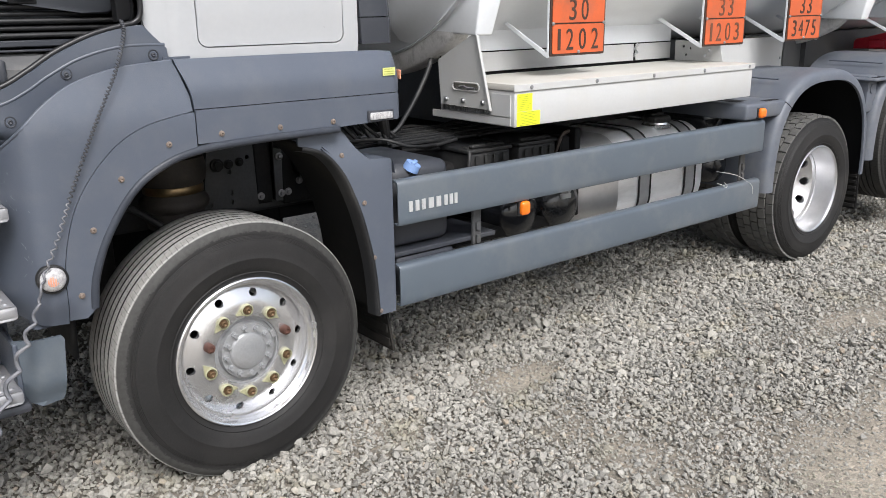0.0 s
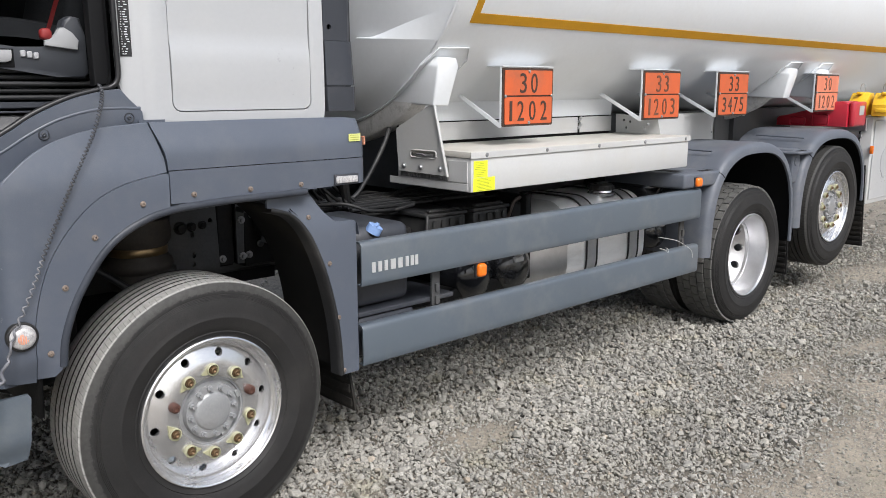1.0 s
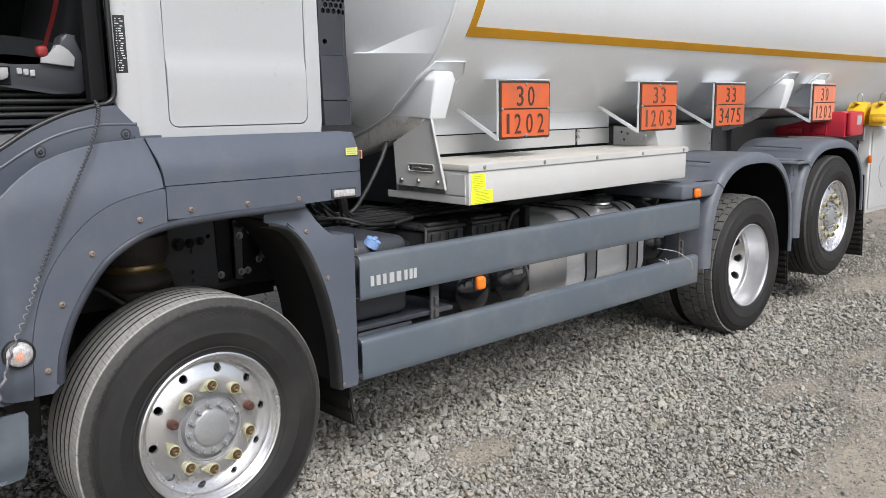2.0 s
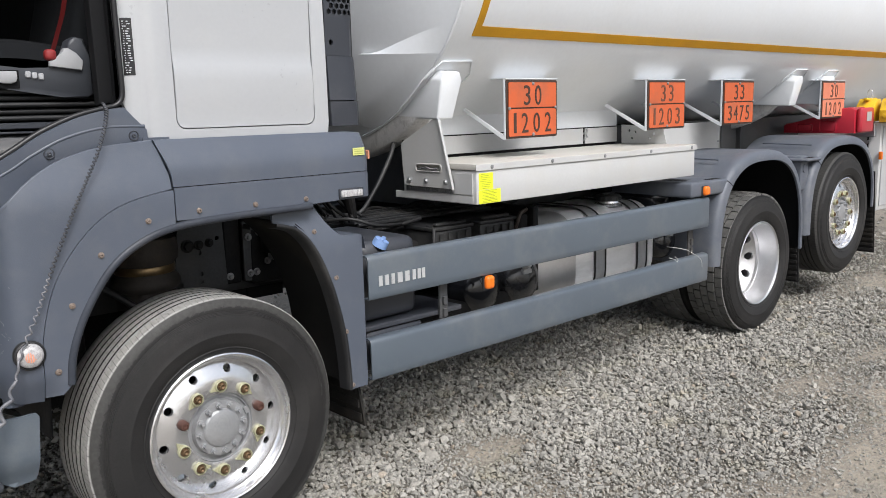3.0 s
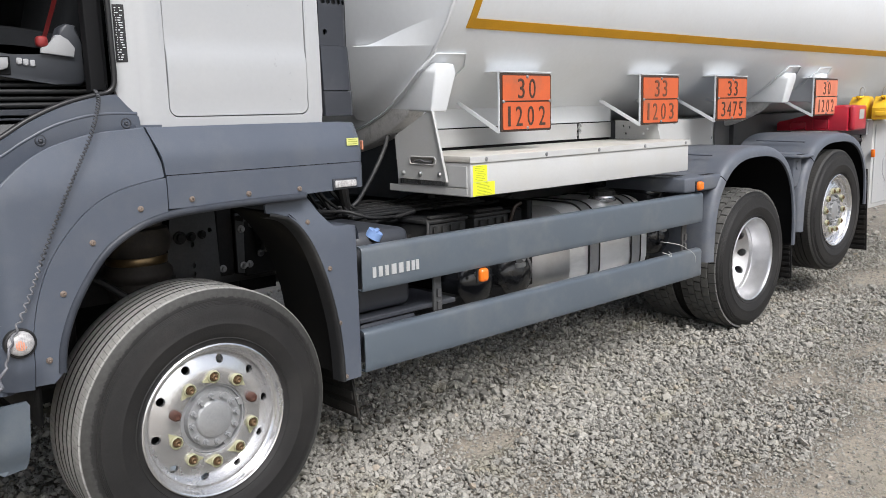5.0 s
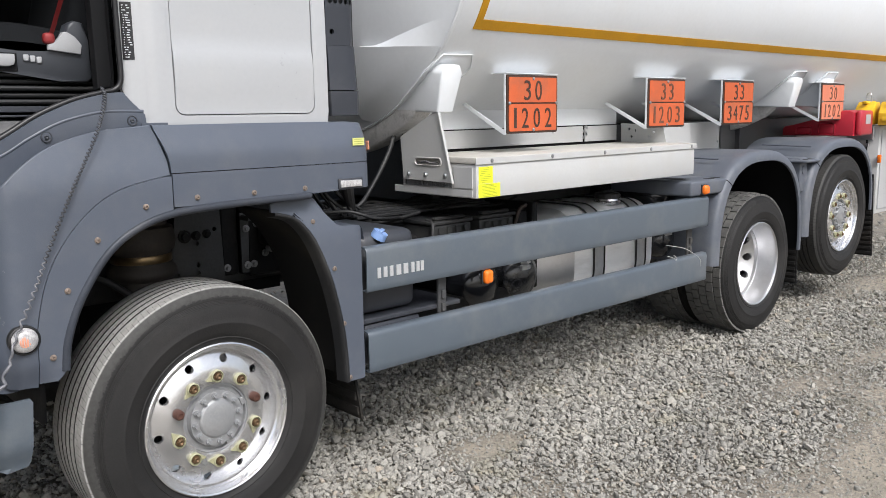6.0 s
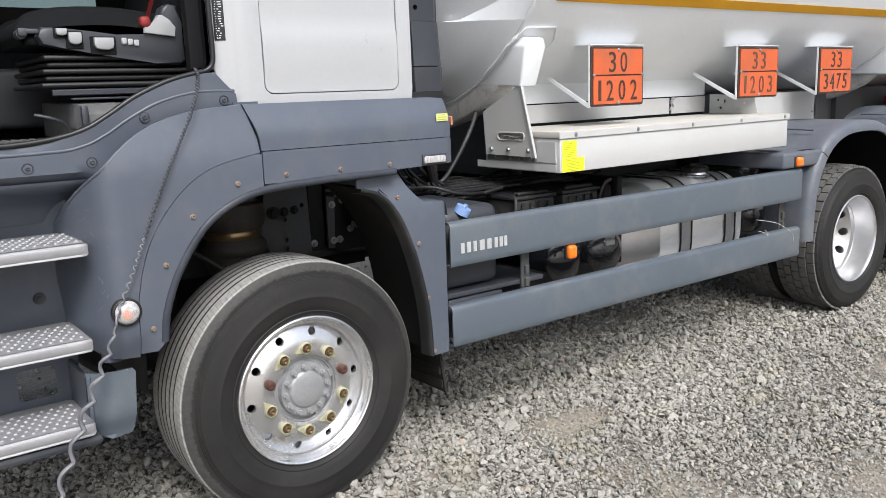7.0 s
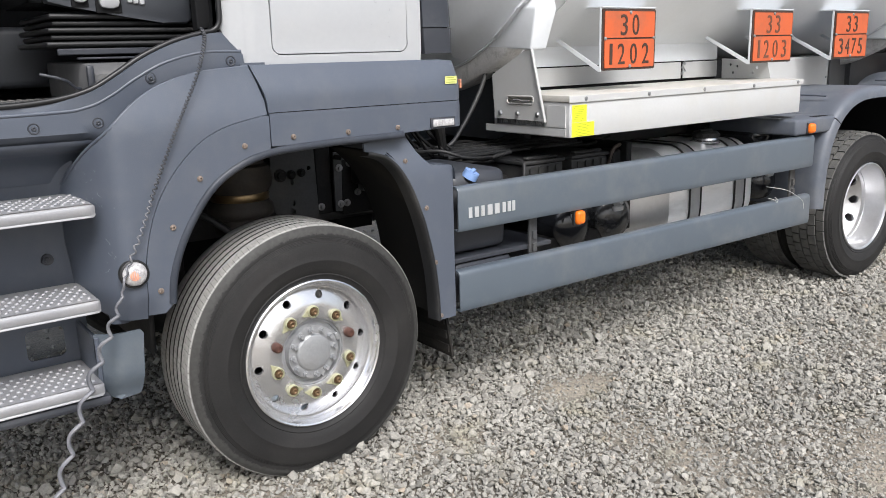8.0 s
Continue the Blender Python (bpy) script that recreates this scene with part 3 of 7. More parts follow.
    me.update(calc_edges=True)
    me.validate()
    me.polygons.foreach_set("use_smooth", [False] * len(f))
    me.materials.append(M_PEBBLE)
    ob = new("gravel", me)
    return tagged(ob, "loose angular grey gravel lying on the silt yard", "gravel", kind="stuff")


gravel_field()


def loose_stones():
    """The larger stones that lie singly on the gravel."""
    rs = random.Random(21)
    meshes = []
    for k in range(5):
        bm = bmesh.new()
        bmesh.ops.create_icosphere(bm, subdivisions=2, radius=1.0)
        for _ in range(9):
            d = Vector((rs.gauss(0, 1), rs.gauss(0, 1), rs.gauss(0, 1))).normalized()
            lim = rs.uniform(0.45, 0.75)
            for v in bm.verts:
                h = v.co.dot(d)
                if h > lim:
                    v.co -= d * (h - lim)
        for v in bm.verts:
            v.co = Vector((v.co.x, v.co.y * 0.8, v.co.z * 0.62))
        meshes.append(finish(bm, "stone", M_STONE, 25))
    spots = [(0.86, -0.07, 0.034), (1.33, -0.53, 0.036), (2.25, -0.63, 0.034), (1.10, 0.40, 0.030), (3.10, -1.19, 0.032), (2.86, -0.36, 0.030), (1.85, -0.92, 0.034), (3.9, -0.9, 0.034)]
    for _ in range(52):
        x, y = rs.uniform(0.4, 5.6), rs.uniform(-2.0, -0.05)
        spots.append((x, y, rs.uniform(0.018, 0.030)))
    for x, y, r in spots:
        at = pose(x, y, ground_height(x) + r * 0.30, rs.uniform(-12, 12), rs.uniform(-12, 12), rs.uniform(0, 360)) @ Matrix.Scale(r, 4)
        share("stone", rs.choice(meshes), ground, at)


loose_stones()

# ---- the tanker truck ----
truck = thing("tanker_truck", "white and dark grey fuel tanker truck standing on gravel", "truck")


# ---- wheels ----
NUT_RING = 0.1675


def tyre_mesh(width, radius, ribs, name, mat, foot=0.0):
    """A worn road tyre, turned from a profile with circumferential grooves; y runs inwards from the outer bead."""
    bm = bmesh.new()
    bulge = 0.022
    prof = [(0.288, 0.012), (0.300, 0.004), (0.315, -0.006), (0.318, -0.010), (0.322, -0.008), (0.345, -bulge * 0.9), (0.372, -bulge), (0.374, -bulge - 0.001), (0.378, -bulge - 0.001), (0.380, -bulge), (0.402, -bulge * 0.93), (0.420, -bulge * 0.82), (0.434, -0.0155), (0.443, -0.0132)] + [(0.4455 + 0.0022 * k, -0.0120 + 0.0015 * k + (0.0008 if k % 2 else -0.0008)) for k in range(9)] + [
            (radius - 0.030, 0.002), (radius - 0.014, 0.010), (radius - 0.004, 0.020)]
    tread = []
    w = width - 0.04
    n = ribs
    shoulder = 1.55
    cuts = [0.0] + [(shoulder + k) / (n - 2 + 2 * shoulder) for k in range(n - 1)] + [1.0]
    for k in range(n):
        a = 0.022 + w * cuts[k]
        b = 0.022 + w * cuts[k + 1]
        crown = lambda q: radius - 0.003 * ((q - width / 2) / (width / 2)) ** 2
        g = 0.0046
        tread += [(crown(a + g), a + g if k else a), (crown(b - g), b - g)]
        if k < n - 1:
            tread += [(crown(b) - 0.024, b - g * 0.8), (crown(b) - 0.024, b + g * 0.8)]
    back = [(r, width - h) for r, h in prof[::-1]]
    add_lathe(bm, prof + tread + back, 180)
    if foot:
        for v in bm.verts:
            if v.co.z < -foot:
                v.co.z = -foot - 0.12 * (-foot - v.co.z)
    me = finish(bm, name, mat, 35)
    me.materials.append(M_GROOVE)
    for p in me.polygons:
        if 0.025 < p.center.y < width - 0.025 and math.hypot(p.center.x, p.center.z) < radius - 0.009 and p.center.z > -radius + 0.04:
            p.material_index = 1
    return me


def block_mesh(width, radius):
    """The lugs of a traction tyre."""
    bm = bmesh.new()
    count, rows = 44, 5
    for k in range(count):
        for j in range(rows):
            a = 2 * math.pi * (k + 0.5 * (j % 2)) / count
            y0 = 0.014 + (width - 0.028) * j / rows
            y1 = 0.014 + (width - 0.028) * (j + 1) / rows
            m = Matrix.Rotation(-a, 4, "Y")
            half = math.pi / count * radius * 0.86
            add_box(bm, radius - 0.022, radius + 0.001 - (0.007 if j in (0, rows - 1) else 0), y0 + 0.004, y1 - 0.004, -half, half, 0, 1, m)
    return finish(bm, "tread_lug", M_LUG, 0)


def disc_mesh(depth, name, hole=0.0165, mat=M_ALU, size=1.0, cone=0.0):
    """An aluminium wheel: flange, barrel and a holed disc set back by depth."""
    bm = bmesh.new()
    add_lathe(bm, [(0.288, 0.02), (0.3005, 0.012), (0.3025, 0.003), (0.3010, -0.004), (0.2960, -0.007), (0.2900, -0.004), (0.2860, 0.004),
                   (0.2840, 0.016), (0.2815, 0.020 + depth * 0.3), (0.2720, 0.022 + depth * 0.9), (0.2690, 0.016 + depth), (0.2640, 0.0165 + depth), (0.2622, 0.042 + depth)], 96)
    mid = 0.2325 if not cone else 0.216
    holes = [circle(mid * math.cos(a), mid * math.sin(a), hole, 16) for a in [2 * math.pi * (k + 0.222) / 10 for k in range(10)]]
    bore = circle(0, 0, 0.137, 48)

    def dish(u, v):
        r = math.hypot(u, v)
        return depth + cone * min(1.0, max(0.0, (0.262 - r) / 0.095)) + 0.024 - 0.008 * smooth(r, 0.262, 0.250) - 0.005 * smooth(r, 0.205, 0.198) + 0.003 * smooth(r, 0.146, 0.139) + 0.015 * smooth(r, 0.203, 0.256)
    add_panel(bm, circle(0, 0, 0.2622, 72), dish, 0.016, 0.016, holes + [bore])
    add_lathe(bm, [(0.2622, depth + 0.04), (0.262, 0.12 + depth), (0.27, 0.30)], 64)
    bmesh.ops.scale(bm, vec=(size, 1, size), verts=bm.verts[:])
    return finish(bm, name, mat, 30)


def hub_mesh(depth):
    bm = bmesh.new()
    d = depth
    add_lathe(bm, [(0.137, d + 0.040), (0.134, d + 0.020), (0.128, d + 0.020), (0.126, d + 0.034), (0.113, d + 0.034), (0.108, d + 0.012), (0.104, d + 0.012),
                   (0.076, d + 0.011), (0.072, d + 0.004), (0.066, d + 0.001), (0.030, d - 0.001), (0.0005, d - 0.001)], 56)
    for k in range(2):
        a = radians(-20 + 82 * k)
        add_box(bm, 0.112, 0.126, d + 0.016, d + 0.036, -0.016, 0.016, 0.002, 1, Matrix.Rotation(a, 4, "Y"))
    return finish(bm, "hub", M_HUB, 35)


def hub_bolt_mesh(depth):
    bm = bmesh.new()
    add_cyl(bm, (0, depth + 0.014, 0), (0, depth + 0.004, 0), 0.0125, 0.0125, 12)
    add_cyl(bm, (0, depth + 0.005, 0), (0, depth - 0.010, 0), 0.0095, 0.0088, 6)
    return finish(bm, "hub_bolt", M_HUB, 30)


def nut_mesh(mat, depth, capped):
    bm = bmesh.new()
    y = depth + 0.019
    add_cyl(bm, (0, y, 0), (0, y - 0.006, 0), 0.023, 0.022, 20)
    if capped:
        add_lathe(bm, [(0.0195, y - 0.005), (0.019, y - 0.028), (0.015, y - 0.036), (0.009, y - 0.038), (0.0075, y - 0.034), (0.0003, y - 0.033)], 12)
    else:
        add_cyl(bm, (0, y - 0.005, 0), (0, y - 0.024, 0), 0.0175, 0.0168, 6)
        add_lathe(bm, [(0.0125, y - 0.024), (0.0120, y - 0.031), (0.008, y - 0.033), (0.0055, y - 0.031), (0.0003, y - 0.027)], 12)
    return finish(bm, "wheel_nut", mat, 30)


def tag_mesh(depth):
    """A pointer of plastic clipped over a nut: a ring with a pointed tail."""
    bm = bmesh.new()
    y = depth + 0.004
    ring = [(0.024 * math.cos(a), 0.024 * math.sin(a)) for a in [radians(40 + 280 * k / 16) for k in range(17)]]
    outline = ring + [(0.046, -0.001), (0.046, 0.001)]
    add_panel(bm, outline, lambda u, v: y, 0.006, 0.02, [circle(0, 0, 0.0172, 14)])
    add_lathe(bm, [(0.0240, y + 0.003), (0.0243, y - 0.008), (0.0205, y - 0.010), (0.0190, y - 0.004)], 18)
    return finish(bm, "nut_indicator", M_TAG, 35)


TYRE_STEER = tyre_mesh(0.312, 0.511, 6, "steer_tyre", M_TYRE_STEER, 0.497)
TYRE_TAG = tyre_mesh(0.312, 0.504, 6, "tag_tyre", M_TYRE_DRIVE)
TYRE_DRIVE = tyre_mesh(0.305, 0.494, 5, "drive_tyre", M_TYRE_DRIVE)
LUGS = block_mesh(0.305, 0.507)
DISC_STEER, HUB_STEER, HUB_BOLT = disc_mesh(0.012, "steer_rim", size=0.988), hub_mesh(0.012), hub_bolt_mesh(0.012)
DISC_DRIVE = disc_mesh(0.120, "drive_rim", 0.029, M_ALUDEEP, cone=0.105)
NUT_BRASS, NUT_RUST, NUT_TAG = nut_mesh(M_BRASS, 0.012, False), nut_mesh(M_RUST, 0.012, True), tag_mesh(0.012)
DRUM = bmesh.new()
add_lathe(DRUM, [(0.0005, 0.085), (0.20, 0.085), (0.205, 0.10), (0.205, 0.30), (0.0005, 0.30)], 40)
DRUM = finish(DRUM, "brake_drum", M_DARK, 35)


def steer_wheel(name, x, y, z, turn, flip=False, label="", rust=(2, 8), tagged_nuts=True, yaw=0.0):
    m = pose(x, y, z, 0, turn, yaw + (180 if flip else 0))
    rim = share(name, DISC_STEER, truck, m)
    tagged(rim, label or "polished aluminium rim with ten holes on a worn tyre")
    share("tyre", TYRE_STEER if tagged_nuts else TYRE_TAG, rim, Matrix())["label"] = "worn black tyre with grey scuffed ribs" if tagged_nuts else "dusty black tyre"
    share("hub", HUB_STEER, rim, Matrix())
    share("brake_drum", DRUM, rim, Matrix())
    for k in range(12):
        a = 2 * math.pi * k / 12
        share("hub_bolt", HUB_BOLT, rim, pose(0.092 * math.cos(a + 0.1), 0, 0.092 * math.sin(a + 0.1)))
    points_to = (200, 320, 0, 260, 190, 170, 355, 125, 0, 225)
    for k in range(10):
        a = math.pi / 2 - 2 * math.pi * k / 10
        at = pose(NUT_RING * math.cos(a), 0, NUT_RING * math.sin(a))
        capped = k in rust
        nut = share("wheel_nut", NUT_RUST if capped else NUT_BRASS, rim, at)
        if capped:
            tagged(nut, "rust-brown capped nut")
        else:
            share("nut_indicator", NUT_TAG, rim, at @ pose(0, 0, 0, 0, -points_to[k], 0))
    return rim


def drive_wheel(name, x, y, z, flip=False):
    rim = share(name, DISC_DRIVE, truck, pose(x, y, z, 0, 8, 180 if flip else 0))
    tagged(rim, "deep-dished polished aluminium rim on a lugged tyre")
    for d in (0.0, 0.345):
        share("tyre", TYRE_DRIVE, rim, pose(0, d, 0))
        tagged(share("tread", LUGS, rim, pose(0, d, 0)), "dusty black tread", kind="stuff")
    share("hub", HUB_STEER, rim, pose(0, 0.205, 0))
    share("brake_drum", DRUM, rim, pose(0, 0.27, 0))
    return rim


FRONT_Z = 0.460
steer_wheel("front_wheel", 0.010, 0.052, FRONT_Z, 2.0, yaw=1.3)
steer_wheel("front_wheel", 0.010, 2.448, FRONT_Z, 40, True, yaw=1.3)
drive_wheel("drive_wheel", 4.225, 0.040, 0.490)
drive_wheel("drive_wheel", 4.225, 2.460, 0.490, True)
steer_wheel("tag_wheel", 5.645, 0.030, 0.704, 20, False, "polished aluminium rim on a tyre lifted clear of the gravel", (), False)
steer_wheel("tag_wheel", 5.645, 2.470, 0.704, 20, True, "polished aluminium rim on a tyre lifted clear of the gravel", (), False)
for nm, x, z, r in (("front_axle", 0.0, FRONT_Z - 0.02, 0.06), ("drive_axle", 4.225, 0.484, 0.09), ("tag_axle", 5.645, 0.704, 0.07)):
    b = bmesh.new()
    add_cyl(b, (x, 0.3, z), (x, 2.2, z), r, r, 18)
    if nm == "drive_axle":
        add_lathe(b, [(0.001, 0.95), (0.15, 1.0), (0.22, 1.15), (0.22, 1.35), (0.15, 1.5), (0.001, 1.55)], 24, "y", (x, 0, z))
    part(nm, b, M_DARK, truck)

# ---- chassis ----
for y in (0.86, 1.56):
    b = bmesh.new()
    s = 0.006 if y < 1 else -0.006
    add_box(b, -1.2, 8.6, y, y + 0.008, 0.80, 1.07, 0.002, 1)
    add_box(b, -1.2, 8.6, min(y, y + s * 12), max(y, y + s * 12), 1.062, 1.070)
    add_box(b, -1.2, 8.6, min(y, y + s * 12), max(y, y + s * 12), 0.800, 0.808)
    part("chassis_rail", b, M_FRAME, truck)
for x in (-0.9, 0.95, 2.2, 3.5, 4.9, 6.4, 8.2):
    b = bmesh.new()
    add_box(b, x - 0.06, x + 0.06, 0.868, 1.56, 0.83, 1.04, 0.008, 1)
    part("cross_member", b, M_DARK, truck)
b = bmesh.new()
add_box(b, -1.1, 0.55, 0.95, 1.50, 0.55, 1.30, 0.06, 2)
add_cyl(b, (0.5, 1.22, 0.85), (1.3, 1.22, 0.80), 0.17, 0.12, 18)
add_cyl(b, (1.3, 1.22, 0.80), (4.2, 1.22, 0.55), 0.055, 0.055, 12)
part("engine_block", b, M_DARK, truck)
# outrigger arms that carry the tank
for x in (1.75, 3.25, 5.25, 7.0):
    b = bmesh.new()
    add_prism(b, [(0.76, 1.09), (1.74, 1.09), (1.74, 1.50), (0.76, 1.50)], lambda u, v, w, x=x: (x + w, u, v), 0.05)
    part("tank_cradle", b, M_FRAME, truck)
b = bmesh.new()
add_box(b, 1.75, 8.3, 0.80, 0.92, 1.071, 1.50, 0.01, 1)
add_box(b, 1.75, 8.3, 1.56, 1.68, 1.071, 1.50, 0.01, 1)
part("subframe", b, M_FRAME, truck)


# ---- tank ----
TANK_Y, TANK_Z, TANK_A, TANK_B, TANK_X0, TANK_X1 = 1.25, 2.52, 1.25, 1.055, 1.355, 8.5


def on_tank(x, z, off=0.0):
    """The near side of the tank's skin at a height below its middle or above it."""
    s = max(-1.0, min(1.0, (z - TANK_Z) / TANK_B))
    a = math.asin(s)
    n = Vector((0, -math.cos(a) / TANK_A, math.sin(a) / TANK_B)).normalized()
    return Vector((x, TANK_Y - TANK_A * math.cos(a), TANK_Z + TANK_B * s)) + n * off


def tank_ring(x, k, seg, f=1.0):
    a = 2 * math.pi * k / seg
    return (x, TANK_Y + f * TANK_A * math.cos(a), TANK_Z + f * TANK_B * math.sin(a))


def head_bulge(f):
    """How far the front end stands out of the tank's rim, by the share of the radius."""
    return 0.19 * (1 - min(1.0, f) ** 2.3) + 0.02 * (1 - min(1.0, f) ** 14)


def head_x(y, z):
    return TANK_X0 + 0.006 - head_bulge(math.hypot((y - TANK_Y) / TANK_A, (z - TANK_Z) / TANK_B))


b = bmesh.new()
SEG = 96
cut = [TANK_X0, TANK_X0 + 0.02, 2.4, 3.5, 4.6, 5.7, 6.8, TANK_X1]
rows = [[tank_ring(x, k, SEG) for k in range(SEG + 1)] for x in cut]
add_strip(b, rows)
part("tank_shell", b, M_TANK, truck, "glossy off-white elliptical tank shell", 40)
b = bmesh.new()
rows = []
for t in range(15):
    f = t / 14
    rows.append([tank_ring(TANK_X0 + 0.006 - head_bulge(f), k, SEG, max(0.001, f) * 0.998) for k in range(SEG + 1)])
add_strip(b, rows)
part("tank_head", b, M_TANK, truck, "dished off-white front end of the tank", 40)
# stiffening plate on the lower part of the front end, with a sloping top edge
b = bmesh.new()
low = [(0.240, 1.905), (0.60, 1.925), (0.70, 1.930), (0.80, 1.85), (0.84, 1.70), (0.84, 1.565)]
rim = []
for k in range(15):
    a = math.asin((1.905 - TANK_Z) / TANK_B) * (1 - k / 14) + math.asin(-0.925) * k / 14
    rim.append((TANK_Y - 0.992 * TANK_A * math.cos(a), TANK_Z + 0.992 * TANK_B * math.sin(a)))
add_panel(b, low[1:] + rim[::-1], lambda y, z: head_x(y, z) - 0.003 - 0.030 * smooth(math.hypot((y - TANK_Y) / TANK_A, (z - TANK_Z) / TANK_B), 1.0, 0.90), 0.006, 0.03, [], 1.0, lambda u, v, w: (w, u, v))
upper_edge = [(0.135, 2.050), (0.30, 2.015), (0.45, 1.975), (0.60, 1.938), (0.70, 1.936)]
lower_edge = [(0.232, 1.905), (0.34, 1.911), (0.47, 1.918), (0.60, 1.925), (0.70, 1.930)]
rows = []
for (ya, za, _), (yb, zb, _) in zip(curve_through([(*p, 0) for p in upper_edge], 6), curve_through([(*p, 0) for p in lower_edge], 6)):
    fb = math.hypot((yb - TANK_Y) / TANK_A, (zb - TANK_Z) / TANK_B)
    xb = head_x(yb, zb) - 0.003 - 0.030 * smooth(fb, 1.0, 0.90)
    rows.append([(head_x(ya, za) - 0.002 + (xb - head_x(ya, za) + 0.002) * q, ya + (yb - ya) * q, za + (zb - za) * q) for q in (0, 0.2, 0.4, 0.6, 0.8, 1)])
add_strip(b, rows)
part("head_plate", b, M_TANK, truck, "", 35)
b = bmesh.new()
rows = [[tank_ring(TANK_X1 + 0.25 * (1 - (t / 8) ** 2), k, SEG, max(0.001, t / 8)) for k in range(SEG + 1)] for t in range(9)]
add_strip(b, rows)
part("tank_rear_end", b, M_TANK, truck, "", 40)
b = bmesh.new()
rows = []
for u in range(9):
    q = 2 * math.pi * u / 8
    rows.append([(TANK_X0 + 0.004 + 0.011 * math.cos(q), TANK_Y + (TANK_A + 0.007 * math.sin(q)) * math.cos(2 * math.pi * k / SEG),
                  TANK_Z + (TANK_B + 0.007 * math.sin(q)) * math.sin(2 * math.pi * k / SEG) + 0.002 * noise.noise(Vector((k * 0.9, u, 1)))) for k in range(SEG + 1)])
add_strip(b, rows)
part("weld_seam", b, M_TANK, truck, "", 60)


def stripe(x0, x1, z0, z1, off):
    bm = bmesh.new()
    n = max(2, int(abs(z1 - z0) / 0.03))
    lines = []
    for o in (off, 0.0005):
        lines.append([[on_tank(x, z0 + (z1 - z0) * j / n, o) for j in range(n + 1)] for x in (x0, x1)])
    add_strip(bm, lines[0])
    for side in (0, 1):
        add_strip(bm, [lines[0][side], lines[1][side]])
    for j in (0, n):
        add_strip(bm, [[lines[0][0][j], lines[0][1][j]], [lines[1][0][j], lines[1][1][j]]])
    return bm


STRIPE_Z = 1.992
part("stripe", stripe(1.492, 8.3, STRIPE_Z, STRIPE_Z + 0.044, 0.004), M_GOLD, truck, "ochre-gold stripe along the tank")
part("stripe", stripe(1.492, 1.534, STRIPE_Z + 0.044, 3.0, 0.004), M_GOLD, truck, "ochre-gold stripe along the tank")


# ---- saddle feet of the tank ----
def saddle(x, name="saddle_foot", size=1.0):
    bm = bmesh.new()
    pad = [(-0.10, 1.66), (-0.105, 1.80), (-0.06, 1.880), (0.135, 1.884), (0.180, 1.825), (0.115, 1.66)]
    rows = []
    add_panel(bm, [(x + u * size, v) for u, v in pad], lambda u, v: on_tank(u, v, 0.013).y, 0.012, 0.04)
    foot = part(name, bm, M_TANK, truck, "welded off-white pad on the tank", 40)
    bm = bmesh.new()
    edge = fine([(x + u * size, v) for u, v in pad], 0.04)[4:-5]
    add_tube(bm, [on_tank(u, v, 0.011) for u, v in edge], 0.004, 6)
    part("weld_bead", bm, M_TANK, foot, "", 60)
    bm = bmesh.new()
    prof = [(-0.070, 1.785), (-0.045, 1.825), (0.045, 1.825), (0.070, 1.785), (0.040, 1.595), (-0.065, 1.595)]

    def out(u, v):
        return 0.238 + 0.05 * (1.82 - v) / 0.22
    a = [bm.verts.new((x + u * size, out(u, v), v)) for u, v in prof]
    c = [bm.verts.new((x + u * 1.15 * size, on_tank(0, v, 0.0).y + 0.07, v + 0.02)) for u, v in prof]
    bm.faces.new(a)
    for i in range(6):
        bm.faces.new((a[i], a[(i + 1) % 6], c[(i + 1) % 6], c[i]))
    bmesh.ops.bevel(bm, geom=[e for e in bm.edges if not e.is_boundary], offset=0.010, segments=3, profile=0.5, affect="EDGES")
    part("post", bm, M_TANK, foot, "", 40)
    return foot




def apron(x, y0, wide, name="cradle_apron"):
    """A plate that follows the underside of the tank and carries it."""
    bm = bmesh.new()
    rows = []
    for k in range(25):
        y = y0 + (TANK_Y - y0) * k / 24
        a = math.acos((TANK_Y - y) / TANK_A)
        n = Vector((-math.cos(a) / TANK_A, -math.sin(a) / TANK_B)).normalized()
        p = Vector((y, TANK_Z - TANK_B * math.sin(a)))
        w = wide * (0.35 + 0.65 * smooth(k, 0, 6))
        rows.append([(x + 0.10, *(p + n * w)), (x + 0.012, *(p + n * w)), (x, *(p + n * (w - 0.010))), (x - 0.004, *(p - n * 0.01))])
    add_strip(bm, rows)
    return part(name, bm, M_APRON, truck, "grimy off-white curved cradle plate under the tank, toned darker for shade", 50)


apron(1.362, 0.33, 0.105)
apron(5.16, 0.36, 0.115)
saddle(1.43)
saddle(5.19)
saddle(5.78)


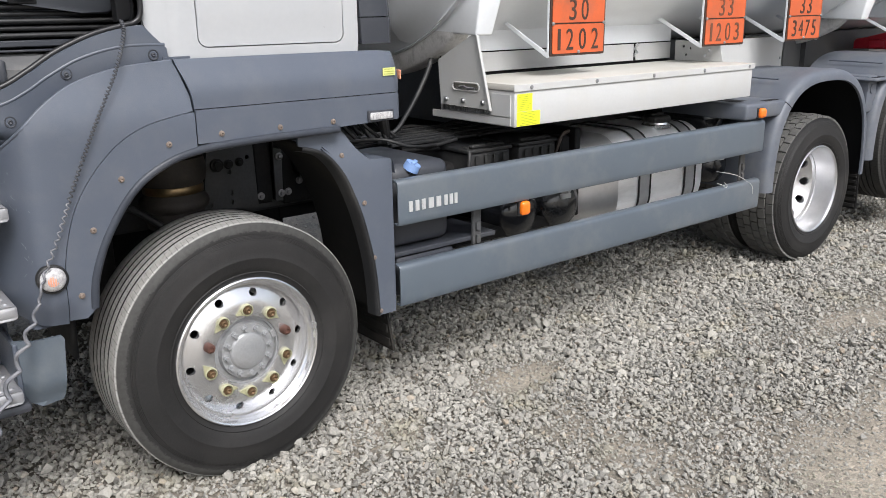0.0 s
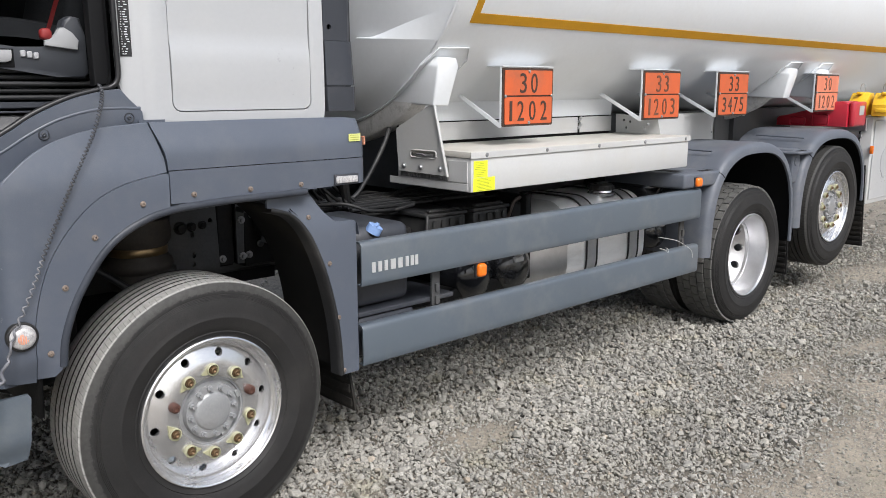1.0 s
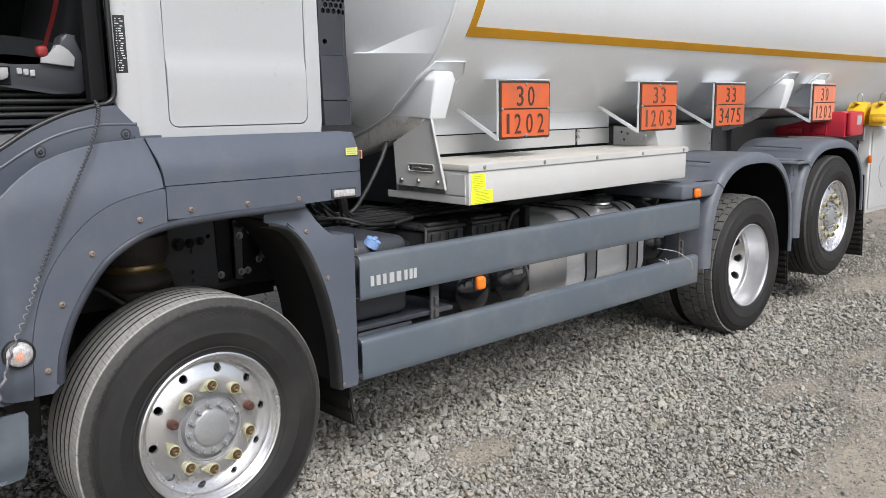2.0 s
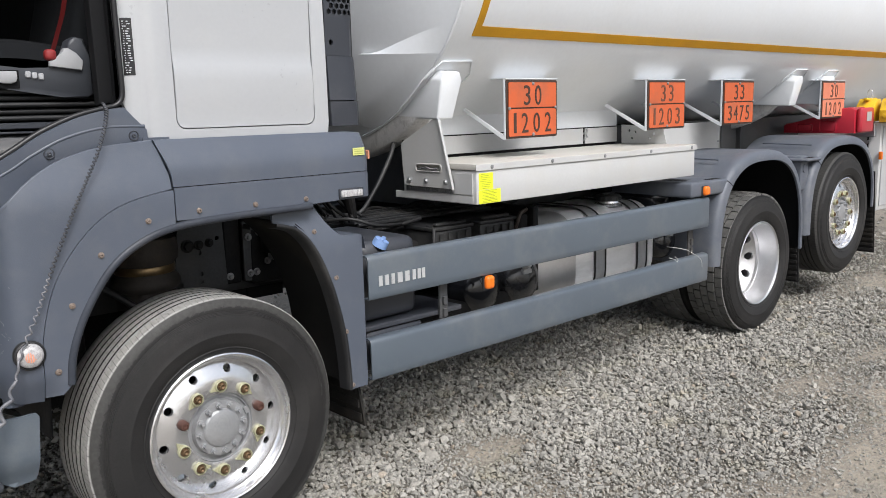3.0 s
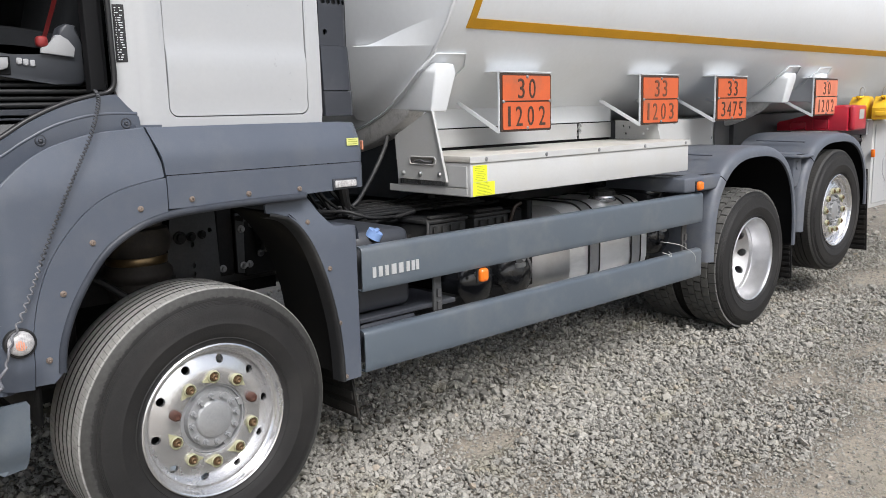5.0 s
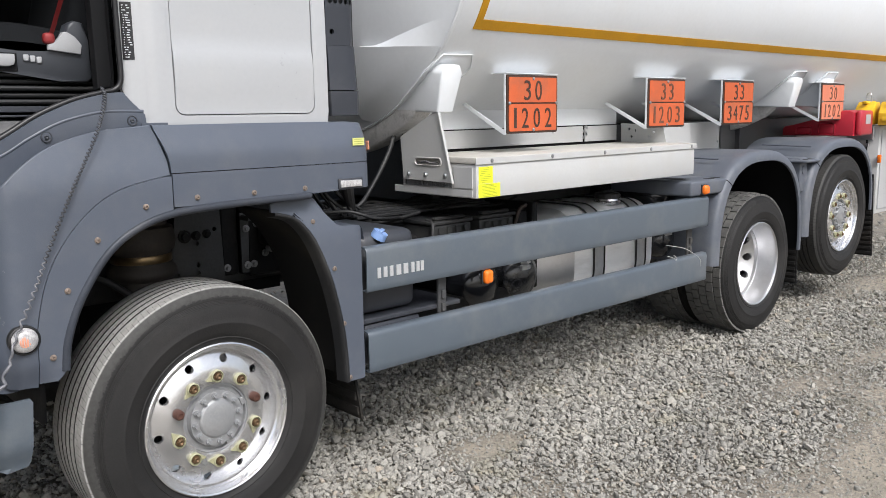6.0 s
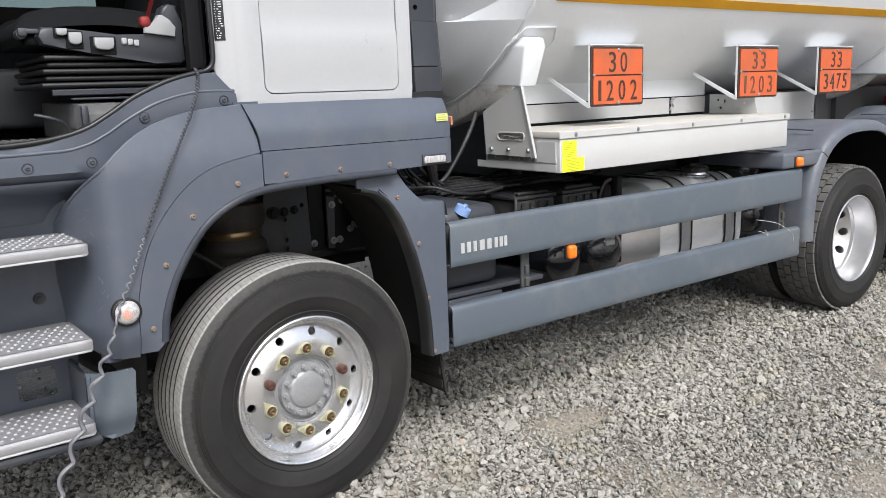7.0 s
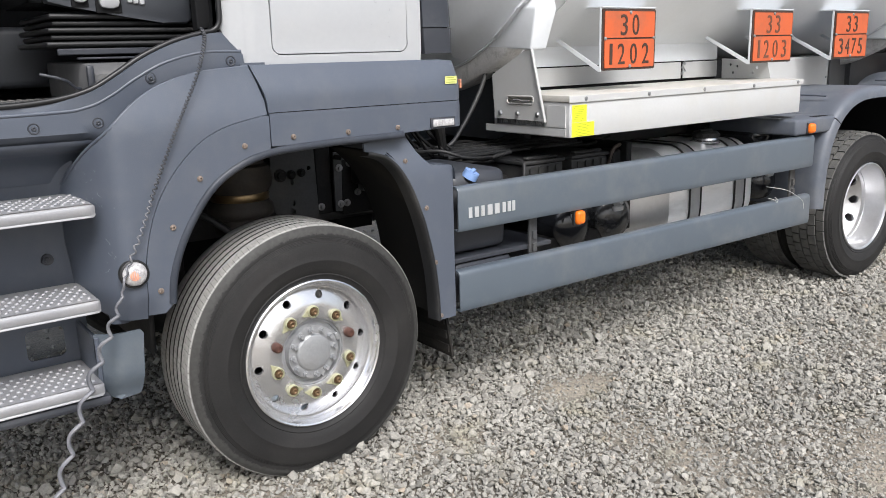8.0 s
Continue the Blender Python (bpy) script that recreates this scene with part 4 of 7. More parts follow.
# ---- hazard placards ----
def text_mesh(body, height, width, mat, thick=0.0012):
    cu = bpy.data.curves.new("digits", "FONT")
    cu.body, cu.align_x, cu.align_y, cu.extrude, cu.offset = body, "CENTER", "CENTER", thick, 0.0
    cu.space_character = 1.32
    cu.resolution_u = 3
    ob = bpy.data.objects.new("digits_source", cu)
    scene.collection.objects.link(ob)
    bpy.context.view_layer.update()
    me = bpy.data.meshes.new_from_object(ob.evaluated_get(bpy.context.evaluated_depsgraph_get()))
    bpy.data.objects.remove(ob)
    co = np.empty(len(me.vertices) * 3)
    me.vertices.foreach_get("co", co)
    co = co.reshape(-1, 3)
    lo, hi = co.min(0), co.max(0)
    co = (co - (lo + hi) / 2) * (width / (hi[0] - lo[0]), height / (hi[1] - lo[1]), 1)
    me.vertices.foreach_set("co", np.stack([co[:, 0], -co[:, 2], co[:, 1]], 1).ravel())
    me.materials.clear()
    me.materials.append(mat)
    me.update()
    return me


def placard(x0, upper, lower, colour=M_ORANGE, worn=M_BROWN, label="", W=0.405):
    """A hinged two-part orange plate in a dark rim, on a white bracket that stands off the tank."""
    Z0, Z1, Y = 1.482, 1.786, 0.236
    bm = bmesh.new()
    xm = x0 + W / 2
    add_panel(bm, round_rect(x0, x0 + W, Z0, Z1, 0.012), lambda u, v: Y, 0.008, 0.2)
    plate = part("hazard_placard", bm, M_BROWN, truck, label or "orange hazard plate with black figures in a dark rim")
    mid = 1.640
    for z0, z1, txt, wd in ((mid + 0.004, Z1 - 0.012, upper, 0.140), (Z0 + 0.012, mid - 0.004, lower, 0.30)):
        bm = bmesh.new()
        add_panel(bm, round_rect(x0 + 0.013, x0 + W - 0.013, z0, z1, 0.008), lambda u, v: Y - 0.005 + 0.0012 * noise.noise(Vector((u * 9, v * 9, x0))), 0.004, 0.06)
        half = part("plate", bm, colour, plate, "faded orange plate" if colour is M_PALEORANGE else "scratched orange plate")
        widths = [0.020 if c == "1" else 0.052 for c in txt]
        gap = (wd - sum(widths)) / (len(txt) - 1)
        left = xm - 0.004 - wd / 2
        for c, wc in zip(txt, widths):
            ob = share("figure", text_mesh(c, 0.104, wc, worn), half, pose(left + wc / 2, Y - 0.0066, (z0 + z1) / 2 - 0.002))
            left += wc + gap
    for px, pz in ((x0 + 0.016, mid), (x0 + W - 0.016, mid), (xm, Z1 - 0.018), (xm, Z0 + 0.018)):
        bm = bmesh.new()
        add_lathe(bm, [(0.009, Y - 0.003), (0.0088, Y - 0.009), (0.006, Y - 0.012), (0.0003, Y - 0.0125)], 12, "y", (px, 0, pz))
        part("screw", bm, M_STEEL, plate)
    # bracket
    bm = bmesh.new()
    Yb = Y + 0.010
    add_box(bm, x0 + 0.004, x0 + W - 0.004, Yb, Yb + 0.003, Z0 + 0.01, Z1)
    add_box(bm, x0 - 0.004, x0 - 0.0015, Yb - 0.004, Yb + 0.008, Z0 - 0.005, Z1 + 0.005)
    add_box(bm, x0 - 0.004, x0 + W, Y - 0.002, on_tank(0, Z1).y + 0.02, Z1 + 0.006, Z1 + 0.010)
    for xs in (x0 - 0.003, x0 + W - 0.012):
        end = on_tank(0, 1.642)
        add_prism(bm, [(Yb, Z0 - 0.004), (Yb + 0.014, Z0 - 0.004), (end.y + 0.03, 1.648), (end.y - 0.004, 1.652), (Yb, Z0 + 0.014)], lambda u, v, w, xs=xs: (xs + w, u, v), 0.007)
    part("bracket", bm, M_TANK, plate, "off-white sheet bracket")
    return plate


placard(1.804, "30", "1202")
placard(3.087, "33", "1203", M_ORANGE, M_BROWNWORN, W=0.422)
placard(4.003, "33", "3475", W=0.430)
placard(5.590, "30", "1202", M_PALEORANGE, M_BROWNWORN, W=0.450)


# ---- side box under the placards ----
BX0, BX1, BY0, BY1, BZ0, BZ1 = 1.395, 3.345, 0.055, 0.60, 1.187, 1.352
b = bmesh.new()
add_box(b, BX0, BX1, BY0, BY1, BZ0, BZ1, 0.006, 2)
side_box = part("side_box", b, M_BOXWHITE, truck, "white sheet-metal box along the side below the tank")
b = bmesh.new()
add_box(b, BX0 - 0.006, BX1 + 0.006, BY0 - 0.006, BY1, BZ1 + 0.001, BZ1 + 0.031, 0.004, 2)
lid = part("lid", b, M_TREADPLATE, side_box, "scuffed white lid with a trim edge")
b = bmesh.new()
add_box(b, BX0 - 0.009, BX1 + 0.009, BY0 - 0.0085, BY0 - 0.0062, BZ1 - 0.002, BZ1 + 0.029, 0.001, 1)
part("edge_trim", b, M_BOXWHITE, side_box)
for k in range(5):
    b = bmesh.new()
    x = BX0 + 0.10 + k * 0.45
    add_lathe(b, [(0.010, BY0 - 0.008), (0.010, BY0 - 0.012), (0.005, BY0 - 0.014), (0.0003, BY0 - 0.014)], 10, "y", (x, 0, BZ1 + 0.014))
    part("screw", b, M_STEEL, side_box)
# lower lip of the front face and its small side plate
b = bmesh.new()
add_box(b, BX0 - 0.006, BX0 - 0.001, BY0 + 0.02, 0.66, BZ0 + 0.004, BZ0 + 0.040, 0.002, 1)
add_prism(b, [(0.075, 1.235), (0.20, 1.235), (0.20, 1.335), (0.075, 1.335)], lambda u, v, w: (BX0 - 0.008 + w, u, v), 0.006)
part("front_lip", b, M_BOXWHITE, side_box)
for k in range(22):
    b = bmesh.new()
    y = 0.215 + k * 0.0165
    add_box(b, BX0 - 0.009, BX0 - 0.001, y, y + 0.007, 1.233, 1.262)
    part("louvre", b, M_STEEL, side_box)


def gusset(x, flip):
    """A pressed plate that runs from the box up to the tank."""
    bm = bmesh.new()
    outline = [(0.196, 1.258), (0.565, 1.262), (0.585, 1.477), (0.325, 1.600), (0.285, 1.600)]
    slot = round_rect(0.275, 0.47, 1.338, 1.375, 0.017)
    slot = [(u, v) for u, v in slot]
    add_panel(bm, outline, lambda u, v: x, 0.006, 0.08, [slot], 1.0, lambda u, v, w: (w, u, v))
    g = part("gusset_plate", bm, M_BOXWHITE, side_box, "white support plate with a slot")
    bm = bmesh.new()
    add_prism(bm, [(0.190, 1.256), (0.198, 1.256), (0.292, 1.600), (0.284, 1.600)], lambda u, v, w: (x - 0.008 + w, u, v), 0.014)
    add_tube(bm, [(x - 0.001, u, v) for u, v in slot + slot[:1]], 0.004, 6, False)
    part("plate_rim", bm, M_BOXWHITE, side_box)
    for y in (0.245, 0.39, 0.52):
        bm = bmesh.new()
        add_lathe(bm, [(0.013, x), (0.013, x - 0.006), (0.008, x - 0.012), (0.0003, x - 0.013)], 10, "x", (0, y, 1.290))
        part("bolt", bm, M_ALUDULL, side_box)
    bm = bmesh.new()
    add_tube(bm, [(x + 0.004, 0.31, 1.352), (x - 0.004, 0.35, 1.350), (x - 0.006, 0.38, 1.358), (x - 0.002, 0.42, 1.353)], 0.006, 6)
    part("latch", bm, M_STEEL, side_box)


gusset(1.372, False)
b = bmesh.new()
add_panel(b, [(0.232, 1.386), (0.582, 1.386), (0.584, 1.51), (0.262, 1.49)], lambda u, v: 3.30, 0.006, 0.06,
          [circle(y, z, 0.009, 8) for y, z in ((0.50, 1.42), (0.47, 1.46), (0.52, 1.47), (0.36, 1.42), (0.33, 1.45))], 1.0, lambda u, v, w: (w, u, v))
part("end_plate", b, M_BOXWHITE, side_box)
# panels behind the lid
b = bmesh.new()
add_box(b, 1.42, 2.925, BY1 + 0.012, BY1 + 0.020, BZ1 + 0.045, 1.497, 0.002, 1)
add_box(b, 2.945, 3.29, BY1 + 0.012, BY1 + 0.020, BZ1 + 0.045, 1.497, 0.002, 1)
part("back_panel", b, M_BOXWHITE, side_box, "narrow white panel behind the lid")
b = bmesh.new()
add_box(b, 1.42, 3.29, BY1 + 0.026, BY1 + 0.034, BZ1 + 0.02, 1.50, 0.002, 1)
part("backing", b, M_DARK, side_box)
b = bmesh.new()
add_box(b, 1.46, 3.30, BY1 + 0.022, BY1 + 0.040, 1.503, 1.62, 0.002, 1)
part("upper_strip", b, M_TANK, side_box)
for dz in (0.0, 0.04):
    b = bmesh.new()
    add_tube(b, [(2.925, BY1 + 0.008, 1.42 + dz), (2.915, BY1 - 0.006, 1.44 + dz), (2.945, BY1 - 0.006, 1.44 + dz), (2.95, BY1 + 0.008, 1.46 + dz)], 0.004, 6)
    part("latch", b, M_ALUDULL, side_box)
# further panel up to the drive axle
b = bmesh.new()
add_box(b, 3.36, 4.46, 0.50, 0.508, 1.262, 1.497, 0.003, 1)
add_box(b, 4.44, 4.46, 0.50, 0.95, 1.262, 1.497, 0.003, 1)
part("rear_side_panel", b, M_BOXWHITE, truck, "off-white sheet panel")
b = bmesh.new()
add_lathe(b, [(0.009, 0.50), (0.009, 0.496), (0.0003, 0.495)], 10, "y", (4.42, 0, 1.35))
part("screw", b, M_STEEL, truck)


def sticker(name, x0, x1, z0, z1, y, mat, bars, parent, label):
    bm = bmesh.new()
    add_box(bm, x0, x1, y - 0.0015, y, z0, z1)
    s = part(name, bm, mat, parent, label, 0)
    w, h = x1 - x0, z1 - z0
    rnd = random.Random(int((x0 + z0) * 1000))
    for k in range(bars):
        bm = bmesh.new()
        zz = z1 - h * (k + 0.6) / (bars + 0.3)
        a = x0 + w * (0.08 + 0.12 * rnd.random())
        e = x1 - w * (0.08 + 0.25 * rnd.random())
        add_box(bm, a, e, y - 0.003, y - 0.0015, zz - h * 0.05 / bars * 2, zz + h * 0.05 / bars * 2)
        part("print_bar", bm, M_INK, s, "", 0)


sticker("warning_sticker", 1.412, 1.508, 1.258, 1.338, BY0, M_LIME, 9, side_box, "bright yellow notice sticker")
sticker("warning_sticker", 1.410, 1.560, 1.190, 1.256, BY0, M_LIME, 9, side_box, "bright yellow notice sticker")


# ---- side guard rails ----
def skirt(z0, z1, label):
    """A sheet rail with a rolled top edge and a small return at the bottom."""
    bm = bmesh.new()
    prof = curve_through([(0.055, z1 - 0.010), (0.045, z1), (0.016, z1 - 0.001), (0.004, z1 - 0.010), (0.0, z1 - 0.024)], 4)
    prof += [Vector((0.0, z0 + 0.03)), Vector((0.001, z0 + 0.008)), Vector((0.006, z0)), Vector((0.03, z0 + 0.001))]
    outer = [(p.x, p.y) for p in prof]
    inner = [(p.x + 0.006 if p.x < 0.03 else p.x, p.y - (0.006 if p.y > z1 - 0.02 else -0.006 if p.y < z0 + 0.02 else 0)) for p in prof]
    loop = outer + inner[::-1]
    xs = [0.690, 0.696] + [0.9 + 0.4 * k for k in range(7)] + [3.444, 3.450]
    rows = []
    for x in xs:
        dy = 0.003 if x in (0.690, 3.450) else 0.0
        rows.append([(x, u + dy + 0.0012 * noise.noise(Vector((x * 2, v * 3, 0))), v) for u, v in loop + loop[:1]])
    add_strip(bm, rows)
    bmesh.ops.remove_doubles(bm, verts=bm.verts[:], dist=1e-5)
    for x in (0.690, 3.450):
        ring = [v for v in bm.verts if abs(v.co.x - x) < 1e-4]
        es = [e for e in bm.edges if e.is_boundary and all(abs(v.co.x - x) < 1e-4 for v in e.verts)]
        bmesh.ops.holes_fill(bm, edges=es, sides=0)
    return part("side_guard_rail", bm, M_GREYPAINT, truck, label, 35)


rail = skirt(0.850, 1.042, "grey painted upper side guard rail with a silver badge")
skirt(0.495, 0.677, "grey painted lower side guard rail")
# badge: a row of plain silver bars in three groups
for x0, x1 in ((0.742, 0.760), (0.775, 0.795), (0.810, 0.828), (0.846, 0.872), (0.887, 0.912), (0.930, 0.948), (0.960, 0.978), (0.986, 1.003)):
    b = bmesh.new()
    add_prism(b, [(x0, 0.905), (x1, 0.905), (x1, 0.950), (x0, 0.950)], lambda u, v, w: (u, -0.0005 - w, v), 0.004)
    part("badge_bar", b, M_SILVER, rail, "plain silver badge bar", 0)
# supports behind the rails
for x in (1.17, 3.33):
    b = bmesh.new()
    add_box(b, x - 0.025, x + 0.025, 0.058, 0.075, 0.52, 1.00, 0.004, 1)
    add_box(b, x - 0.020, x + 0.020, 0.076, 0.86, 0.86, 0.92, 0.004, 1)
    for z in (0.58, 0.70, 0.76, 0.94):
        add_box(b, x - 0.012, x + 0.012, 0.045, 0.058, z - 0.02, z + 0.02, 0.002, 1)
    part("rail_support", b, M_FRAME, truck)


def marker_lamp(x, y, z, w, h):
    bm = bmesh.new()
    add_box(bm, x - w / 2, x + w / 2, y - 0.024, y + 0.014, z - h / 2, z + h / 2, 0.017, 4)
    lampb = part("side_marker_lamp", bm, M_AMBER, truck, "amber side marker lamp")
    bm = bmesh.new()
    add_box(bm, x - w * 0.28, x + w * 0.28, y - 0.0245, y - 0.0222, z - h * 0.3, z + h * 0.3, 0.001, 1)
    part("reflector", bm, M_AMBER, lampb)
    bm = bmesh.new()
    add_box(bm, x - w * 0.55, x + w * 0.55, y, y + 0.02, z - h * 0.55, z + h * 0.55, 0.004, 1)
    part("backplate", bm, M_BLACK, lampb)
    return lampb


marker_lamp(1.422, 0.012, 0.812, 0.056, 0.068)
marker_lamp(3.385, -0.004, 1.088, 0.060, 0.060)


# ---- fuel tank and tanks behind the rails ----
def rounded_tank(name, x0, x1, y0, y1, z0, z1, r, mat, label, end=0.05, nose=0.0):
    """A tank of rounded section; nose: how long its forward end curves back."""
    bm = bmesh.new()
    rows = []
    for x, s in ((x0, 0.74), (x0 + end * 0.4, 0.84), (x0 + end * 1.5, 0.925), (x0 + end * 3.5, 0.98), (x0 + end * 6, 1.0), (x1 - end, 1.0), (x1 - end * 0.5, 0.97), (x1 - end * 0.15, 0.90), (x1, 0.80)):
        cy, cz = (y0 + y1) / 2, (z0 + z1) / 2
        rows.append([(x, cy + (u - cy) * s, cz + (v - cz) * s) for u, v in round_rect(y0, y1, z0, z1, r, 8)])
    if nose:
        rows = [[(x0 + nose, u, v) for u, v in round_rect(y0, y1, z0, z1, r, 8)]] + rows[5:]
    rows = [row + row[:1] for row in rows]
    add_strip(bm, rows)
    bmesh.ops.remove_doubles(bm, verts=bm.verts[:], dist=1e-6)
    bmesh.ops.holes_fill(bm, edges=[e for e in bm.edges if e.is_boundary], sides=0)
    tank = part(name, bm, mat, truck, label, 40)
    if nose:
        bm = bmesh.new()
        rows = []
        for k in range(13):
            f = 1 - math.cos(math.pi / 2 * k / 12)
            back = 0.30 * (1 - math.sqrt(max(0.0, 1 - (1 - f) ** 2)))
            rows.append([(x0 + nose * f, u + back * (y1 - u) / (y1 - y0), v - 0.12 * back * (1 if v > (z0 + z1) / 2 else -1)) for u, v in round_rect(y0, y1, z0, z1, r, 8)])
        add_strip(bm, [row + row[:1] for row in rows])
        bmesh.ops.remove_doubles(bm, verts=bm.verts[:], dist=1e-6)
        bmesh.ops.holes_fill(bm, edges=[e for e in bm.edges if e.is_boundary and all(v.co.x < x0 + 0.01 for v in e.verts)], sides=0)
        part("dished_end", bm, M_ALUDEEP, tank, "polished dished tank end", 40)
    return tank


fuel = rounded_tank("fuel_tank", 1.99, 3.17, 0.215, 0.85, 0.50, 1.032, 0.17, M_FUEL, "brushed aluminium fuel tank with steel straps", 0.04, 0.36)
for x in (2.575, 3.005):
    b = bmesh.new()
    loop = round_rect(0.209, 0.856, 0.494, 1.038, 0.176, 8)
    add_strip(b, [[(x + d, u, v) for u, v in loop + loop[:1]] for d in (-0.050, -0.042, 0.042, 0.050)])
    part("strap", b, M_HUB, fuel, "grey steel strap")
    for d in (-0.050, 0.050):
        b = bmesh.new()
        loop = round_rect(0.207, 0.858, 0.492, 1.040, 0.178, 8)
        add_tube(b, [(x + d, u, v) for u, v in loop + loop[:1]], 0.0055, 6, False)
        part("strap_edge", b, M_BLACK, fuel)
    b = bmesh.new()
    add_lathe(b, [(0.008, 0.209), (0.008, 0.204), (0.0003, 0.203)], 8, "y", (x, 0, 0.80))
    part("strap_rivet", b, M_STEEL, fuel)
b = bmesh.new()
add_lathe(b, [(0.088, 1.020), (0.088, 1.034), (0.076, 1.040), (0.072, 1.054)], 28, "z", (2.865, 0.37, 0))
part("filler_neck", b, M_ALU, fuel)
b = bmesh.new()
add_lathe(b, [(0.070, 1.050), (0.080, 1.054), (0.080, 1.078), (0.073, 1.088), (0.034, 1.092), (0.0003, 1.092)], 28, "z", (2.865, 0.37, 0))
add_box(b, 2.805, 2.925, 0.358, 0.382, 1.090, 1.102, 0.005, 2)
for k in range(14):
    a = 2 * math.pi * k / 14
    add_cyl(b, (2.865 + 0.079 * math.cos(a), 0.37 + 0.079 * math.sin(a), 1.056), (2.865 + 0.079 * math.cos(a), 0.37 + 0.079 * math.sin(a), 1.077), 0.006, 0.006, 6)
part("cap", b, M_BLACK, fuel, "black ribbed filler cap")


def air_tank(x, y0, y1, z, r, label, mat=M_BLACKGLOSS):
    bm = bmesh.new()
    add_lathe(bm, [(0.0005, y0), (r * 0.5, y0 + 0.01), (r * 0.85, y0 + 0.035), (r, y0 + 0.075), (r, y1 - 0.075), (r * 0.85, y1 - 0.035), (r * 0.5, y1 - 0.01), (0.0005, y1)], 32, "y", (x, 0, z))
    t = part("air_tank", bm, mat, truck, label, 40)
    bm = bmesh.new()
    add_cyl(bm, (x - 0.02, y0 + 0.03, z + r * 0.5), (x - 0.02, y0 - 0.02, z + r * 0.7), 0.018, 0.016, 10)
    add_box(bm, x - 0.05, x + 0.02, y0 - 0.005, y0 + 0.03, z + r * 0.3, z + r * 0.5, 0.005, 1)
    part("valve", bm, M_LEVER, t)
    return t


air_tank(1.62, 0.20, 0.84, 0.71, 0.135, "black steel air tank lying crosswise")
air_tank(1.93, 0.20, 0.84, 0.71, 0.135, "black steel air tank lying crosswise")
air_tank(3.36, 0.22, 0.84, 0.74, 0.12, "black steel air tank lying crosswise")
air_tank(3.34, 0.24, 0.84, 1.03, 0.10, "black steel air tank lying crosswise")
# tank with the blue cap behind the wheel arch
b = bmesh.new()
add_box(b, 0.725, 1.05, 0.10, 0.62, 0.72, 1.085, 0.045, 3)
add_box(b, 0.725, 1.06, 0.08, 0.62, 0.50, 0.69, 0.03, 2)
add_box(b, 0.72, 1.30, 0.075, 0.40, 0.690, 0.712, 0.004, 1)
additive = part("additive_tank", b, M_COLUMN, truck, "dark grey plastic additive tank with a blue cap")
b = bmesh.new()
add_cyl(b, (0.815, 0.20, 0.99), (0.838, 0.115, 1.062), 0.034, 0.031, 20)
part("neck", b, M_BLACK, additive)
b = bmesh.new()
q = Vector((0.30, -0.35, 0.80)).normalized()
c0 = Vector((0.836, 0.112, 1.056))
add_cyl(b, c0, c0 + q * 0.034, 0.036, 0.034, 24)
add_box(b, -0.034, 0.034, -0.009, 0.009, 0.033, 0.044, 0.004, 2, Matrix.Translation(c0) @ q.to_track_quat("Z", "Y").to_matrix().to_4x4())
part("cap", b, M_BLUE, additive, "blue screw cap")
b = bmesh.new()
add_box(b, 1.10, 2.00, 0.26, 0.84, 0.60, 0.66, 0.01, 1)
part("battery_tray", b, M_DARK, truck)
for x0 in (1.33, 1.66):
    b = bmesh.new()
    add_box(b, x0, x0 + 0.27, 0.30, 0.80, 0.861, 1.040, 0.012, 2)
    battery = part("battery", b, M_BLACK, truck, "black truck battery with cables on top")
    b = bmesh.new()
    add_box(b, x0 - 0.008, x0 + 0.278, 0.292, 0.808, 1.041, 1.060, 0.006, 2)
    for k in range(4):
        add_box(b, x0 + 0.03 + k * 0.06, x0 + 0.06 + k * 0.06, 0.285, 0.291, 0.93, 1.03, 0.002, 1)
    add_box(b, x0 + 0.03, x0 + 0.24, 0.31, 0.345, 1.061, 1.078, 0.006, 1)
    part("lid", b, M_BLACK, battery)
b = bmesh.new()
add_box(b, 1.10, 2.05, 0.28, 0.855, 0.82, 0.858, 0.01, 1)
add_box(b, 1.12, 1.35, 0.42, 0.855, 0.860, 0.985, 0.02, 2)
add_box(b, 2.05, 2.09, 0.27, 0.86, 0.62, 1.10, 0.006, 1)
add_box(b, 1.97, 2.04, 0.30, 0.40, 0.88, 1.06, 0.01, 1)
part("battery_carrier", b, M_DARK, truck)
for k in range(9):
    y = 0.50 + 0.04 * k
    b = bmesh.new()
    add_box(b, 1.02, 1.95, y, y + 0.014, 1.085 + 0.006 * (k % 3), 1.10 + 0.006 * (k % 3), 0.003, 1)
    part("cover_slat", b, M_BLACK, truck)

rnd = random.Random(5)


def cable(pts, r, mat, name="cable"):
    bm = bmesh.new()
    add_tube(bm, curve_through(pts, 8), r, 8)
    return part(name, bm, mat, truck, "", 60)


cable([(1.42, 0.68, 1.53), (1.345, 0.63, 1.43), (1.27, 0.61, 1.33), (1.19, 0.61, 1.22), (1.12, 0.62, 1.14), (1.02, 0.64, 1.11)], 0.012, M_BLACK, "hose")
cable([(0.80, 0.60, 1.12), (0.92, 0.45, 1.14), (1.05, 0.40, 1.10), (1.25, 0.45, 1.08)], 0.008, M_BLACK)
cable([(2.02, 0.34, 1.06), (2.00, 0.28, 1.09), (1.95, 0.28, 1.07), (1.93, 0.30, 0.99), (1.95, 0.36, 0.95)], 0.010, M_COPPER)
cable([(1.36, 0.38, 1.06), (1.33, 0.30, 1.05), (1.31, 0.28, 0.98), (1.30, 0.27, 0.90)], 0.010, M_BLACK)
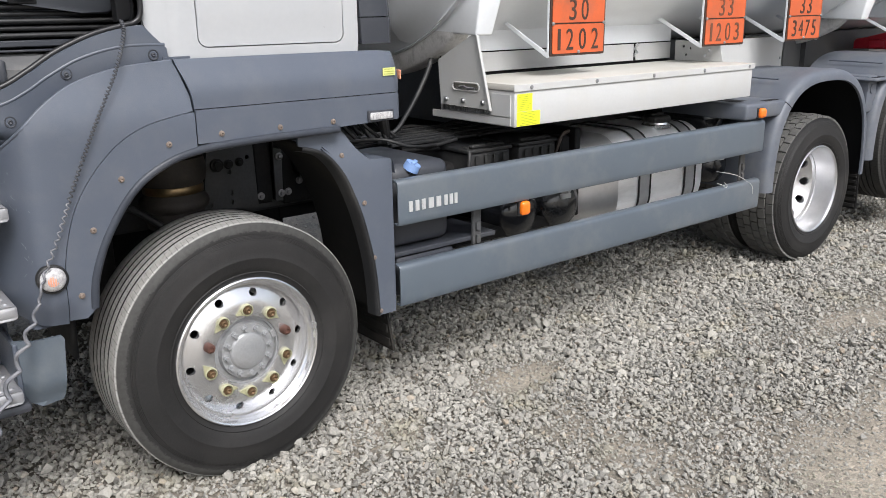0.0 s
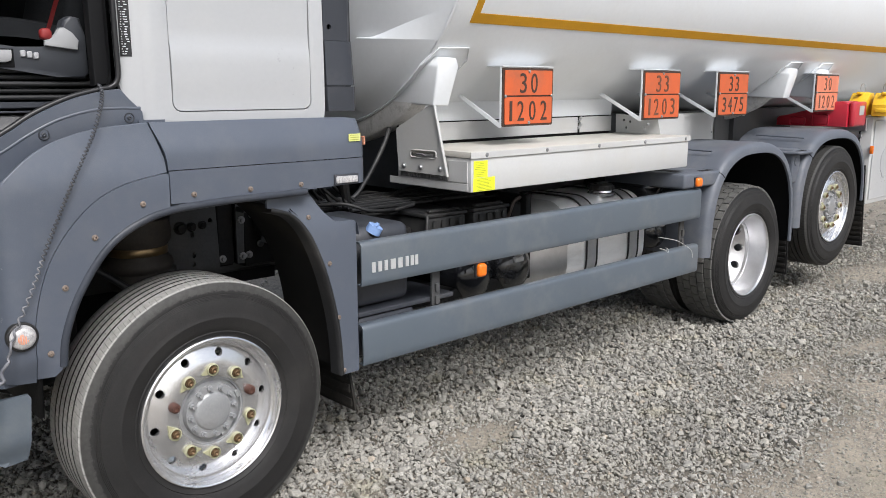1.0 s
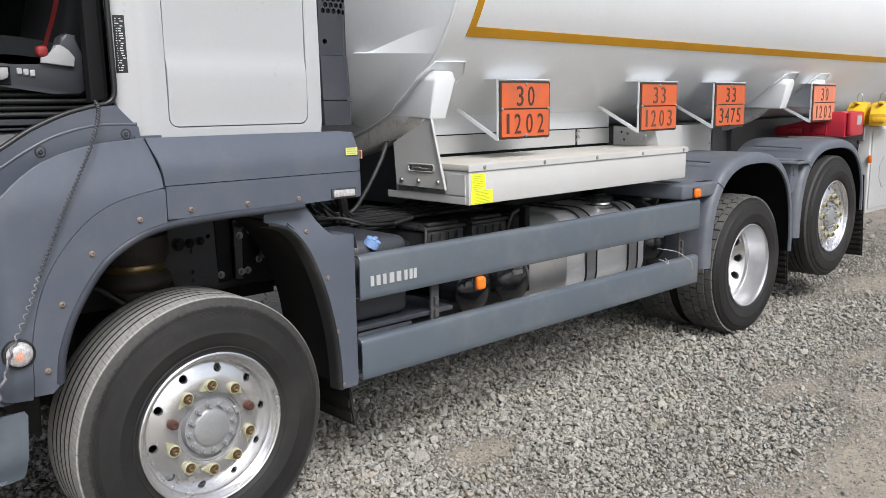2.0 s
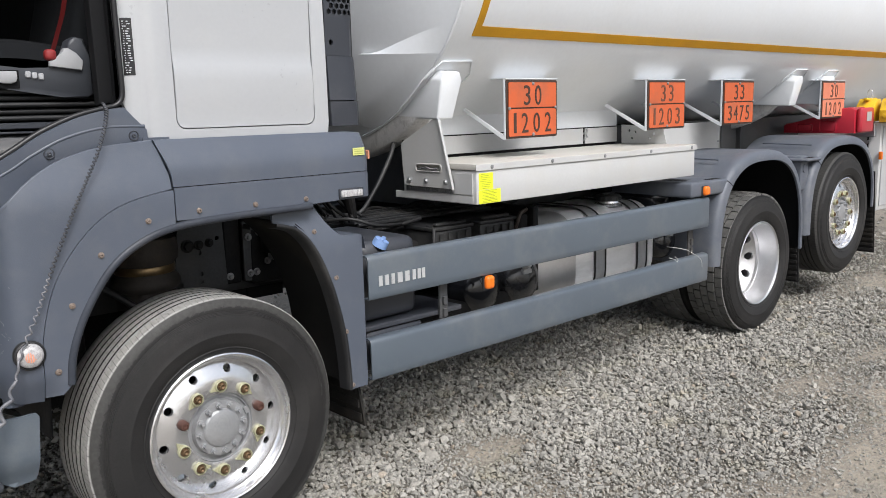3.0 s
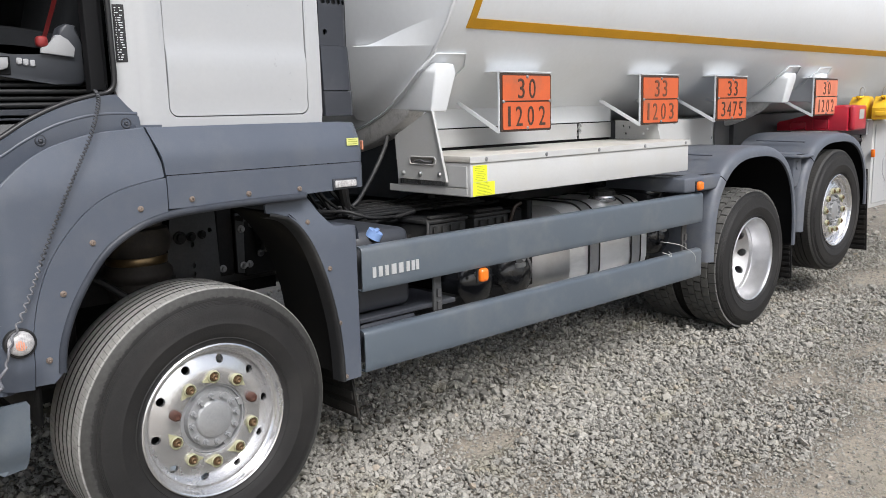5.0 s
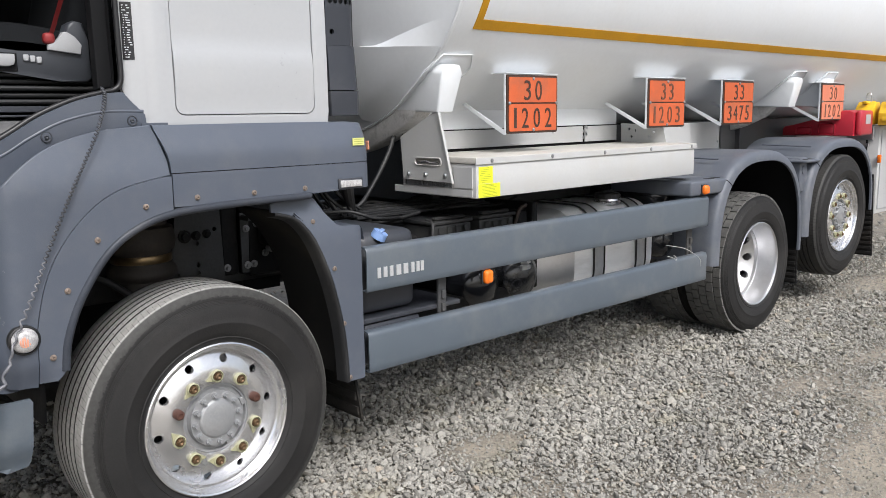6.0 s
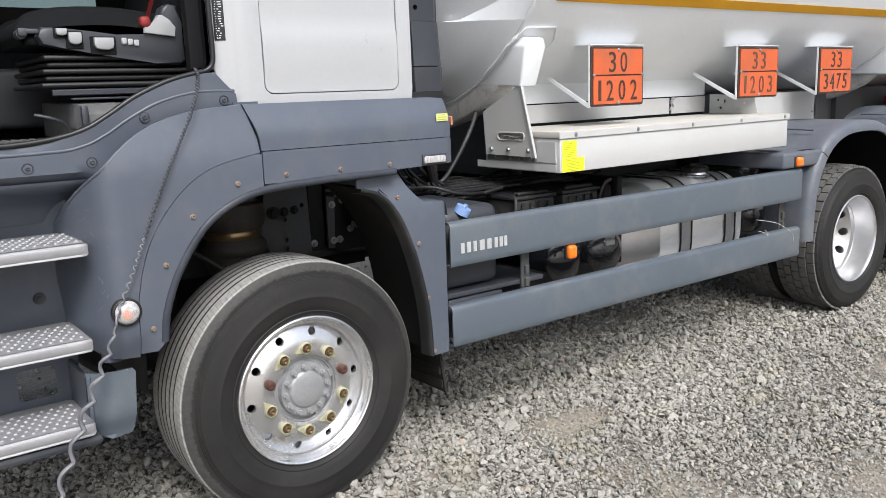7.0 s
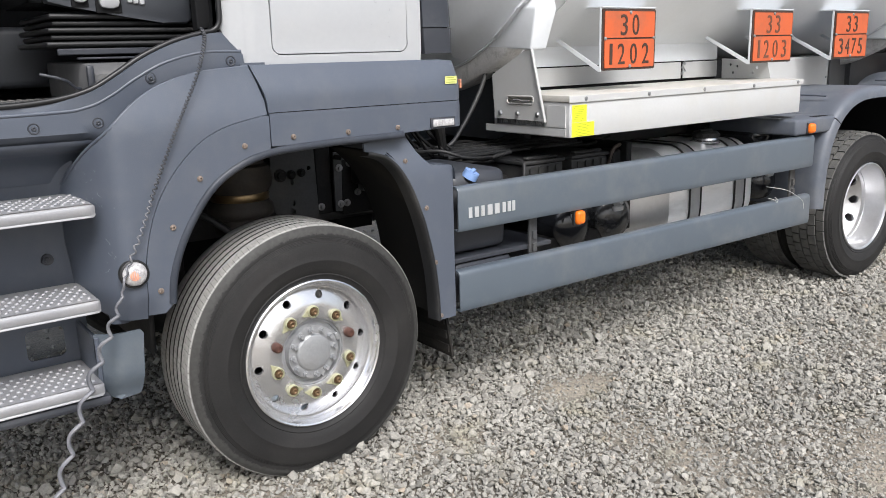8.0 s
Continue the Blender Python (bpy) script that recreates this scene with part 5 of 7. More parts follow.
cable([(1.12, 0.30, 1.04), (1.08, 0.22, 1.00), (1.10, 0.16, 0.92), (1.13, 0.15, 0.84)], 0.012, M_BLACK)
for k in range(16):
    x0, y0 = 0.80 + 0.9 * rnd.random(), 0.45 + 0.4 * rnd.random()
    pts = [(x0, y0, 1.05 + 0.05 * rnd.random())]
    for j in range(4):
        px, py, pz = pts[-1]
        pts.append((px + 0.10 + 0.08 * rnd.random(), py + 0.10 * (rnd.random() - 0.5), max(1.045, pz + 0.05 * (rnd.random() - 0.5))))
    cable(pts, 0.006 + 0.006 * rnd.random(), M_DARK)
for k in range(10):
    y0 = 0.60 + 0.2 * rnd.random()
    x0 = 0.76 + 0.2 * rnd.random()
    cable([(x0, y0, 1.42), (x0 + 0.05 * rnd.random(), y0 - 0.05, 1.32), (x0 + 0.1 * rnd.random(), y0 - 0.08 * rnd.random(), 1.22), (x0 + 0.12, y0 - 0.1, 1.13)], 0.008, M_DARK)
b = bmesh.new()
add_cyl(b, (1.0, 0.52, 1.14), (0.96, 0.50, 1.27), 0.02, 0.03, 10)
part("bracket_clamp", b, M_DARK, truck)
# pale cable ties on the lower rail
cable([(3.12, 0.10, 0.75), (3.20, 0.02, 0.73), (3.27, -0.010, 0.69), (3.33, -0.018, 0.65), (3.345, -0.018, 0.60)], 0.0020, M_CABLE, "pale_cable")
cable([(3.03, 0.03, 0.70), (3.045, -0.005, 0.69), (3.06, -0.01, 0.675), (3.08, -0.005, 0.685), (3.085, 0.02, 0.70)], 0.0024, M_CABLE, "pale_cable")
# wall that closes the space behind the cab
b = bmesh.new()
add_box(b, 0.80, 0.82, 0.70, 2.40, 1.09, 1.60, 0.004, 1)
part("rear_bulkhead", b, M_DARK, truck)
# unseen far-side panels added to keep daylight out from under the truck
b = bmesh.new()
add_box(b, 0.75, 3.50, 2.44, 2.47, 0.86, 1.45, 0.01, 1)
add_box(b, -1.45, -0.60, 2.44, 2.47, 0.85, 1.40, 0.01, 1)
part("far_light_block", b, M_GREYPAINT, truck)


# ---- rear mudguards ----
def mudguard(xc, half, z_top, z_front, z_rear, y0, y1, name, label):
    """An arched plastic guard with a rounded outer lip; both legs hang down."""
    bm = bmesh.new()

    def arch(f):
        # f from 0 (front foot) to 1 (rear foot)
        a = math.pi * (1 - f)
        c, s = math.cos(a), math.sin(a)
        e = 2 / 2.7
        x = xc + half * math.copysign(abs(c) ** e, c)
        zf = z_front + (z_rear - z_front) * f
        return Vector((x, 0, zf + (z_top - zf) * abs(s) ** e))
    n = 44
    cross = [(0.085, -0.0), (0.060, 0.0), (0.030, 0.004), (0.008, 0.016), (0.0, 0.034), (-0.004, 0.058), (-0.004, 0.072), (0.004, 0.075)]
    rows = []
    for i in range(n + 1):
        f = i / n
        p, q = arch(max(0.0, f - 0.004)), arch(min(1.0, f + 0.004))
        d = (q - p).normalized()
        out = Vector((-d.z, 0, d.x))
        if out.z < 0 and abs(out.z) > 0.2:
            out = -out
        base = arch(f)
        row = [base + Vector((0, y1, 0))]
        for w, drop in cross:
            row.append(base - out * drop + Vector((0, y0 + w, 0)))
        for w, drop in cross[::-1]:
            row.append(base - out * (drop + (0.0 if drop > 0.07 else 0.008)) + Vector((0, y0 + w + 0.007, 0)))
        row.append(base - out * 0.008 + Vector((0, y1, 0)))
        rows.append(row)
    add_strip(bm, rows)
    guard_ob = part(name, bm, M_GUARD, truck, label, 50)
    # black sheet added for the shade underneath; joint between front leg and top
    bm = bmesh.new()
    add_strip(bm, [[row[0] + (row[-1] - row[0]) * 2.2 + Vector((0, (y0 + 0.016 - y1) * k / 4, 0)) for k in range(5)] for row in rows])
    part("guard_shade_sheet", bm, M_INNER, guard_ob, "", 60)
    bm = bmesh.new()
    add_tube(bm, rows[int(n * 0.27)][:9], 0.0032, 6)
    part("guard_joint", bm, M_INNER, guard_ob, "", 60)
    return guard_ob


g1 = mudguard(4.17, 0.66, 1.305, 0.57, 0.53, -0.01, 0.64, "mudguard", "grey plastic mudguard over the drive wheel")
g2 = mudguard(5.62, 0.68, 1.345, 0.60, 0.70, 0.03, 0.66, "mudguard", "grey plastic mudguard over the lifted wheel")
for g, x0, z in ((g1, 3.60, 1.20), (g2, 5.02, 1.23)):
    # seam rib, step pad and clips on the forward shoulder
    b = bmesh.new()
    add_tube(b, [(x0 + 0.16, 0.12 + 0.05 * k, z + 0.058 + 0.001 * k) for k in range(9)], 0.006, 6)
    part("rib", b, M_GUARD, g)
    b = bmesh.new()
    add_box(b, x0 - (0.36 if g is g1 else 0.16), x0 + 0.10, 0.005, 0.62, 1.050 if g is g1 else z - 0.055, z - 0.055 if g is g1 else z - 0.03, 0.016, 3)
    part("step_pad", b, M_GUARD, g)
    b = bmesh.new()
    top = z - (0.055 if g is g1 else 0.03)
    add_box(b, x0 - 0.09, x0 + 0.05, 0.040, 0.085, top - 0.002, top + 0.002, 0.001, 1)
    part("pad_slot", b, M_INNER, g)
    b = bmesh.new()
    add_box(b, x0 - 0.26 if g is g1 else x0 - 0.10, x0 - 0.15 if g is g1 else x0 - 0.06, 0.14, 0.30, top - 0.002, top + 0.0015, 0.001, 1)
    part("pad_slot", b, M_INNER, g)
# box section between the two guards
b = bmesh.new()
add_box(b, 4.90, 5.04, 0.07, 0.60, 0.95, 1.215, 0.02, 2)
part("guard_bridge", b, M_GUARD, truck)
b = bmesh.new()
add_lathe(b, [(0.035, 0.070), (0.033, 0.064), (0.0003, 0.063)], 16, "y", (4.96, 0, 1.12))
part("round_plug", b, M_GUARD, truck)


def mudflap(x, y0, y1, z0, z1, slope=0.0, ribs=12):
    bm = bmesh.new()
    add_prism(bm, [(y0, z0), (y1, z0), (y1, z1), (y0, z1)], lambda u, v, w: (x + w + slope * (z1 - v), u, v), 0.012)
    flap = part("mudflap", bm, M_MUDFLAP, truck, "black ribbed rubber mudflap")
    for k in range(ribs):
        bm = bmesh.new()
        z = z0 + (z1 - z0) * (k + 0.3) / ribs
        add_box(bm, x - 0.010 + slope * (z1 - z), x - 0.001 + slope * (z1 - z), y0 + 0.01, y1 - 0.01, z, z + (z1 - z0) / ribs * 0.55, 0.002, 1)
        part("rib", bm, M_MUDFLAP, flap, "", 0)
    return flap


mudflap(4.86, 0.05, 0.62, 0.24, 0.78, 0.06)
mudflap(6.34, 0.06, 0.62, 0.26, 1.00, 0.12, 16)
mudflap(0.63, 0.05, 0.46, 0.28, 0.55, 0.16, 4)


# ---- cab: lower grey bodywork ----
ARCH_FRONT = [(-0.545, 0.800), (-0.530, 0.90), (-0.478, 1.025), (-0.385, 1.155), (-0.280, 1.228), (-0.154, 1.268)]
JOINT = [(-0.625, 0.765), (-0.622, 0.95), (-0.565, 1.14), (-0.455, 1.285), (-0.330, 1.365), (-0.1555, 1.402)]
CREASE = [(-0.792, 1.00), (-0.785, 1.20), (-0.735, 1.325), (-0.640, 1.430), (-0.525, 1.505), (-0.380, 1.548), (-0.236, 1.562), (-0.1945, 1.565)]


def seam(z):
    """Where the joint between fender and side panel runs."""
    return -0.150 - 0.041 * smooth(z, 1.38, 1.60) ** 1.5


def inset(points, f=0.0022):
    """The same line drawn in a little towards the wheel."""
    return [Vector((p[0] + (0.02 - p[0]) * f, p[1] + (0.72 - p[1]) * f)) for p in points]


def flank(x, z):
    """Depth of the grey fender skin: nearly flat by the arch, rolling in at the sill and round towards the steps."""
    y = -0.027 + 0.052 * smooth(z, 1.36, 1.60)
    if x < -0.665:
        y += 0.34 * max(0.0, (-0.665 - x) / 0.13) ** 2.0
    y += 0.05 * smooth(z, 0.86, 0.72) * smooth(-x, 0.55, 0.65)
    return y


b = bmesh.new()
out = [Vector((-0.625, 0.752)), Vector((-0.700, 0.755)), Vector((-0.780, 0.79))] + curve_through(CREASE, 6)
out += [Vector((seam(z) - 0.002, z)) for z in (1.54, 1.50, 1.45)] + curve_through(JOINT[::-1], 6)
add_panel(b, out, flank, 0.012, 0.026)
fender = part("front_fender", b, M_GREY, truck, "dark grey plastic front fender with a bowed flank", 40)
b = bmesh.new()
out = inset(curve_through(JOINT, 6)[:-1]) + [Vector((seam(1.398) - 0.002, 1.3965)), Vector((-0.1535, 1.345))] + curve_through(ARCH_FRONT[::-1], 6) + [Vector((-0.575, 0.770))]
add_panel(b, out, lambda x, z: flank(x, z) - 0.004, 0.014, 0.026)
b2 = bmesh.new()
add_tube(b2, [(p.x, flank(p.x, p.y) + 0.0055, p.y) for p in curve_through(CREASE[1:], 8)], 0.006, 8)
part("rolled_edge", b2, M_GREY, fender, "", 60)
flare = part("arch_flare", b, M_GREY, truck, "grey plastic wheel arch flare held by screws", 40)
# rolled lip round the arch
b = bmesh.new()
lip = [(x, z) for x, z in ARCH_FRONT[:-1]] + [(-0.15, 1.266), (0.05, 1.279), (0.22, 1.282), (0.405, 1.284)]
path = curve_through(lip, 8)
rows = []
for k, p in enumerate(path):
    d = (path[min(k + 1, len(path) - 1)] - path[max(k - 1, 0)]).normalized()
    n = Vector((d.y, -d.x))
    w = 0.028
    row = []
    for u, v in ((0.03, -0.62), (-0.006, -0.60), (-0.013, -0.45), (-0.015, -0.1), (-0.012, 0.2), (-0.004, 0.36), (0.012, 0.42), (0.10, 0.42)):
        q = p + n * w * v
        row.append((q.x, -0.026 + u, q.y))
    rows.append(row)
add_strip(b, rows)
part("arch_lip", b, M_LIP, flare, "dark rubber lip", 60)


def screw(x, z, y, parent, r=0.0085, mat=M_BOLT):
    bm = bmesh.new()
    add_lathe(bm, [(r * 1.25, y), (r * 1.2, y - 0.003), (r, y - 0.0035), (r * 0.85, y - 0.007), (r * 0.4, y - 0.0075), (r * 0.3, y - 0.004), (0.0003, y - 0.004)], 12, "y", (x, 0, z))
    return part("screw", bm, mat, parent)


for x, z in ((-0.250, 1.301), (-0.417, 1.207), (-0.523, 1.056), (-0.585, 0.850)):
    screw(x, z, flank(x, z) - 0.004, flare)


# rear lower cab panel in two tiers
def rear_skin(x, z):
    y = -0.022 + 0.055 * smooth(z, 1.44, 1.60) ** 1.3
    return y + 0.10 * max(0.0, (x - 0.665) / 0.072) ** 2.6


b = bmesh.new()
out = [Vector((seam(1.41) + 0.002, 1.4065))] + [Vector((seam(z) + 0.002, z)) for z in (1.44, 1.47, 1.50, 1.53, 1.555, 1.570)] + [Vector((0.20, 1.570)), Vector((0.62, 1.568))]
out += curve_through([(0.690, 1.562), (0.722, 1.540), (0.736, 1.48), (0.737, 1.4065)], 4)
add_panel(b, out, rear_skin, 0.012, 0.022)
upper = part("cab_side_panel", b, M_GREY, truck, "dark grey plastic cab side panel", 40)
b = bmesh.new()
out = [Vector(p) for p in ((-0.1465, 1.290), (-0.1465, 1.4035), (0.737, 1.4035), (0.735, 1.34), (0.728, 1.302), (0.41, 1.294), (0.2, 1.290))]
add_panel(b, out, lambda x, z: rear_skin(x, z) - 0.002, 0.012, 0.022)
lower = part("cab_side_panel", b, M_GREY, truck, "dark grey lower cab side panel with screws", 40)
for x in (-0.061, 0.163, 0.384):
    screw(x, 1.317, rear_skin(x, 1.317) - 0.002, lower)
b = bmesh.new()
add_box(b, 0.545, 0.650, -0.040, -0.023, 1.307, 1.336, 0.005, 2)
lampw = part("step_lamp", b, M_LENS, truck, "clear rectangular lamp in a grey housing")
b = bmesh.new()
add_box(b, 0.538, 0.658, -0.034, -0.022, 1.300, 1.343, 0.004, 2)
part("housing", b, M_COLUMN, lampw)
for k in range(6):
    b = bmesh.new()
    add_box(b, 0.556 + 0.016 * k, 0.564 + 0.016 * k, -0.0415, -0.0402, 1.311, 1.332)
    part("led", b, M_LENS, lampw, "", 0)
sticker("type_sticker", 0.618, 0.676, 1.472, 1.502, rear_skin(0.61, 1.47) - 0.004, M_PALEYELLOW, 3, truck, "small pale yellow notice sticker")
b = bmesh.new()
add_box(b, 0.742, 0.749, 0.035, 0.065, 1.448, 1.486, 0.003, 1)
part("reflector", b, M_PEACH, truck, "pale red side reflector")

# strip behind the joint between fender and side panel
b = bmesh.new()
add_box(b, -0.212, -0.118, 0.046, 0.052, 1.38, 1.578)
part("joint_backing", b, M_GREY, upper)
# guard behind the front wheel
b = bmesh.new()
ARCH_REAR = [(0.250, 1.232), (0.345, 1.200), (0.425, 1.110), (0.492, 0.960), (0.540, 0.780), (0.560, 0.640), (0.568, 0.492)]
out = curve_through(ARCH_REAR, 6) + [Vector((0.652, 0.492)), Vector((0.668, 0.60)), Vector((0.672, 1.045))]
out += curve_through([(0.672, 1.105), (0.664, 1.132), (0.640, 1.146), (0.560, 1.150), (0.525, 1.172), (0.485, 1.215), (0.452, 1.262), (0.430, 1.280), (0.405, 1.284)], 4) + [Vector((0.30, 1.276)), Vector((0.25, 1.262))]


def guard_skin(x, z):
    return -0.014 + 0.028 * smooth(z, 1.10, 1.27) + 0.03 * max(0.0, (x - 0.645) / 0.028) ** 2


add_panel(b, out, guard_skin, 0.012, 0.03)
guard = part("rear_arch_guard", b, M_GREY, truck, "dark grey plastic guard behind the front wheel", 40)
for x, z in ((0.428, 1.180), (0.515, 0.981), (0.553, 0.746), (0.574, 0.510)):
    screw(x, z, guard_skin(x, z), guard)
b = bmesh.new()
path = curve_through(ARCH_REAR, 8)
rows = []
for k, p in enumerate(path):
    d = (path[min(k + 1, len(path) - 1)] - path[max(k - 1, 0)]).normalized()
    n = Vector((-d.y, d.x)) * -1
    rows.append([(p.x + n.x * v, -0.014 + u, p.y + n.y * v) for u, v in ((0.02, -0.004), (-0.004, -0.003), (-0.008, 0.004), (-0.004, 0.012), (0.02, 0.016), (0.06, 0.020))])
add_strip(b, rows)
part("guard_lip", b, M_BLACK, guard, "black rubber lip", 60)
# top shelf of the guard running back to the side rail, and the rounded cover
b = bmesh.new()
rows = []
for p in curve_through([(0.405, 1.284), (0.430, 1.280), (0.452, 1.262), (0.485, 1.215), (0.525, 1.172), (0.560, 1.150), (0.640, 1.146), (0.664, 1.132), (0.674, 1.08)], 5):
    rows.append([(p.x, guard_skin(min(p.x, 0.66), p.y) + 0.022 * k, p.y) for k in range(9)])
add_strip(b, rows)
part("guard_top", b, M_GREY, guard, "", 60)


# ---- inner wheel well ----
def liner(points, y0, y1, name, mat=M_DARK):
    bm = bmesh.new()
    path = curve_through(points, 6)
    add_strip(bm, [[(p.x, y0 + (y1 - y0) * k / 6, p.y) for k in range(7)] for p in path])
    add_strip(bm, [[(p.x + 0.006, y0 + (y1 - y0) * k / 6, p.y + 0.006) for k in range(7)] for p in path])
    return part(name, bm, mat, truck, "", 60)


liner([(0.590, 0.50), (0.590, 0.68), (0.560, 0.86), (0.505, 1.01), (0.43, 1.13), (0.34, 1.215)], 0.0, 0.46, "wheel_well_liner", M_MUDFLAP)
liner([(-0.62, 0.62), (-0.60, 0.92), (-0.54, 1.06), (-0.44, 1.19), (-0.30, 1.27), (-0.1, 1.31), (0.45, 1.315)], 0.0, 0.84, "wheel_well_liner")
# air spring
b = bmesh.new()
add_lathe(b, [(0.0005, 0.86), (0.115, 0.86), (0.125, 0.90), (0.118, 0.93), (0.138, 0.945), (0.142, 0.965), (0.136, 0.985), (0.119, 1.00), (0.119, 1.042), (0.136, 1.060), (0.142, 1.10), (0.132, 1.15), (0.11, 1.16), (0.11, 1.26)], 36, "z", (-0.015, 0.62, 0))
spring = part("air_spring", b, M_BELLOWS, truck, "dusty brown-black rubber air spring", 50)
b = bmesh.new()
add_lathe(b, [(0.121, 1.006), (0.1235, 1.009), (0.1235, 1.036), (0.121, 1.040)], 36, "z", (-0.015, 0.62, 0))
part("clamp_ring", b, M_OCHRE, spring, "worn brass-coloured ring", 50)
# bracket plates on the chassis with bolts
b = bmesh.new()
holes = [circle(x, z, 0.011, 10) for x, z in ((0.281, 1.033), (0.282, 0.937), (0.282, 0.897), (0.185, 0.898), (0.372, 1.09))]
add_panel(b, [(0.150, 0.878), (0.412, 0.856), (0.400, 1.20), (0.190, 1.20)], lambda u, v: 0.72, 0.010, 0.08, holes)
plate = part("axle_bracket", b, M_FRAME, truck, "grey steel bracket plate with bolts")
for x, z, r in ((0.224, 1.071, 0.030), (0.278, 1.070, 0.022), (0.330, 1.074, 0.020)):
    b = bmesh.new()
    add_lathe(b, [(r, 0.72), (r, 0.712), (r * 0.7, 0.709), (r * 0.6, 0.697), (0.0003, 0.697)], 12, "y", (x, 0, z))
    part("bolt", b, M_DARK, plate)
b = bmesh.new()
add_panel(b, [(0.50, 0.870), (0.535, 0.866), (0.545, 1.15), (0.500, 1.15)], lambda u, v: 0.715, 0.012, 0.05)
add_panel(b, [(0.4995, 1.120), (0.655, 1.128), (0.66, 1.140), (0.505, 1.142)], lambda u, v: 0.640, 0.08, 0.05)
angle = part("angle_bracket", b, M_FRAME, truck, "grey steel angle bracket")
b = bmesh.new()
add_box(b, 0.415, 0.500, 0.742, 0.86, 0.86, 1.22, 0.008, 1)
add_box(b, 0.55, 0.74, 0.745, 0.86, 0.84, 1.20, 0.010, 1)
add_box(b, 0.60, 0.70, 0.66, 0.744, 0.99, 1.08, 0.020, 2)
part("valve_block", b, M_DARK, truck)
for x, z, y in ((0.527, 1.076, 0.715), (0.528, 0.903, 0.715), (0.578, 0.899, 0.745), (0.436, 0.897, 0.742), (0.600, 1.09, 0.745), (0.640, 0.945, 0.745)):
    b = bmesh.new()
    add_lathe(b, [(0.018, y), (0.018, y - 0.006), (0.011, y - 0.008), (0.010, y - 0.020), (0.0003, y - 0.021)], 10, "y", (x, 0, z))
    part("bolt", b, M_STEEL, truck)
b = bmesh.new()
add_lathe(b, [(0.0003, 0.636), (0.014, 0.640), (0.022, 0.652), (0.022, 0.70)], 16, "y", (0.640, 0, 0.978))
add_lathe(b, [(0.0003, 0.68), (0.012, 0.684), (0.014, 0.70), (0.014, 0.745)], 12, "y", (0.715, 0, 0.950))
part("round_plug", b, M_STEEL, truck)
# dark panels added towards the gearbox to block light from behind the well
b = bmesh.new()
add_box(b, -0.62, 0.62, 0.90, 0.93, 0.62, 1.30)
add_box(b, 0.60, 0.80, 0.885, 0.915, 0.735, 1.30)
part("well_light_block", b, M_INNER, truck)
cable([(-0.1, 0.70, 1.28), (0.02, 0.70, 1.20), (0.03, 0.70, 1.05), (-0.01, 0.72, 0.96), (0.05, 0.72, 0.90)], 0.012, M_BLACK, "hose")
cable([(-0.45, 0.75, 0.90), (-0.25, 0.60, 0.98), (-0.10, 0.50, 0.88), (0.02, 0.45, 0.80)], 0.014, M_BLACK, "hose")
b = bmesh.new()
add_cyl(b, (-0.34, 0.60, 0.62), (-0.30, 0.72, 1.20), 0.045, 0.045, 16)
add_cyl(b, (-0.345, 0.585, 0.55), (-0.34, 0.60, 0.64), 0.03, 0.03, 12)
part("shock_absorber", b, M_DARK, truck)

# ---- sill flange below the door opening ----
b = bmesh.new()
DOOR = [(-1.40, 1.462), (-1.0, 1.464), (-0.82, 1.476), (-0.705, 1.503), (-0.62, 1.548), (-0.532, 1.602), (-0.42, 1.650), (-0.315, 1.676), (-0.262, 1.682)]
out = curve_through(DOOR, 6) + [Vector((-0.232, 1.648)), Vector((-0.190, 1.606)), Vector((-0.185, 1.555))]
out += curve_through([(-0.240, 1.535), (-0.380, 1.520), (-0.520, 1.475), (-0.630, 1.400), (-0.700, 1.345), (-0.80, 1.335), (-1.0, 1.338), (-1.40, 1.345)], 5)


def sill_skin(x, z):
    y = 0.062 + 0.02 * smooth(z, 1.60, 1.40)
    y += 0.05 * smooth(z, 1.385, 1.335) ** 2 * smooth(-x, 0.6, 0.75)
    # raised ledge parallel to the door opening
    return y + 0.012 * smooth(z, 1.45, 1.475) * smooth(-x, 0.7, 0.9)


add_panel(b, out, sill_skin, 0.014, 0.028)
sill = part("door_sill_panel", b, M_GREY, truck, "dark grey plastic door sill panel", 40)
b = bmesh.new()
ridge = curve_through([(-0.195, 1.617), (-0.33, 1.617), (-0.46, 1.588), (-0.56, 1.540), (-0.64, 1.490), (-0.72, 1.456), (-0.85, 1.444), (-1.40, 1.440)], 8)
add_tube(b, [(p.x, sill_skin(p.x, p.y) + 0.0045, p.y) for p in ridge], 0.0065, 12)
part("ridge", b, M_GREY, sill, "", 60)
for x, z in ((-0.514, 1.540), (-0.236, 1.586), (-0.690, 1.405), (-0.880, 1.400), (-1.09, 1.40)):
    y = sill_skin(x, z)
    b = bmesh.new()
    add_lathe(b, [(0.0185, y + 0.001), (0.0175, y - 0.002), (0.015, y - 0.002), (0.012, y + 0.001), (0.0075, y + 0.001), (0.007, y - 0.003), (0.004, y - 0.004), (0.0003, y - 0.002)], 20, "y", (x, 0, z))
    part("plug_screw", b, M_COLUMN, sill)
# black rubber seal along the opening
b = bmesh.new()
seal = DOOR[:-1] + [(-0.285, 1.682), (-0.262, 1.700), (-0.254, 1.74), (-0.255, 1.85), (-0.256, 2.0), (-0.257, 2.3), (-0.258, 2.62)]
add_tube(b, [(p.x, 0.085, p.y + 0.006) for p in curve_through(seal, 8)], 0.0095, 8)
part("door_seal", b, M_SEAL, truck, "black rubber door seal", 60)
b = bmesh.new()
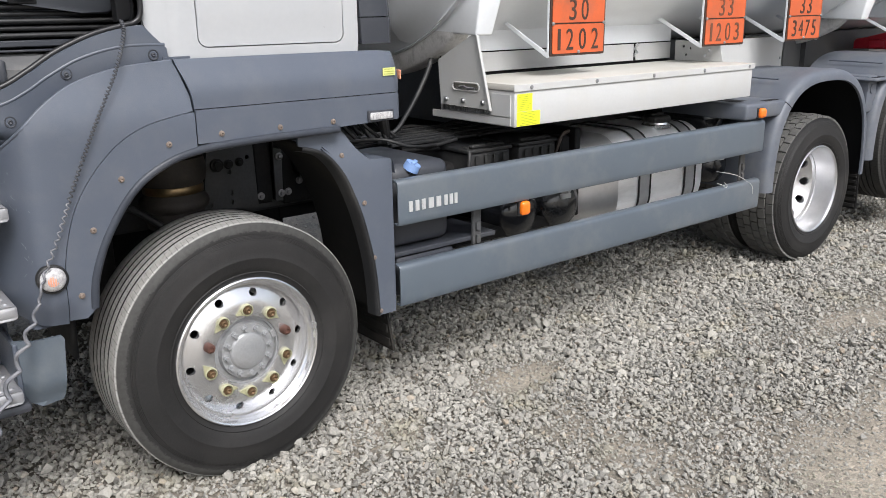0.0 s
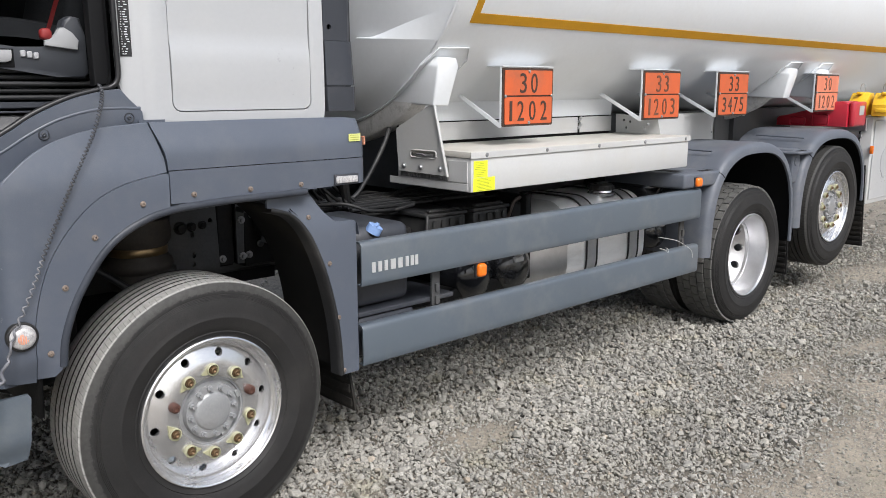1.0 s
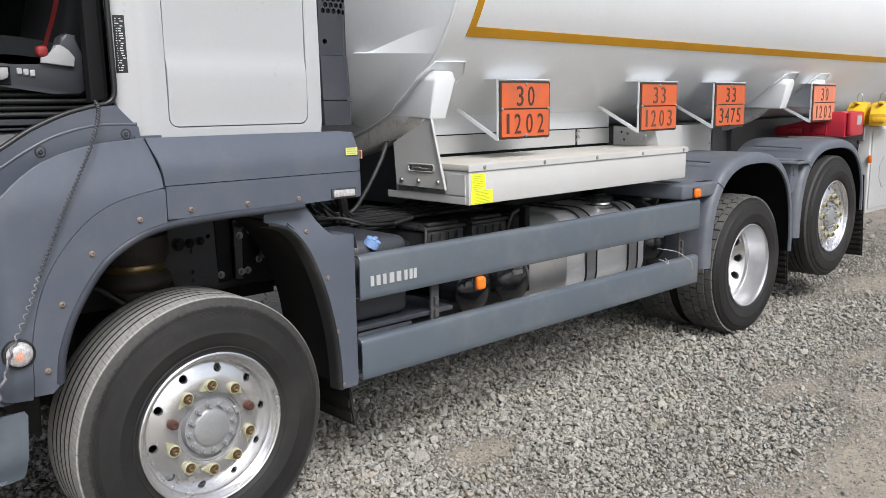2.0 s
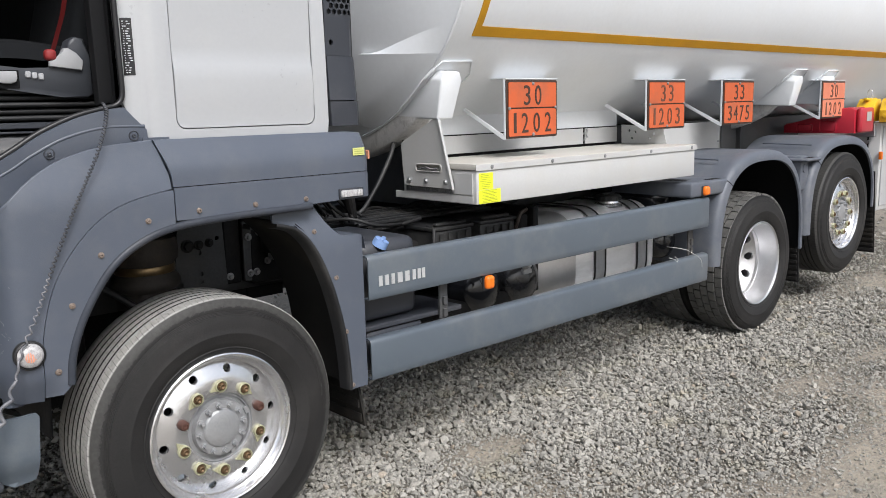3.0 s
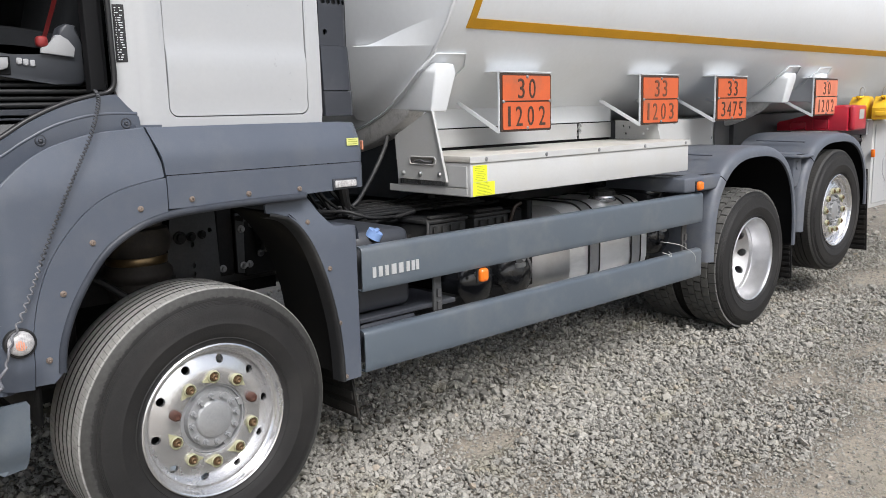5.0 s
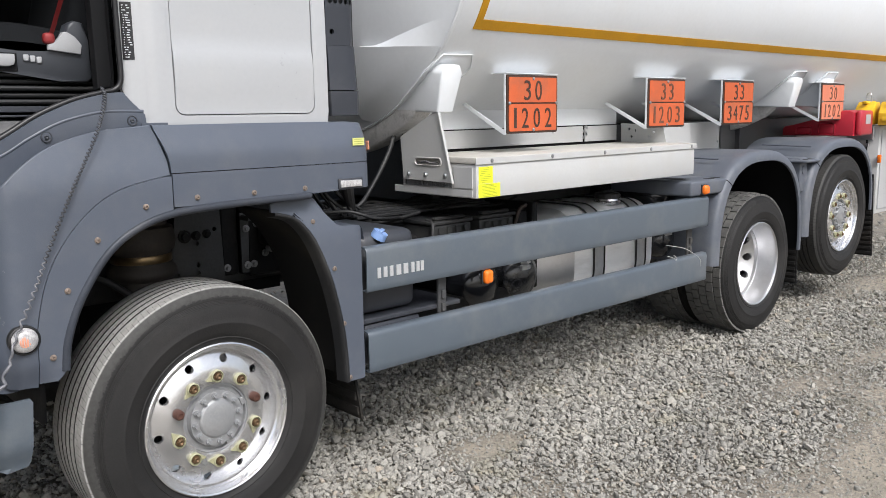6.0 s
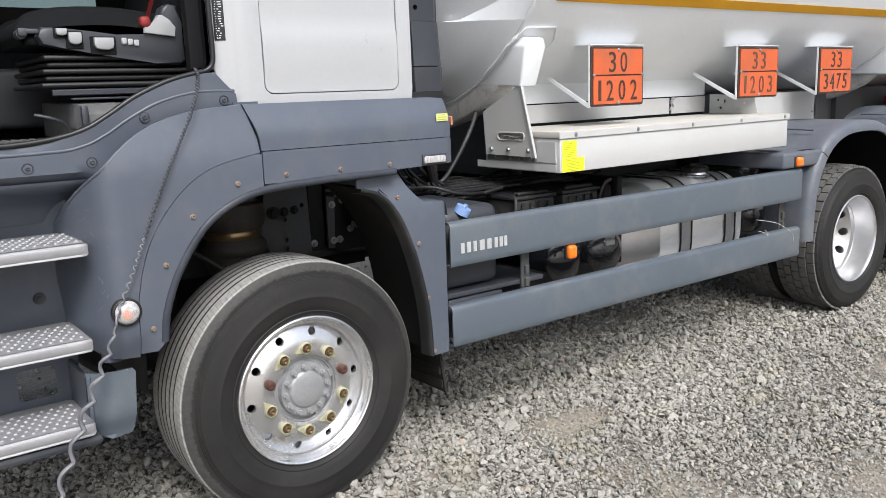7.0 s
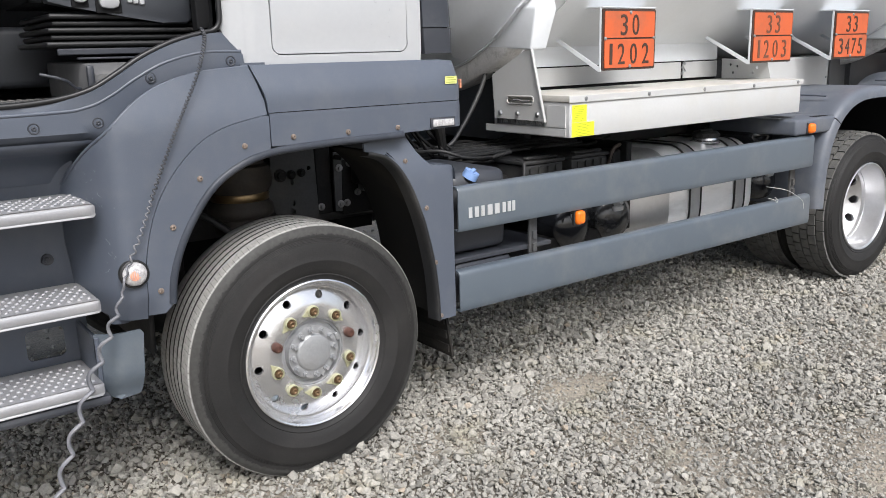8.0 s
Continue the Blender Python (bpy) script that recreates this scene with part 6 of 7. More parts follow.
inner = [(x - (0.022 if z > 1.69 else 0.0), z + (0.006 if z < 1.69 else 0.0)) for x, z in seal]
path = curve_through(inner, 8)
add_strip(b, [[(p.x, 0.09 + 0.022 * k, p.y - 0.003 * k) for k in range(6)] for p in path])
part("door_jamb", b, M_INNER, truck, "black door jamb", 60)

# ---- step well and steps ----
b = bmesh.new()
rows = []
for z in [0.50 + 0.04 * k for k in range(22)]:
    yb = 0.34 - 0.03 * smooth(z, 0.9, 1.3)
    rows.append([(-1.45, yb, z), (-1.2, yb, z), (-0.92, yb, z), (-0.86, yb - 0.002, z), (-0.83, yb - 0.006, z), (-0.81, yb - 0.012, z), (-0.795, yb - 0.02, z), (-0.745, yb - 0.05, z)] if z > 0.76 else
                [(-1.45, 0.36, z), (-1.2, 0.36, z), (-0.92, 0.36, z), (-0.83, 0.36, z), (-0.79, 0.35, z), (-0.775, 0.33, z), (-0.772, 0.31, z), (-0.770, 0.30, z)])
add_strip(b, rows[7:])
well = part("step_well", b, M_GREY, truck, "dark grey moulded step recess", 50)
b = bmesh.new()
bend = curve_through([(0.100, 1.352), (0.112, 1.335), (0.150, 1.318), (0.215, 1.300), (0.275, 1.262), (0.305, 1.20)], 5)
add_strip(b, [[(x, p.x, p.y) for x in (-1.45, -1.1, -0.9, -0.80, -0.72, -0.64)] for p in bend])
part("well_top", b, M_GREY, well, "", 60)
for x, z in ((-0.85, 0.935), (-1.18, 0.96)):
    b = bmesh.new()
    y = 0.335
    add_lathe(b, [(0.021, y), (0.020, y - 0.004), (0.013, y - 0.001), (0.009, y - 0.001), (0.008, y - 0.006), (0.0003, y - 0.005)], 20, "y", (x, 0, z))
    part("plug_screw", b, M_COLUMN, well)


def step(x1, y0, z, label):
    """An aluminium tread with a rolled nose and raised studs."""
    bm = bmesh.new()
    prof = curve_through([(y0 + 0.27, z), (y0 + 0.03, z), (y0 + 0.008, z - 0.006), (y0, z - 0.020), (y0 + 0.004, z - 0.040), (y0 + 0.02, z - 0.048), (y0 + 0.25, z - 0.050)], 4)
    loop = [(p.x, p.y) for p in prof]
    n = len(loop)
    rows = []
    for x, s in ((-1.45, 0), (x1 - 0.03, 0), (x1 - 0.010, 0.003), (x1 - 0.002, 0.009), (x1, 0.018)):
        rows.append([(x, min(max(u, y0 + s), y0 + 0.27), min(max(v, z - 0.05 + s), z - s)) for u, v in loop + loop[:1]])
    add_strip(bm, rows)
    bmesh.ops.remove_doubles(bm, verts=bm.verts[:], dist=1e-6)
    bmesh.ops.holes_fill(bm, edges=[e for e in bm.edges if e.is_boundary], sides=0)
    st = part("step", bm, M_STEP, truck, label, 40)
    bm = bmesh.new()
    for i in range(22):
        for j in range(7):
            x, y = x1 - 0.030 - 0.030 * i - 0.015 * (j % 2), y0 + 0.030 + 0.030 * j
            add_cyl(bm, (x, y, z - 0.0005), (x, y, z + 0.0042), 0.0092, 0.0058, 10)
    tagged(part("tread_stud", bm, M_STEP, st, "", 30), kind="stuff")
    return st


step(-0.748, 0.0, 1.165, "aluminium cab step with raised round studs")
step(-0.770, -0.012, 0.857, "aluminium cab step with raised round studs")
step(-0.795, -0.030, 0.585, "aluminium bottom cab step with raised round studs")
# bottom step carrier with an oblong hole, and its end plate
b = bmesh.new()
add_panel(b, [(-1.45, 0.545), (-0.80, 0.545), (-0.765, 0.575), (-0.765, 0.775), (-0.80, 0.79), (-1.45, 0.79)], lambda u, v: 0.265, 0.01, 0.05, [round_rect(-0.965, -0.842, 0.606, 0.712, 0.018)])
carrier = part("step_carrier", b, M_GREY, truck, "dark grey bottom step carrier with an oblong hole")
b = bmesh.new()
add_box(b, -1.45, -0.775, -0.02, 0.28, 0.498, 0.532, 0.014, 2)
part("carrier_base", b, M_COLUMN, carrier)
b = bmesh.new()
add_panel(b, [(-0.800, 0.520), (-0.740, 0.492), (-0.675, 0.500), (-0.668, 0.515), (-0.652, 0.715), (-0.660, 0.728), (-0.800, 0.728)],
          lambda u, v: -0.015 + 0.045 * smooth(-u, 0.73, 0.80) + 0.03 * smooth(v, 0.58, 0.5), 0.012, 0.03)
part("end_plate", b, M_GREYPAINT, carrier, "blue-grey end plate")
b = bmesh.new()
add_box(b, -0.80, -0.785, 0.02, 0.28, 0.52, 0.72, 0.004, 1)
add_cyl(b, (-0.69, 0.10, 0.735), (-0.69, 0.10, 0.86), 0.035, 0.04, 16)
part("carrier_side", b, M_GREY, carrier)
# round indicator lamp
b = bmesh.new()
y = flank(-0.662, 0.92)
add_lathe(b, [(0.047, y + 0.012), (0.047, y - 0.010), (0.043, y - 0.014), (0.039, y - 0.010)], 32, "y", (-0.664, 0, 0.923))
lamp1 = part("indicator_lamp", b, M_BLACK, truck, "round clear indicator lamp with a peach bulb", 40)
b = bmesh.new()
add_lathe(b, [(0.040, y - 0.009), (0.037, y - 0.019), (0.026, y - 0.026), (0.010, y - 0.029), (0.0003, y - 0.0295)], 32, "y", (-0.664, 0, 0.923))
part("lens", b, M_LENS, lamp1, "clear ribbed lens", 60)
b = bmesh.new()
add_lathe(b, [(0.017, y - 0.0280), (0.011, y - 0.0292), (0.0003, y - 0.0300)], 16, "y", (-0.667, 0, 0.921))
part("bulb", b, M_PEACH, lamp1)
for k in range(9):
    dx = -0.028 + 0.007 * k
    hh = math.sqrt(0.034 ** 2 - dx * dx)
    b = bmesh.new()
    add_tube(b, [(-0.664 + dx, y - 0.0195 - 0.0105 * (1 - ((dx * dx + (hh * q) ** 2) / 0.0014)), 0.923 + hh * q) for q in (-1, -0.66, -0.33, 0, 0.33, 0.66, 1)], 0.0013, 5)
    part("lens_rib", b, M_LENS, lamp1, "", 60)

# ---- cab: white upper bodywork ----
b = bmesh.new()


def pillar(x, z):
    """White side wall: a bowed pillar beside the door, flat further back."""
    y = 0.060 + 0.012 * smooth(z, 1.75, 2.4)
    y += 0.026 * smooth(-x, 0.160, 0.186) + 0.022 * smooth(-x, 0.222, 0.25)
    return y


out = [Vector((-0.188, 1.590)), Vector((-0.235, 1.655)), Vector((-0.247, 1.70)), Vector((-0.248, 1.80)), Vector((-0.249, 2.0)), Vector((-0.250, 2.3)), Vector((-0.251, 2.62))]
out += [Vector((0.562, 2.62)), Vector((0.566, 2.1)), Vector((0.566, 1.61)), Vector((0.560, 1.562)), Vector((0.2, 1.561)), Vector((-0.165, 1.562))]
add_panel(b, out, pillar, 0.02, 0.022, [round_rect(-0.080, 0.502, 1.601, 2.585, 0.035)])
cabw = part("cab_side_wall", b, M_WHITE, truck, "white painted cab side wall", 40)
b = bmesh.new()
add_panel(b, round_rect(-0.076, 0.498, 1.605, 2.581, 0.032), lambda x, z: 0.058 + 0.010 * smooth(z, 1.80, 1.86) - 0.006 * smooth(z, 1.86, 2.3) + 0.004 * smooth(z, 1.70, 1.66), 0.014, 0.03)
part("hatch", b, M_WHITE, cabw, "white locker hatch with rounded corners", 40)
b = bmesh.new()
add_panel(b, round_rect(-0.10, 0.52, 1.588, 2.60, 0.04), lambda x, z: 0.084, 0.006, 0.2)
part("hatch_frame", b, M_SCUFF, cabw)
# decal on the pillar: plain bars
b = bmesh.new()
add_panel(b, [(-0.237, 1.790), (-0.202, 1.790), (-0.201, 1.980), (-0.236, 1.980)], lambda x, z: pillar(x, z) - 0.0015, 0.001, 0.02)
decal = part("decal", b, M_BLACK, cabw, "black decal with pale print")
rnd = random.Random(3)
for k in range(22):
    z = 1.797 + 0.0081 * k
    b = bmesh.new()
    sh = 0.0
    w = 0.008 + 0.017 * rnd.random()
    x0 = -0.233 + sh + 0.003 * rnd.random()
    add_panel(b, [(x0, z), (x0 + w, z), (x0 + w, z + 0.0032), (x0, z + 0.0032)], lambda x, q: pillar(x, q) - 0.0028, 0.001, 0.05)
    part("print_bar", b, M_PRINT, decal, "", 0)

# dark side column behind the cab
b = bmesh.new()


def col_skin(x, z):
    y = 0.072 if z > 1.871 else 0.066 - 0.016 * (1.871 - z) / 0.18 if z > 1.692 else 0.046
    return y + 0.03 * max(0.0, (x - 0.68) / 0.05) ** 2


hexes = []
for r in range(13):
    for c in range(5):
        hx, hz = 0.600 + 0.026 * c + (0.013 if r % 2 else 0), 2.045 + 0.0235 * r
        if hx < 0.708:
            hexes.append([(hx + 0.0118 * math.cos(math.pi / 6 + math.pi / 3 * k), hz + 0.0118 * math.sin(math.pi / 6 + math.pi / 3 * k)) for k in range(6)])
lug = circle(0.604, 1.925, 0.011, 12)
add_panel(b, [(0.575, 1.872), (0.724, 1.872), (0.726, 2.62), (0.576, 2.62)], col_skin, 0.012, 0.035, hexes + [lug])
add_panel(b, [(0.572, 1.694), (0.729, 1.694), (0.725, 1.8705), (0.575, 1.8705)], col_skin, 0.014, 0.03)
add_panel(b, [(0.574, 1.592), (0.728, 1.592), (0.731, 1.690), (0.571, 1.690)], col_skin, 0.03, 0.03)
column = part("side_deflector", b, M_COLUMN, truck, "dark grey side deflector with honeycomb grille", 25)
b = bmesh.new()
add_box(b, 0.580, 0.715, 0.115, 0.125, 1.60, 2.61)
add_box(b, 0.716, 0.722, 0.09, 0.60, 1.60, 2.61, 0.002, 1)
part("deflector_backing", b, M_BLACK, column)

# ---- cab shell and interior ----
b = bmesh.new()
add_prism(b, [(-0.322, 1.692), (-0.262, 1.700), (-0.262, 2.61), (-0.332, 2.61)], lambda u, v, w: (u, 0.118 + w, v), 0.05, 0.008)
part("pillar_trim", b, M_INNER, truck, "black plastic pillar trim")
b = bmesh.new()
add_box(b, 0.566, 0.578, 0.13, 2.42, 1.45, 2.90)
part("cab_rear_wall", b, M_BLACK, truck)
b = bmesh.new()
add_box(b, -1.60, 0.578, 0.06, 2.44, 2.62, 2.66, 0.01, 2)
part("cab_roof", b, M_WHITE, truck)
b = bmesh.new()
add_panel(b, [(-1.60, 1.40), (0.57, 1.40), (0.57, 2.62), (-1.60, 2.62)], lambda x, z: 2.42, 0.02, 0.3, [round_rect(-0.75, 0.30, 2.12, 2.52, 0.06)])
part("cab_far_wall", b, M_BLACK, truck)
b = bmesh.new()
add_box(b, -0.76, 0.31, 2.424, 2.428, 2.11, 2.53)
pane = part("window_pane", b, M_GLASS, truck, "clear far side window", 0)
pane.visible_shadow = False
b = bmesh.new()
add_box(b, -1.64, -1.60, 0.06, 2.44, 0.75, 2.66, 0.01, 1)
part("cab_front_wall", b, M_GREY, truck)
b = bmesh.new()
add_box(b, -1.60, 0.566, 0.12, 2.42, 1.40, 1.452)
add_box(b, -0.60, 0.566, 0.14, 2.42, 1.453, 1.50)
part("cab_floor", b, M_BLACK, truck)
b = bmesh.new()
add_box(b, -1.45, -0.66, 0.13, 0.62, 1.454, 1.466, 0.004, 1)
floor_mat = part("floor_mat", b, M_MAT, truck, "worn grey ribbed rubber floor mat")
for k in range(24):
    b = bmesh.new()
    x = -1.40 + 0.030 * k
    add_box(b, x, x + 0.014, 0.15, 0.60, 1.4665, 1.4725, 0.002, 1)
    part("rib", b, M_MAT, floor_mat, "", 0)
b = bmesh.new()
add_prism(b, [(0.18, 1.47), (0.18, 1.555), (0.22, 1.590), (0.80, 1.60), (0.80, 1.47)], lambda u, v, w: (-0.675 + w, u, v), 0.65, 0.012)
part("seat_plinth", b, M_MAT, truck, "scuffed grey metal seat plinth", 40)
b = bmesh.new()
add_box(b, -0.684, -0.660, 0.165, 0.185, 1.50, 1.585, 0.008, 2)
part("plinth_latch", b, M_COLUMN, truck)

seat = thing("driver_seat", "black fabric driver seat on dark bellows with pale levers", "seat", (-0.45, 0.62, 1.60))


def seat_part(name, bm, mat, label="", shade=40):
    return part(name, bm, mat, seat, label, shade, Matrix.Translation((0.45, -0.62, -1.60)))


for k in range(5):
    b = bmesh.new()
    z = 1.646 + 0.0225 * k
    w = 0.0 if k % 2 else 0.014
    add_box(b, -0.755 - w + 0.004 * k, -0.20, 0.30 - w, 0.78, z, z + 0.017, 0.008, 3)
    seat_part("bellows_fold", b, M_BLACK, "black folded seat bellows")
b = bmesh.new()
add_box(b, -0.742, -0.40, 0.268, 0.282, 1.619, 1.640, 0.003, 1)
add_box(b, -0.685, -0.42, 0.262, 0.276, 1.604, 1.611, 0.002, 1)
seat_part("slide_rail", b, M_COLUMN)
b = bmesh.new()
side = [(-0.766, 1.812), (-0.752, 1.842), (-0.70, 1.840), (-0.60, 1.830), (-0.515, 1.820), (-0.43, 1.812), (-0.385, 1.822), (-0.362, 1.880), (-0.350, 1.915), (-0.329, 1.928), (-0.298, 1.922), (-0.285, 1.86), (-0.278, 1.735), (-0.30, 1.718), (-0.383, 1.722), (-0.56, 1.750), (-0.70, 1.776), (-0.752, 1.786)]
add_prism(b, side, lambda u, v, w: (u, 0.270 + w, v), 0.07, 0.010)
shell = seat_part("side_shell", b, M_SEATGREY, "dark grey plastic seat side shell")
for x, z, w, h in ((-0.696, 1.826, 0.036, 0.026), (-0.655, 1.806, 0.044, 0.044), (-0.564, 1.789, 0.068, 0.046)):
    b = bmesh.new()
    add_box(b, x - w * 0.62, x + w * 0.62, 0.2655, 0.272, z - h * 0.78, z + h * 0.52, 0.002, 1)
    seat_part("lever_recess", b, M_INNER)
    b = bmesh.new()
    add_prism(b, [(x - w * 0.46, z + h * 0.42), (x - w * 0.47, z - h * 0.1), (x - w * 0.36, z - h * 0.36), (x - w * 0.1, z - h * 0.45), (x + w * 0.2, z - h * 0.45), (x + w * 0.42, z - h * 0.32), (x + w * 0.47, z - h * 0.05), (x + w * 0.46, z + h * 0.42)], lambda u, v, q: (u, 0.248 + q + 0.25 * max(0, z - v), v), 0.02, 0.003)
    seat_part("lever", b, M_LEVER, "pale grey seat lever")
for k in range(3):
    b = bmesh.new()
    x = -0.502 + 0.0205 * k
    add_box(b, x, x + 0.017, 0.262, 0.272, 1.787 - 0.003 * k, 1.809 - 0.003 * k, 0.003, 1)
    seat_part("switch", b, M_LEVER, "pale switch")
b = bmesh.new()
add_prism(b, [(-0.425, 1.826), (-0.424, 1.843), (-0.396, 1.850), (-0.376, 1.886), (-0.358, 1.888), (-0.332, 1.872), (-0.312, 1.846), (-0.318, 1.814)], lambda u, v, w: (u, 0.255 + w, v), 0.018, 0.005)
seat_part("buckle_cover", b, M_LEVER, "pale grey buckle cover")
b = bmesh.new()
add_box(b, -0.432, -0.394, 0.262, 0.300, 1.846, 1.884, 0.013, 3)
seat_part("buckle", b, M_BELT, "red seat belt buckle")
b = bmesh.new()
rows = []
for p in curve_through([(-0.405, 0.285, 1.870), (-0.381, 0.29, 1.93), (-0.340, 0.30, 2.053), (-0.318, 0.31, 2.25), (-0.31, 0.30, 2.5)], 6):
    rows.append([(p.x - 0.012, p.y - 0.012, p.z - 0.003), (p.x + 0.012, p.y + 0.012, p.z + 0.003)])
add_strip(b, rows)
add_strip(b, [[(p[0], p[1] + 0.003, p[2]) for p in r] for r in rows])
seat_part("belt", b, M_BELT, "red seat belt")
b = bmesh.new()
rows = []
for k in range(15):
    y = 0.315 + 0.47 * k / 14
    roll = 0.055 * (1 - math.sqrt(max(0.0, 1 - min(1, max(0, (0.375 - y) / 0.06, (y - 0.725) / 0.06)) ** 2)))
    top = curve_through([(-0.805, 1.79), (-0.818, 1.826), (-0.802, 1.860), (-0.755, 1.884), (-0.66, 1.902), (-0.50, 1.906), (-0.36, 1.890), (-0.27, 1.87)], 4)
    bolster = 0.016 * math.exp(-((y - 0.38) / 0.05) ** 2) + 0.016 * math.exp(-((y - 0.72) / 0.05) ** 2)
    rows.append([(p.x, y, p.y - roll * smooth(p.y, 1.80, 1.88) + bolster * smooth(p.y, 1.84, 1.88)) for p in top] + [(-0.27, y, 1.79)])
add_strip(b, rows)
add_box(b, -0.80, -0.275, 0.33, 0.77, 1.785, 1.82, 0.012, 2)
seat_part("cushion", b, M_FABRIC, "black fabric seat cushion")
b = bmesh.new()
add_box(b, -0.09, 0.09, -0.27, 0.27, -0.02, 0.72, 0.05, 4, Matrix.Translation((-0.24, 0.62, 1.86)) @ Euler((0, radians(14), 0)).to_matrix().to_4x4())
seat_part("backrest", b, M_FABRIC, "black fabric backrest")
b = bmesh.new()
add_cyl(b, (-0.81, 0.29, 1.82), (-0.81, 0.34, 1.82), 0.016, 0.016, 14)
add_box(b, -0.80, -0.76, 0.268, 0.290, 1.820, 1.836, 0.005, 2)
add_box(b, -0.823, -0.795, 0.270, 0.295, 1.812, 1.838, 0.006, 2)
seat_part("front_knob", b, M_SEATGREY)
b = bmesh.new()
add_tube(b, curve_through([(-0.80, 0.30, 1.56), (-0.76, 0.29, 1.55), (-0.72, 0.29, 1.535), (-0.69, 0.30, 1.51), (-0.66, 0.30, 1.515), (-0.645, 0.30, 1.53)], 6), 0.005, 6)
part("cable", b, M_COLUMN, truck, "", 60)
b = bmesh.new()
add_box(b, -1.58, 0.40, 0.98, 1.70, 1.50, 1.738, 0.03, 3)
part("engine_tunnel", b, M_SEATGREY, truck, "dark grey engine tunnel cover")
b = bmesh.new()
add_box(b, -0.98, -0.93, 0.55, 0.62, 1.47, 2.05, 0.01, 2)
add_box(b, -1.00, -0.91, 0.53, 0.60, 1.72, 1.80, 0.01, 2)
part("gear_console", b, M_BLACK, truck)
b = bmesh.new()
add_box(b, -0.985, -0.945, 0.515, 0.53, 1.79, 1.865, 0.006, 1)
part("pale_tag", b, M_LEVER, truck)
b = bmesh.new()
add_box(b, -0.19, 0.12, 1.25, 1.75, 1.55, 2.40, 0.08, 4)
add_box(b, -0.85, -0.25, 1.22, 1.78, 1.55, 1.86, 0.06, 4)
seat2 = part("passenger_seat", b, M_FABRIC, truck, "black fabric passenger seat")

# ---- rear cabinet, red box and chocks ----
b = bmesh.new()
add_box(b, 6.42, 7.60, 0.06, 0.95, 0.64, 1.425, 0.012, 2)
cab2 = part("pump_cabinet", b, M_BOXWHITE, truck, "white sheet-metal pump cabinet")
b = bmesh.new()
add_box(b, 6.46, 7.55, 0.050, 0.0585, 0.68, 1.39, 0.004, 1)
part("door", b, M_WHITE, cab2)
b = bmesh.new()
add_prism(b, [(6.66, 0.95), (6.75, 0.86), (6.84, 0.95), (6.84, 1.06), (6.75, 1.15), (6.66, 1.06)], lambda u, v, w: (u, 0.049 - w, v), 0.003)
part("diamond_sign", b, M_LEVER, cab2, "pale grey diamond sign", 0)
b = bmesh.new()
add_box(b, 6.385, 6.418, 0.10, 0.30, 1.30, 1.415, 0.005, 1)
add_box(b, 6.400, 6.418, 0.14, 0.17, 1.24, 1.27, 0.004, 1)
part("hinge_plate", b, M_ALUDULL, cab2)
b = bmesh.new()
add_box(b, 6.395, 6.42, 0.03, 0.06, 1.10, 1.17, 0.006, 2)
part("side_reflector", b, M_AMBER, cab2, "amber reflector")
b = bmesh.new()
add_box(b, 6.405, 6.417, 0.155, 0.165, 0.70, 1.30)
part("cabinet_seam", b, M_BLACK, cab2, "", 0)

red = thing("extinguisher_box", "red plastic extinguisher box lying on the mudguard", "extinguisher box", (6.03, 0.4, 1.350))


def red_part(name, bm, mat, label="", shade=40):
    return part(name, bm, mat, red, label, shade, Matrix.Translation((-5.9, -0.4, -1.36)))


b = bmesh.new()
rows = []
body = [(0.12, 1.355), (0.12, 1.555), (0.16, 1.575), (0.26, 1.570), (0.45, 1.500), (0.62, 1.455), (0.72, 1.440), (0.74, 1.42), (0.74, 1.355)]
add_prism(b, body, lambda u, v, w: (5.86 + w, u, v), 0.30, 0.016)
red_part("case", b, M_RED, "red moulded case")
for y in (0.34, 0.54):
    b = bmesh.new()
    add_box(b, 5.845, 5.860, y - 0.07, y + 0.07, 1.365, 1.365 + (0.10 if y < 0.4 else 0.07), 0.02, 3)
    red_part("moulded_panel", b, M_RED)
b = bmesh.new()
add_box(b, 5.88, 6.15, 0.070, 0.118, 1.36, 1.57, 0.02, 3)
lidr = red_part("lid", b, M_RED, "brighter red lid with a white label")
b = bmesh.new()
add_box(b, 5.98, 6.08, 0.066, 0.069, 1.455, 1.535)
red_part("label_patch", b, M_LEVER, "white label", 0)
b = bmesh.new()
add_tube(b, curve_through([(5.92, 0.28, 1.565), (5.92, 0.30, 1.60), (5.92, 0.36, 1.595), (5.92, 0.38, 1.55)], 5), 0.006, 6)
red_part("handle", b, M_ALUDULL)

first = None
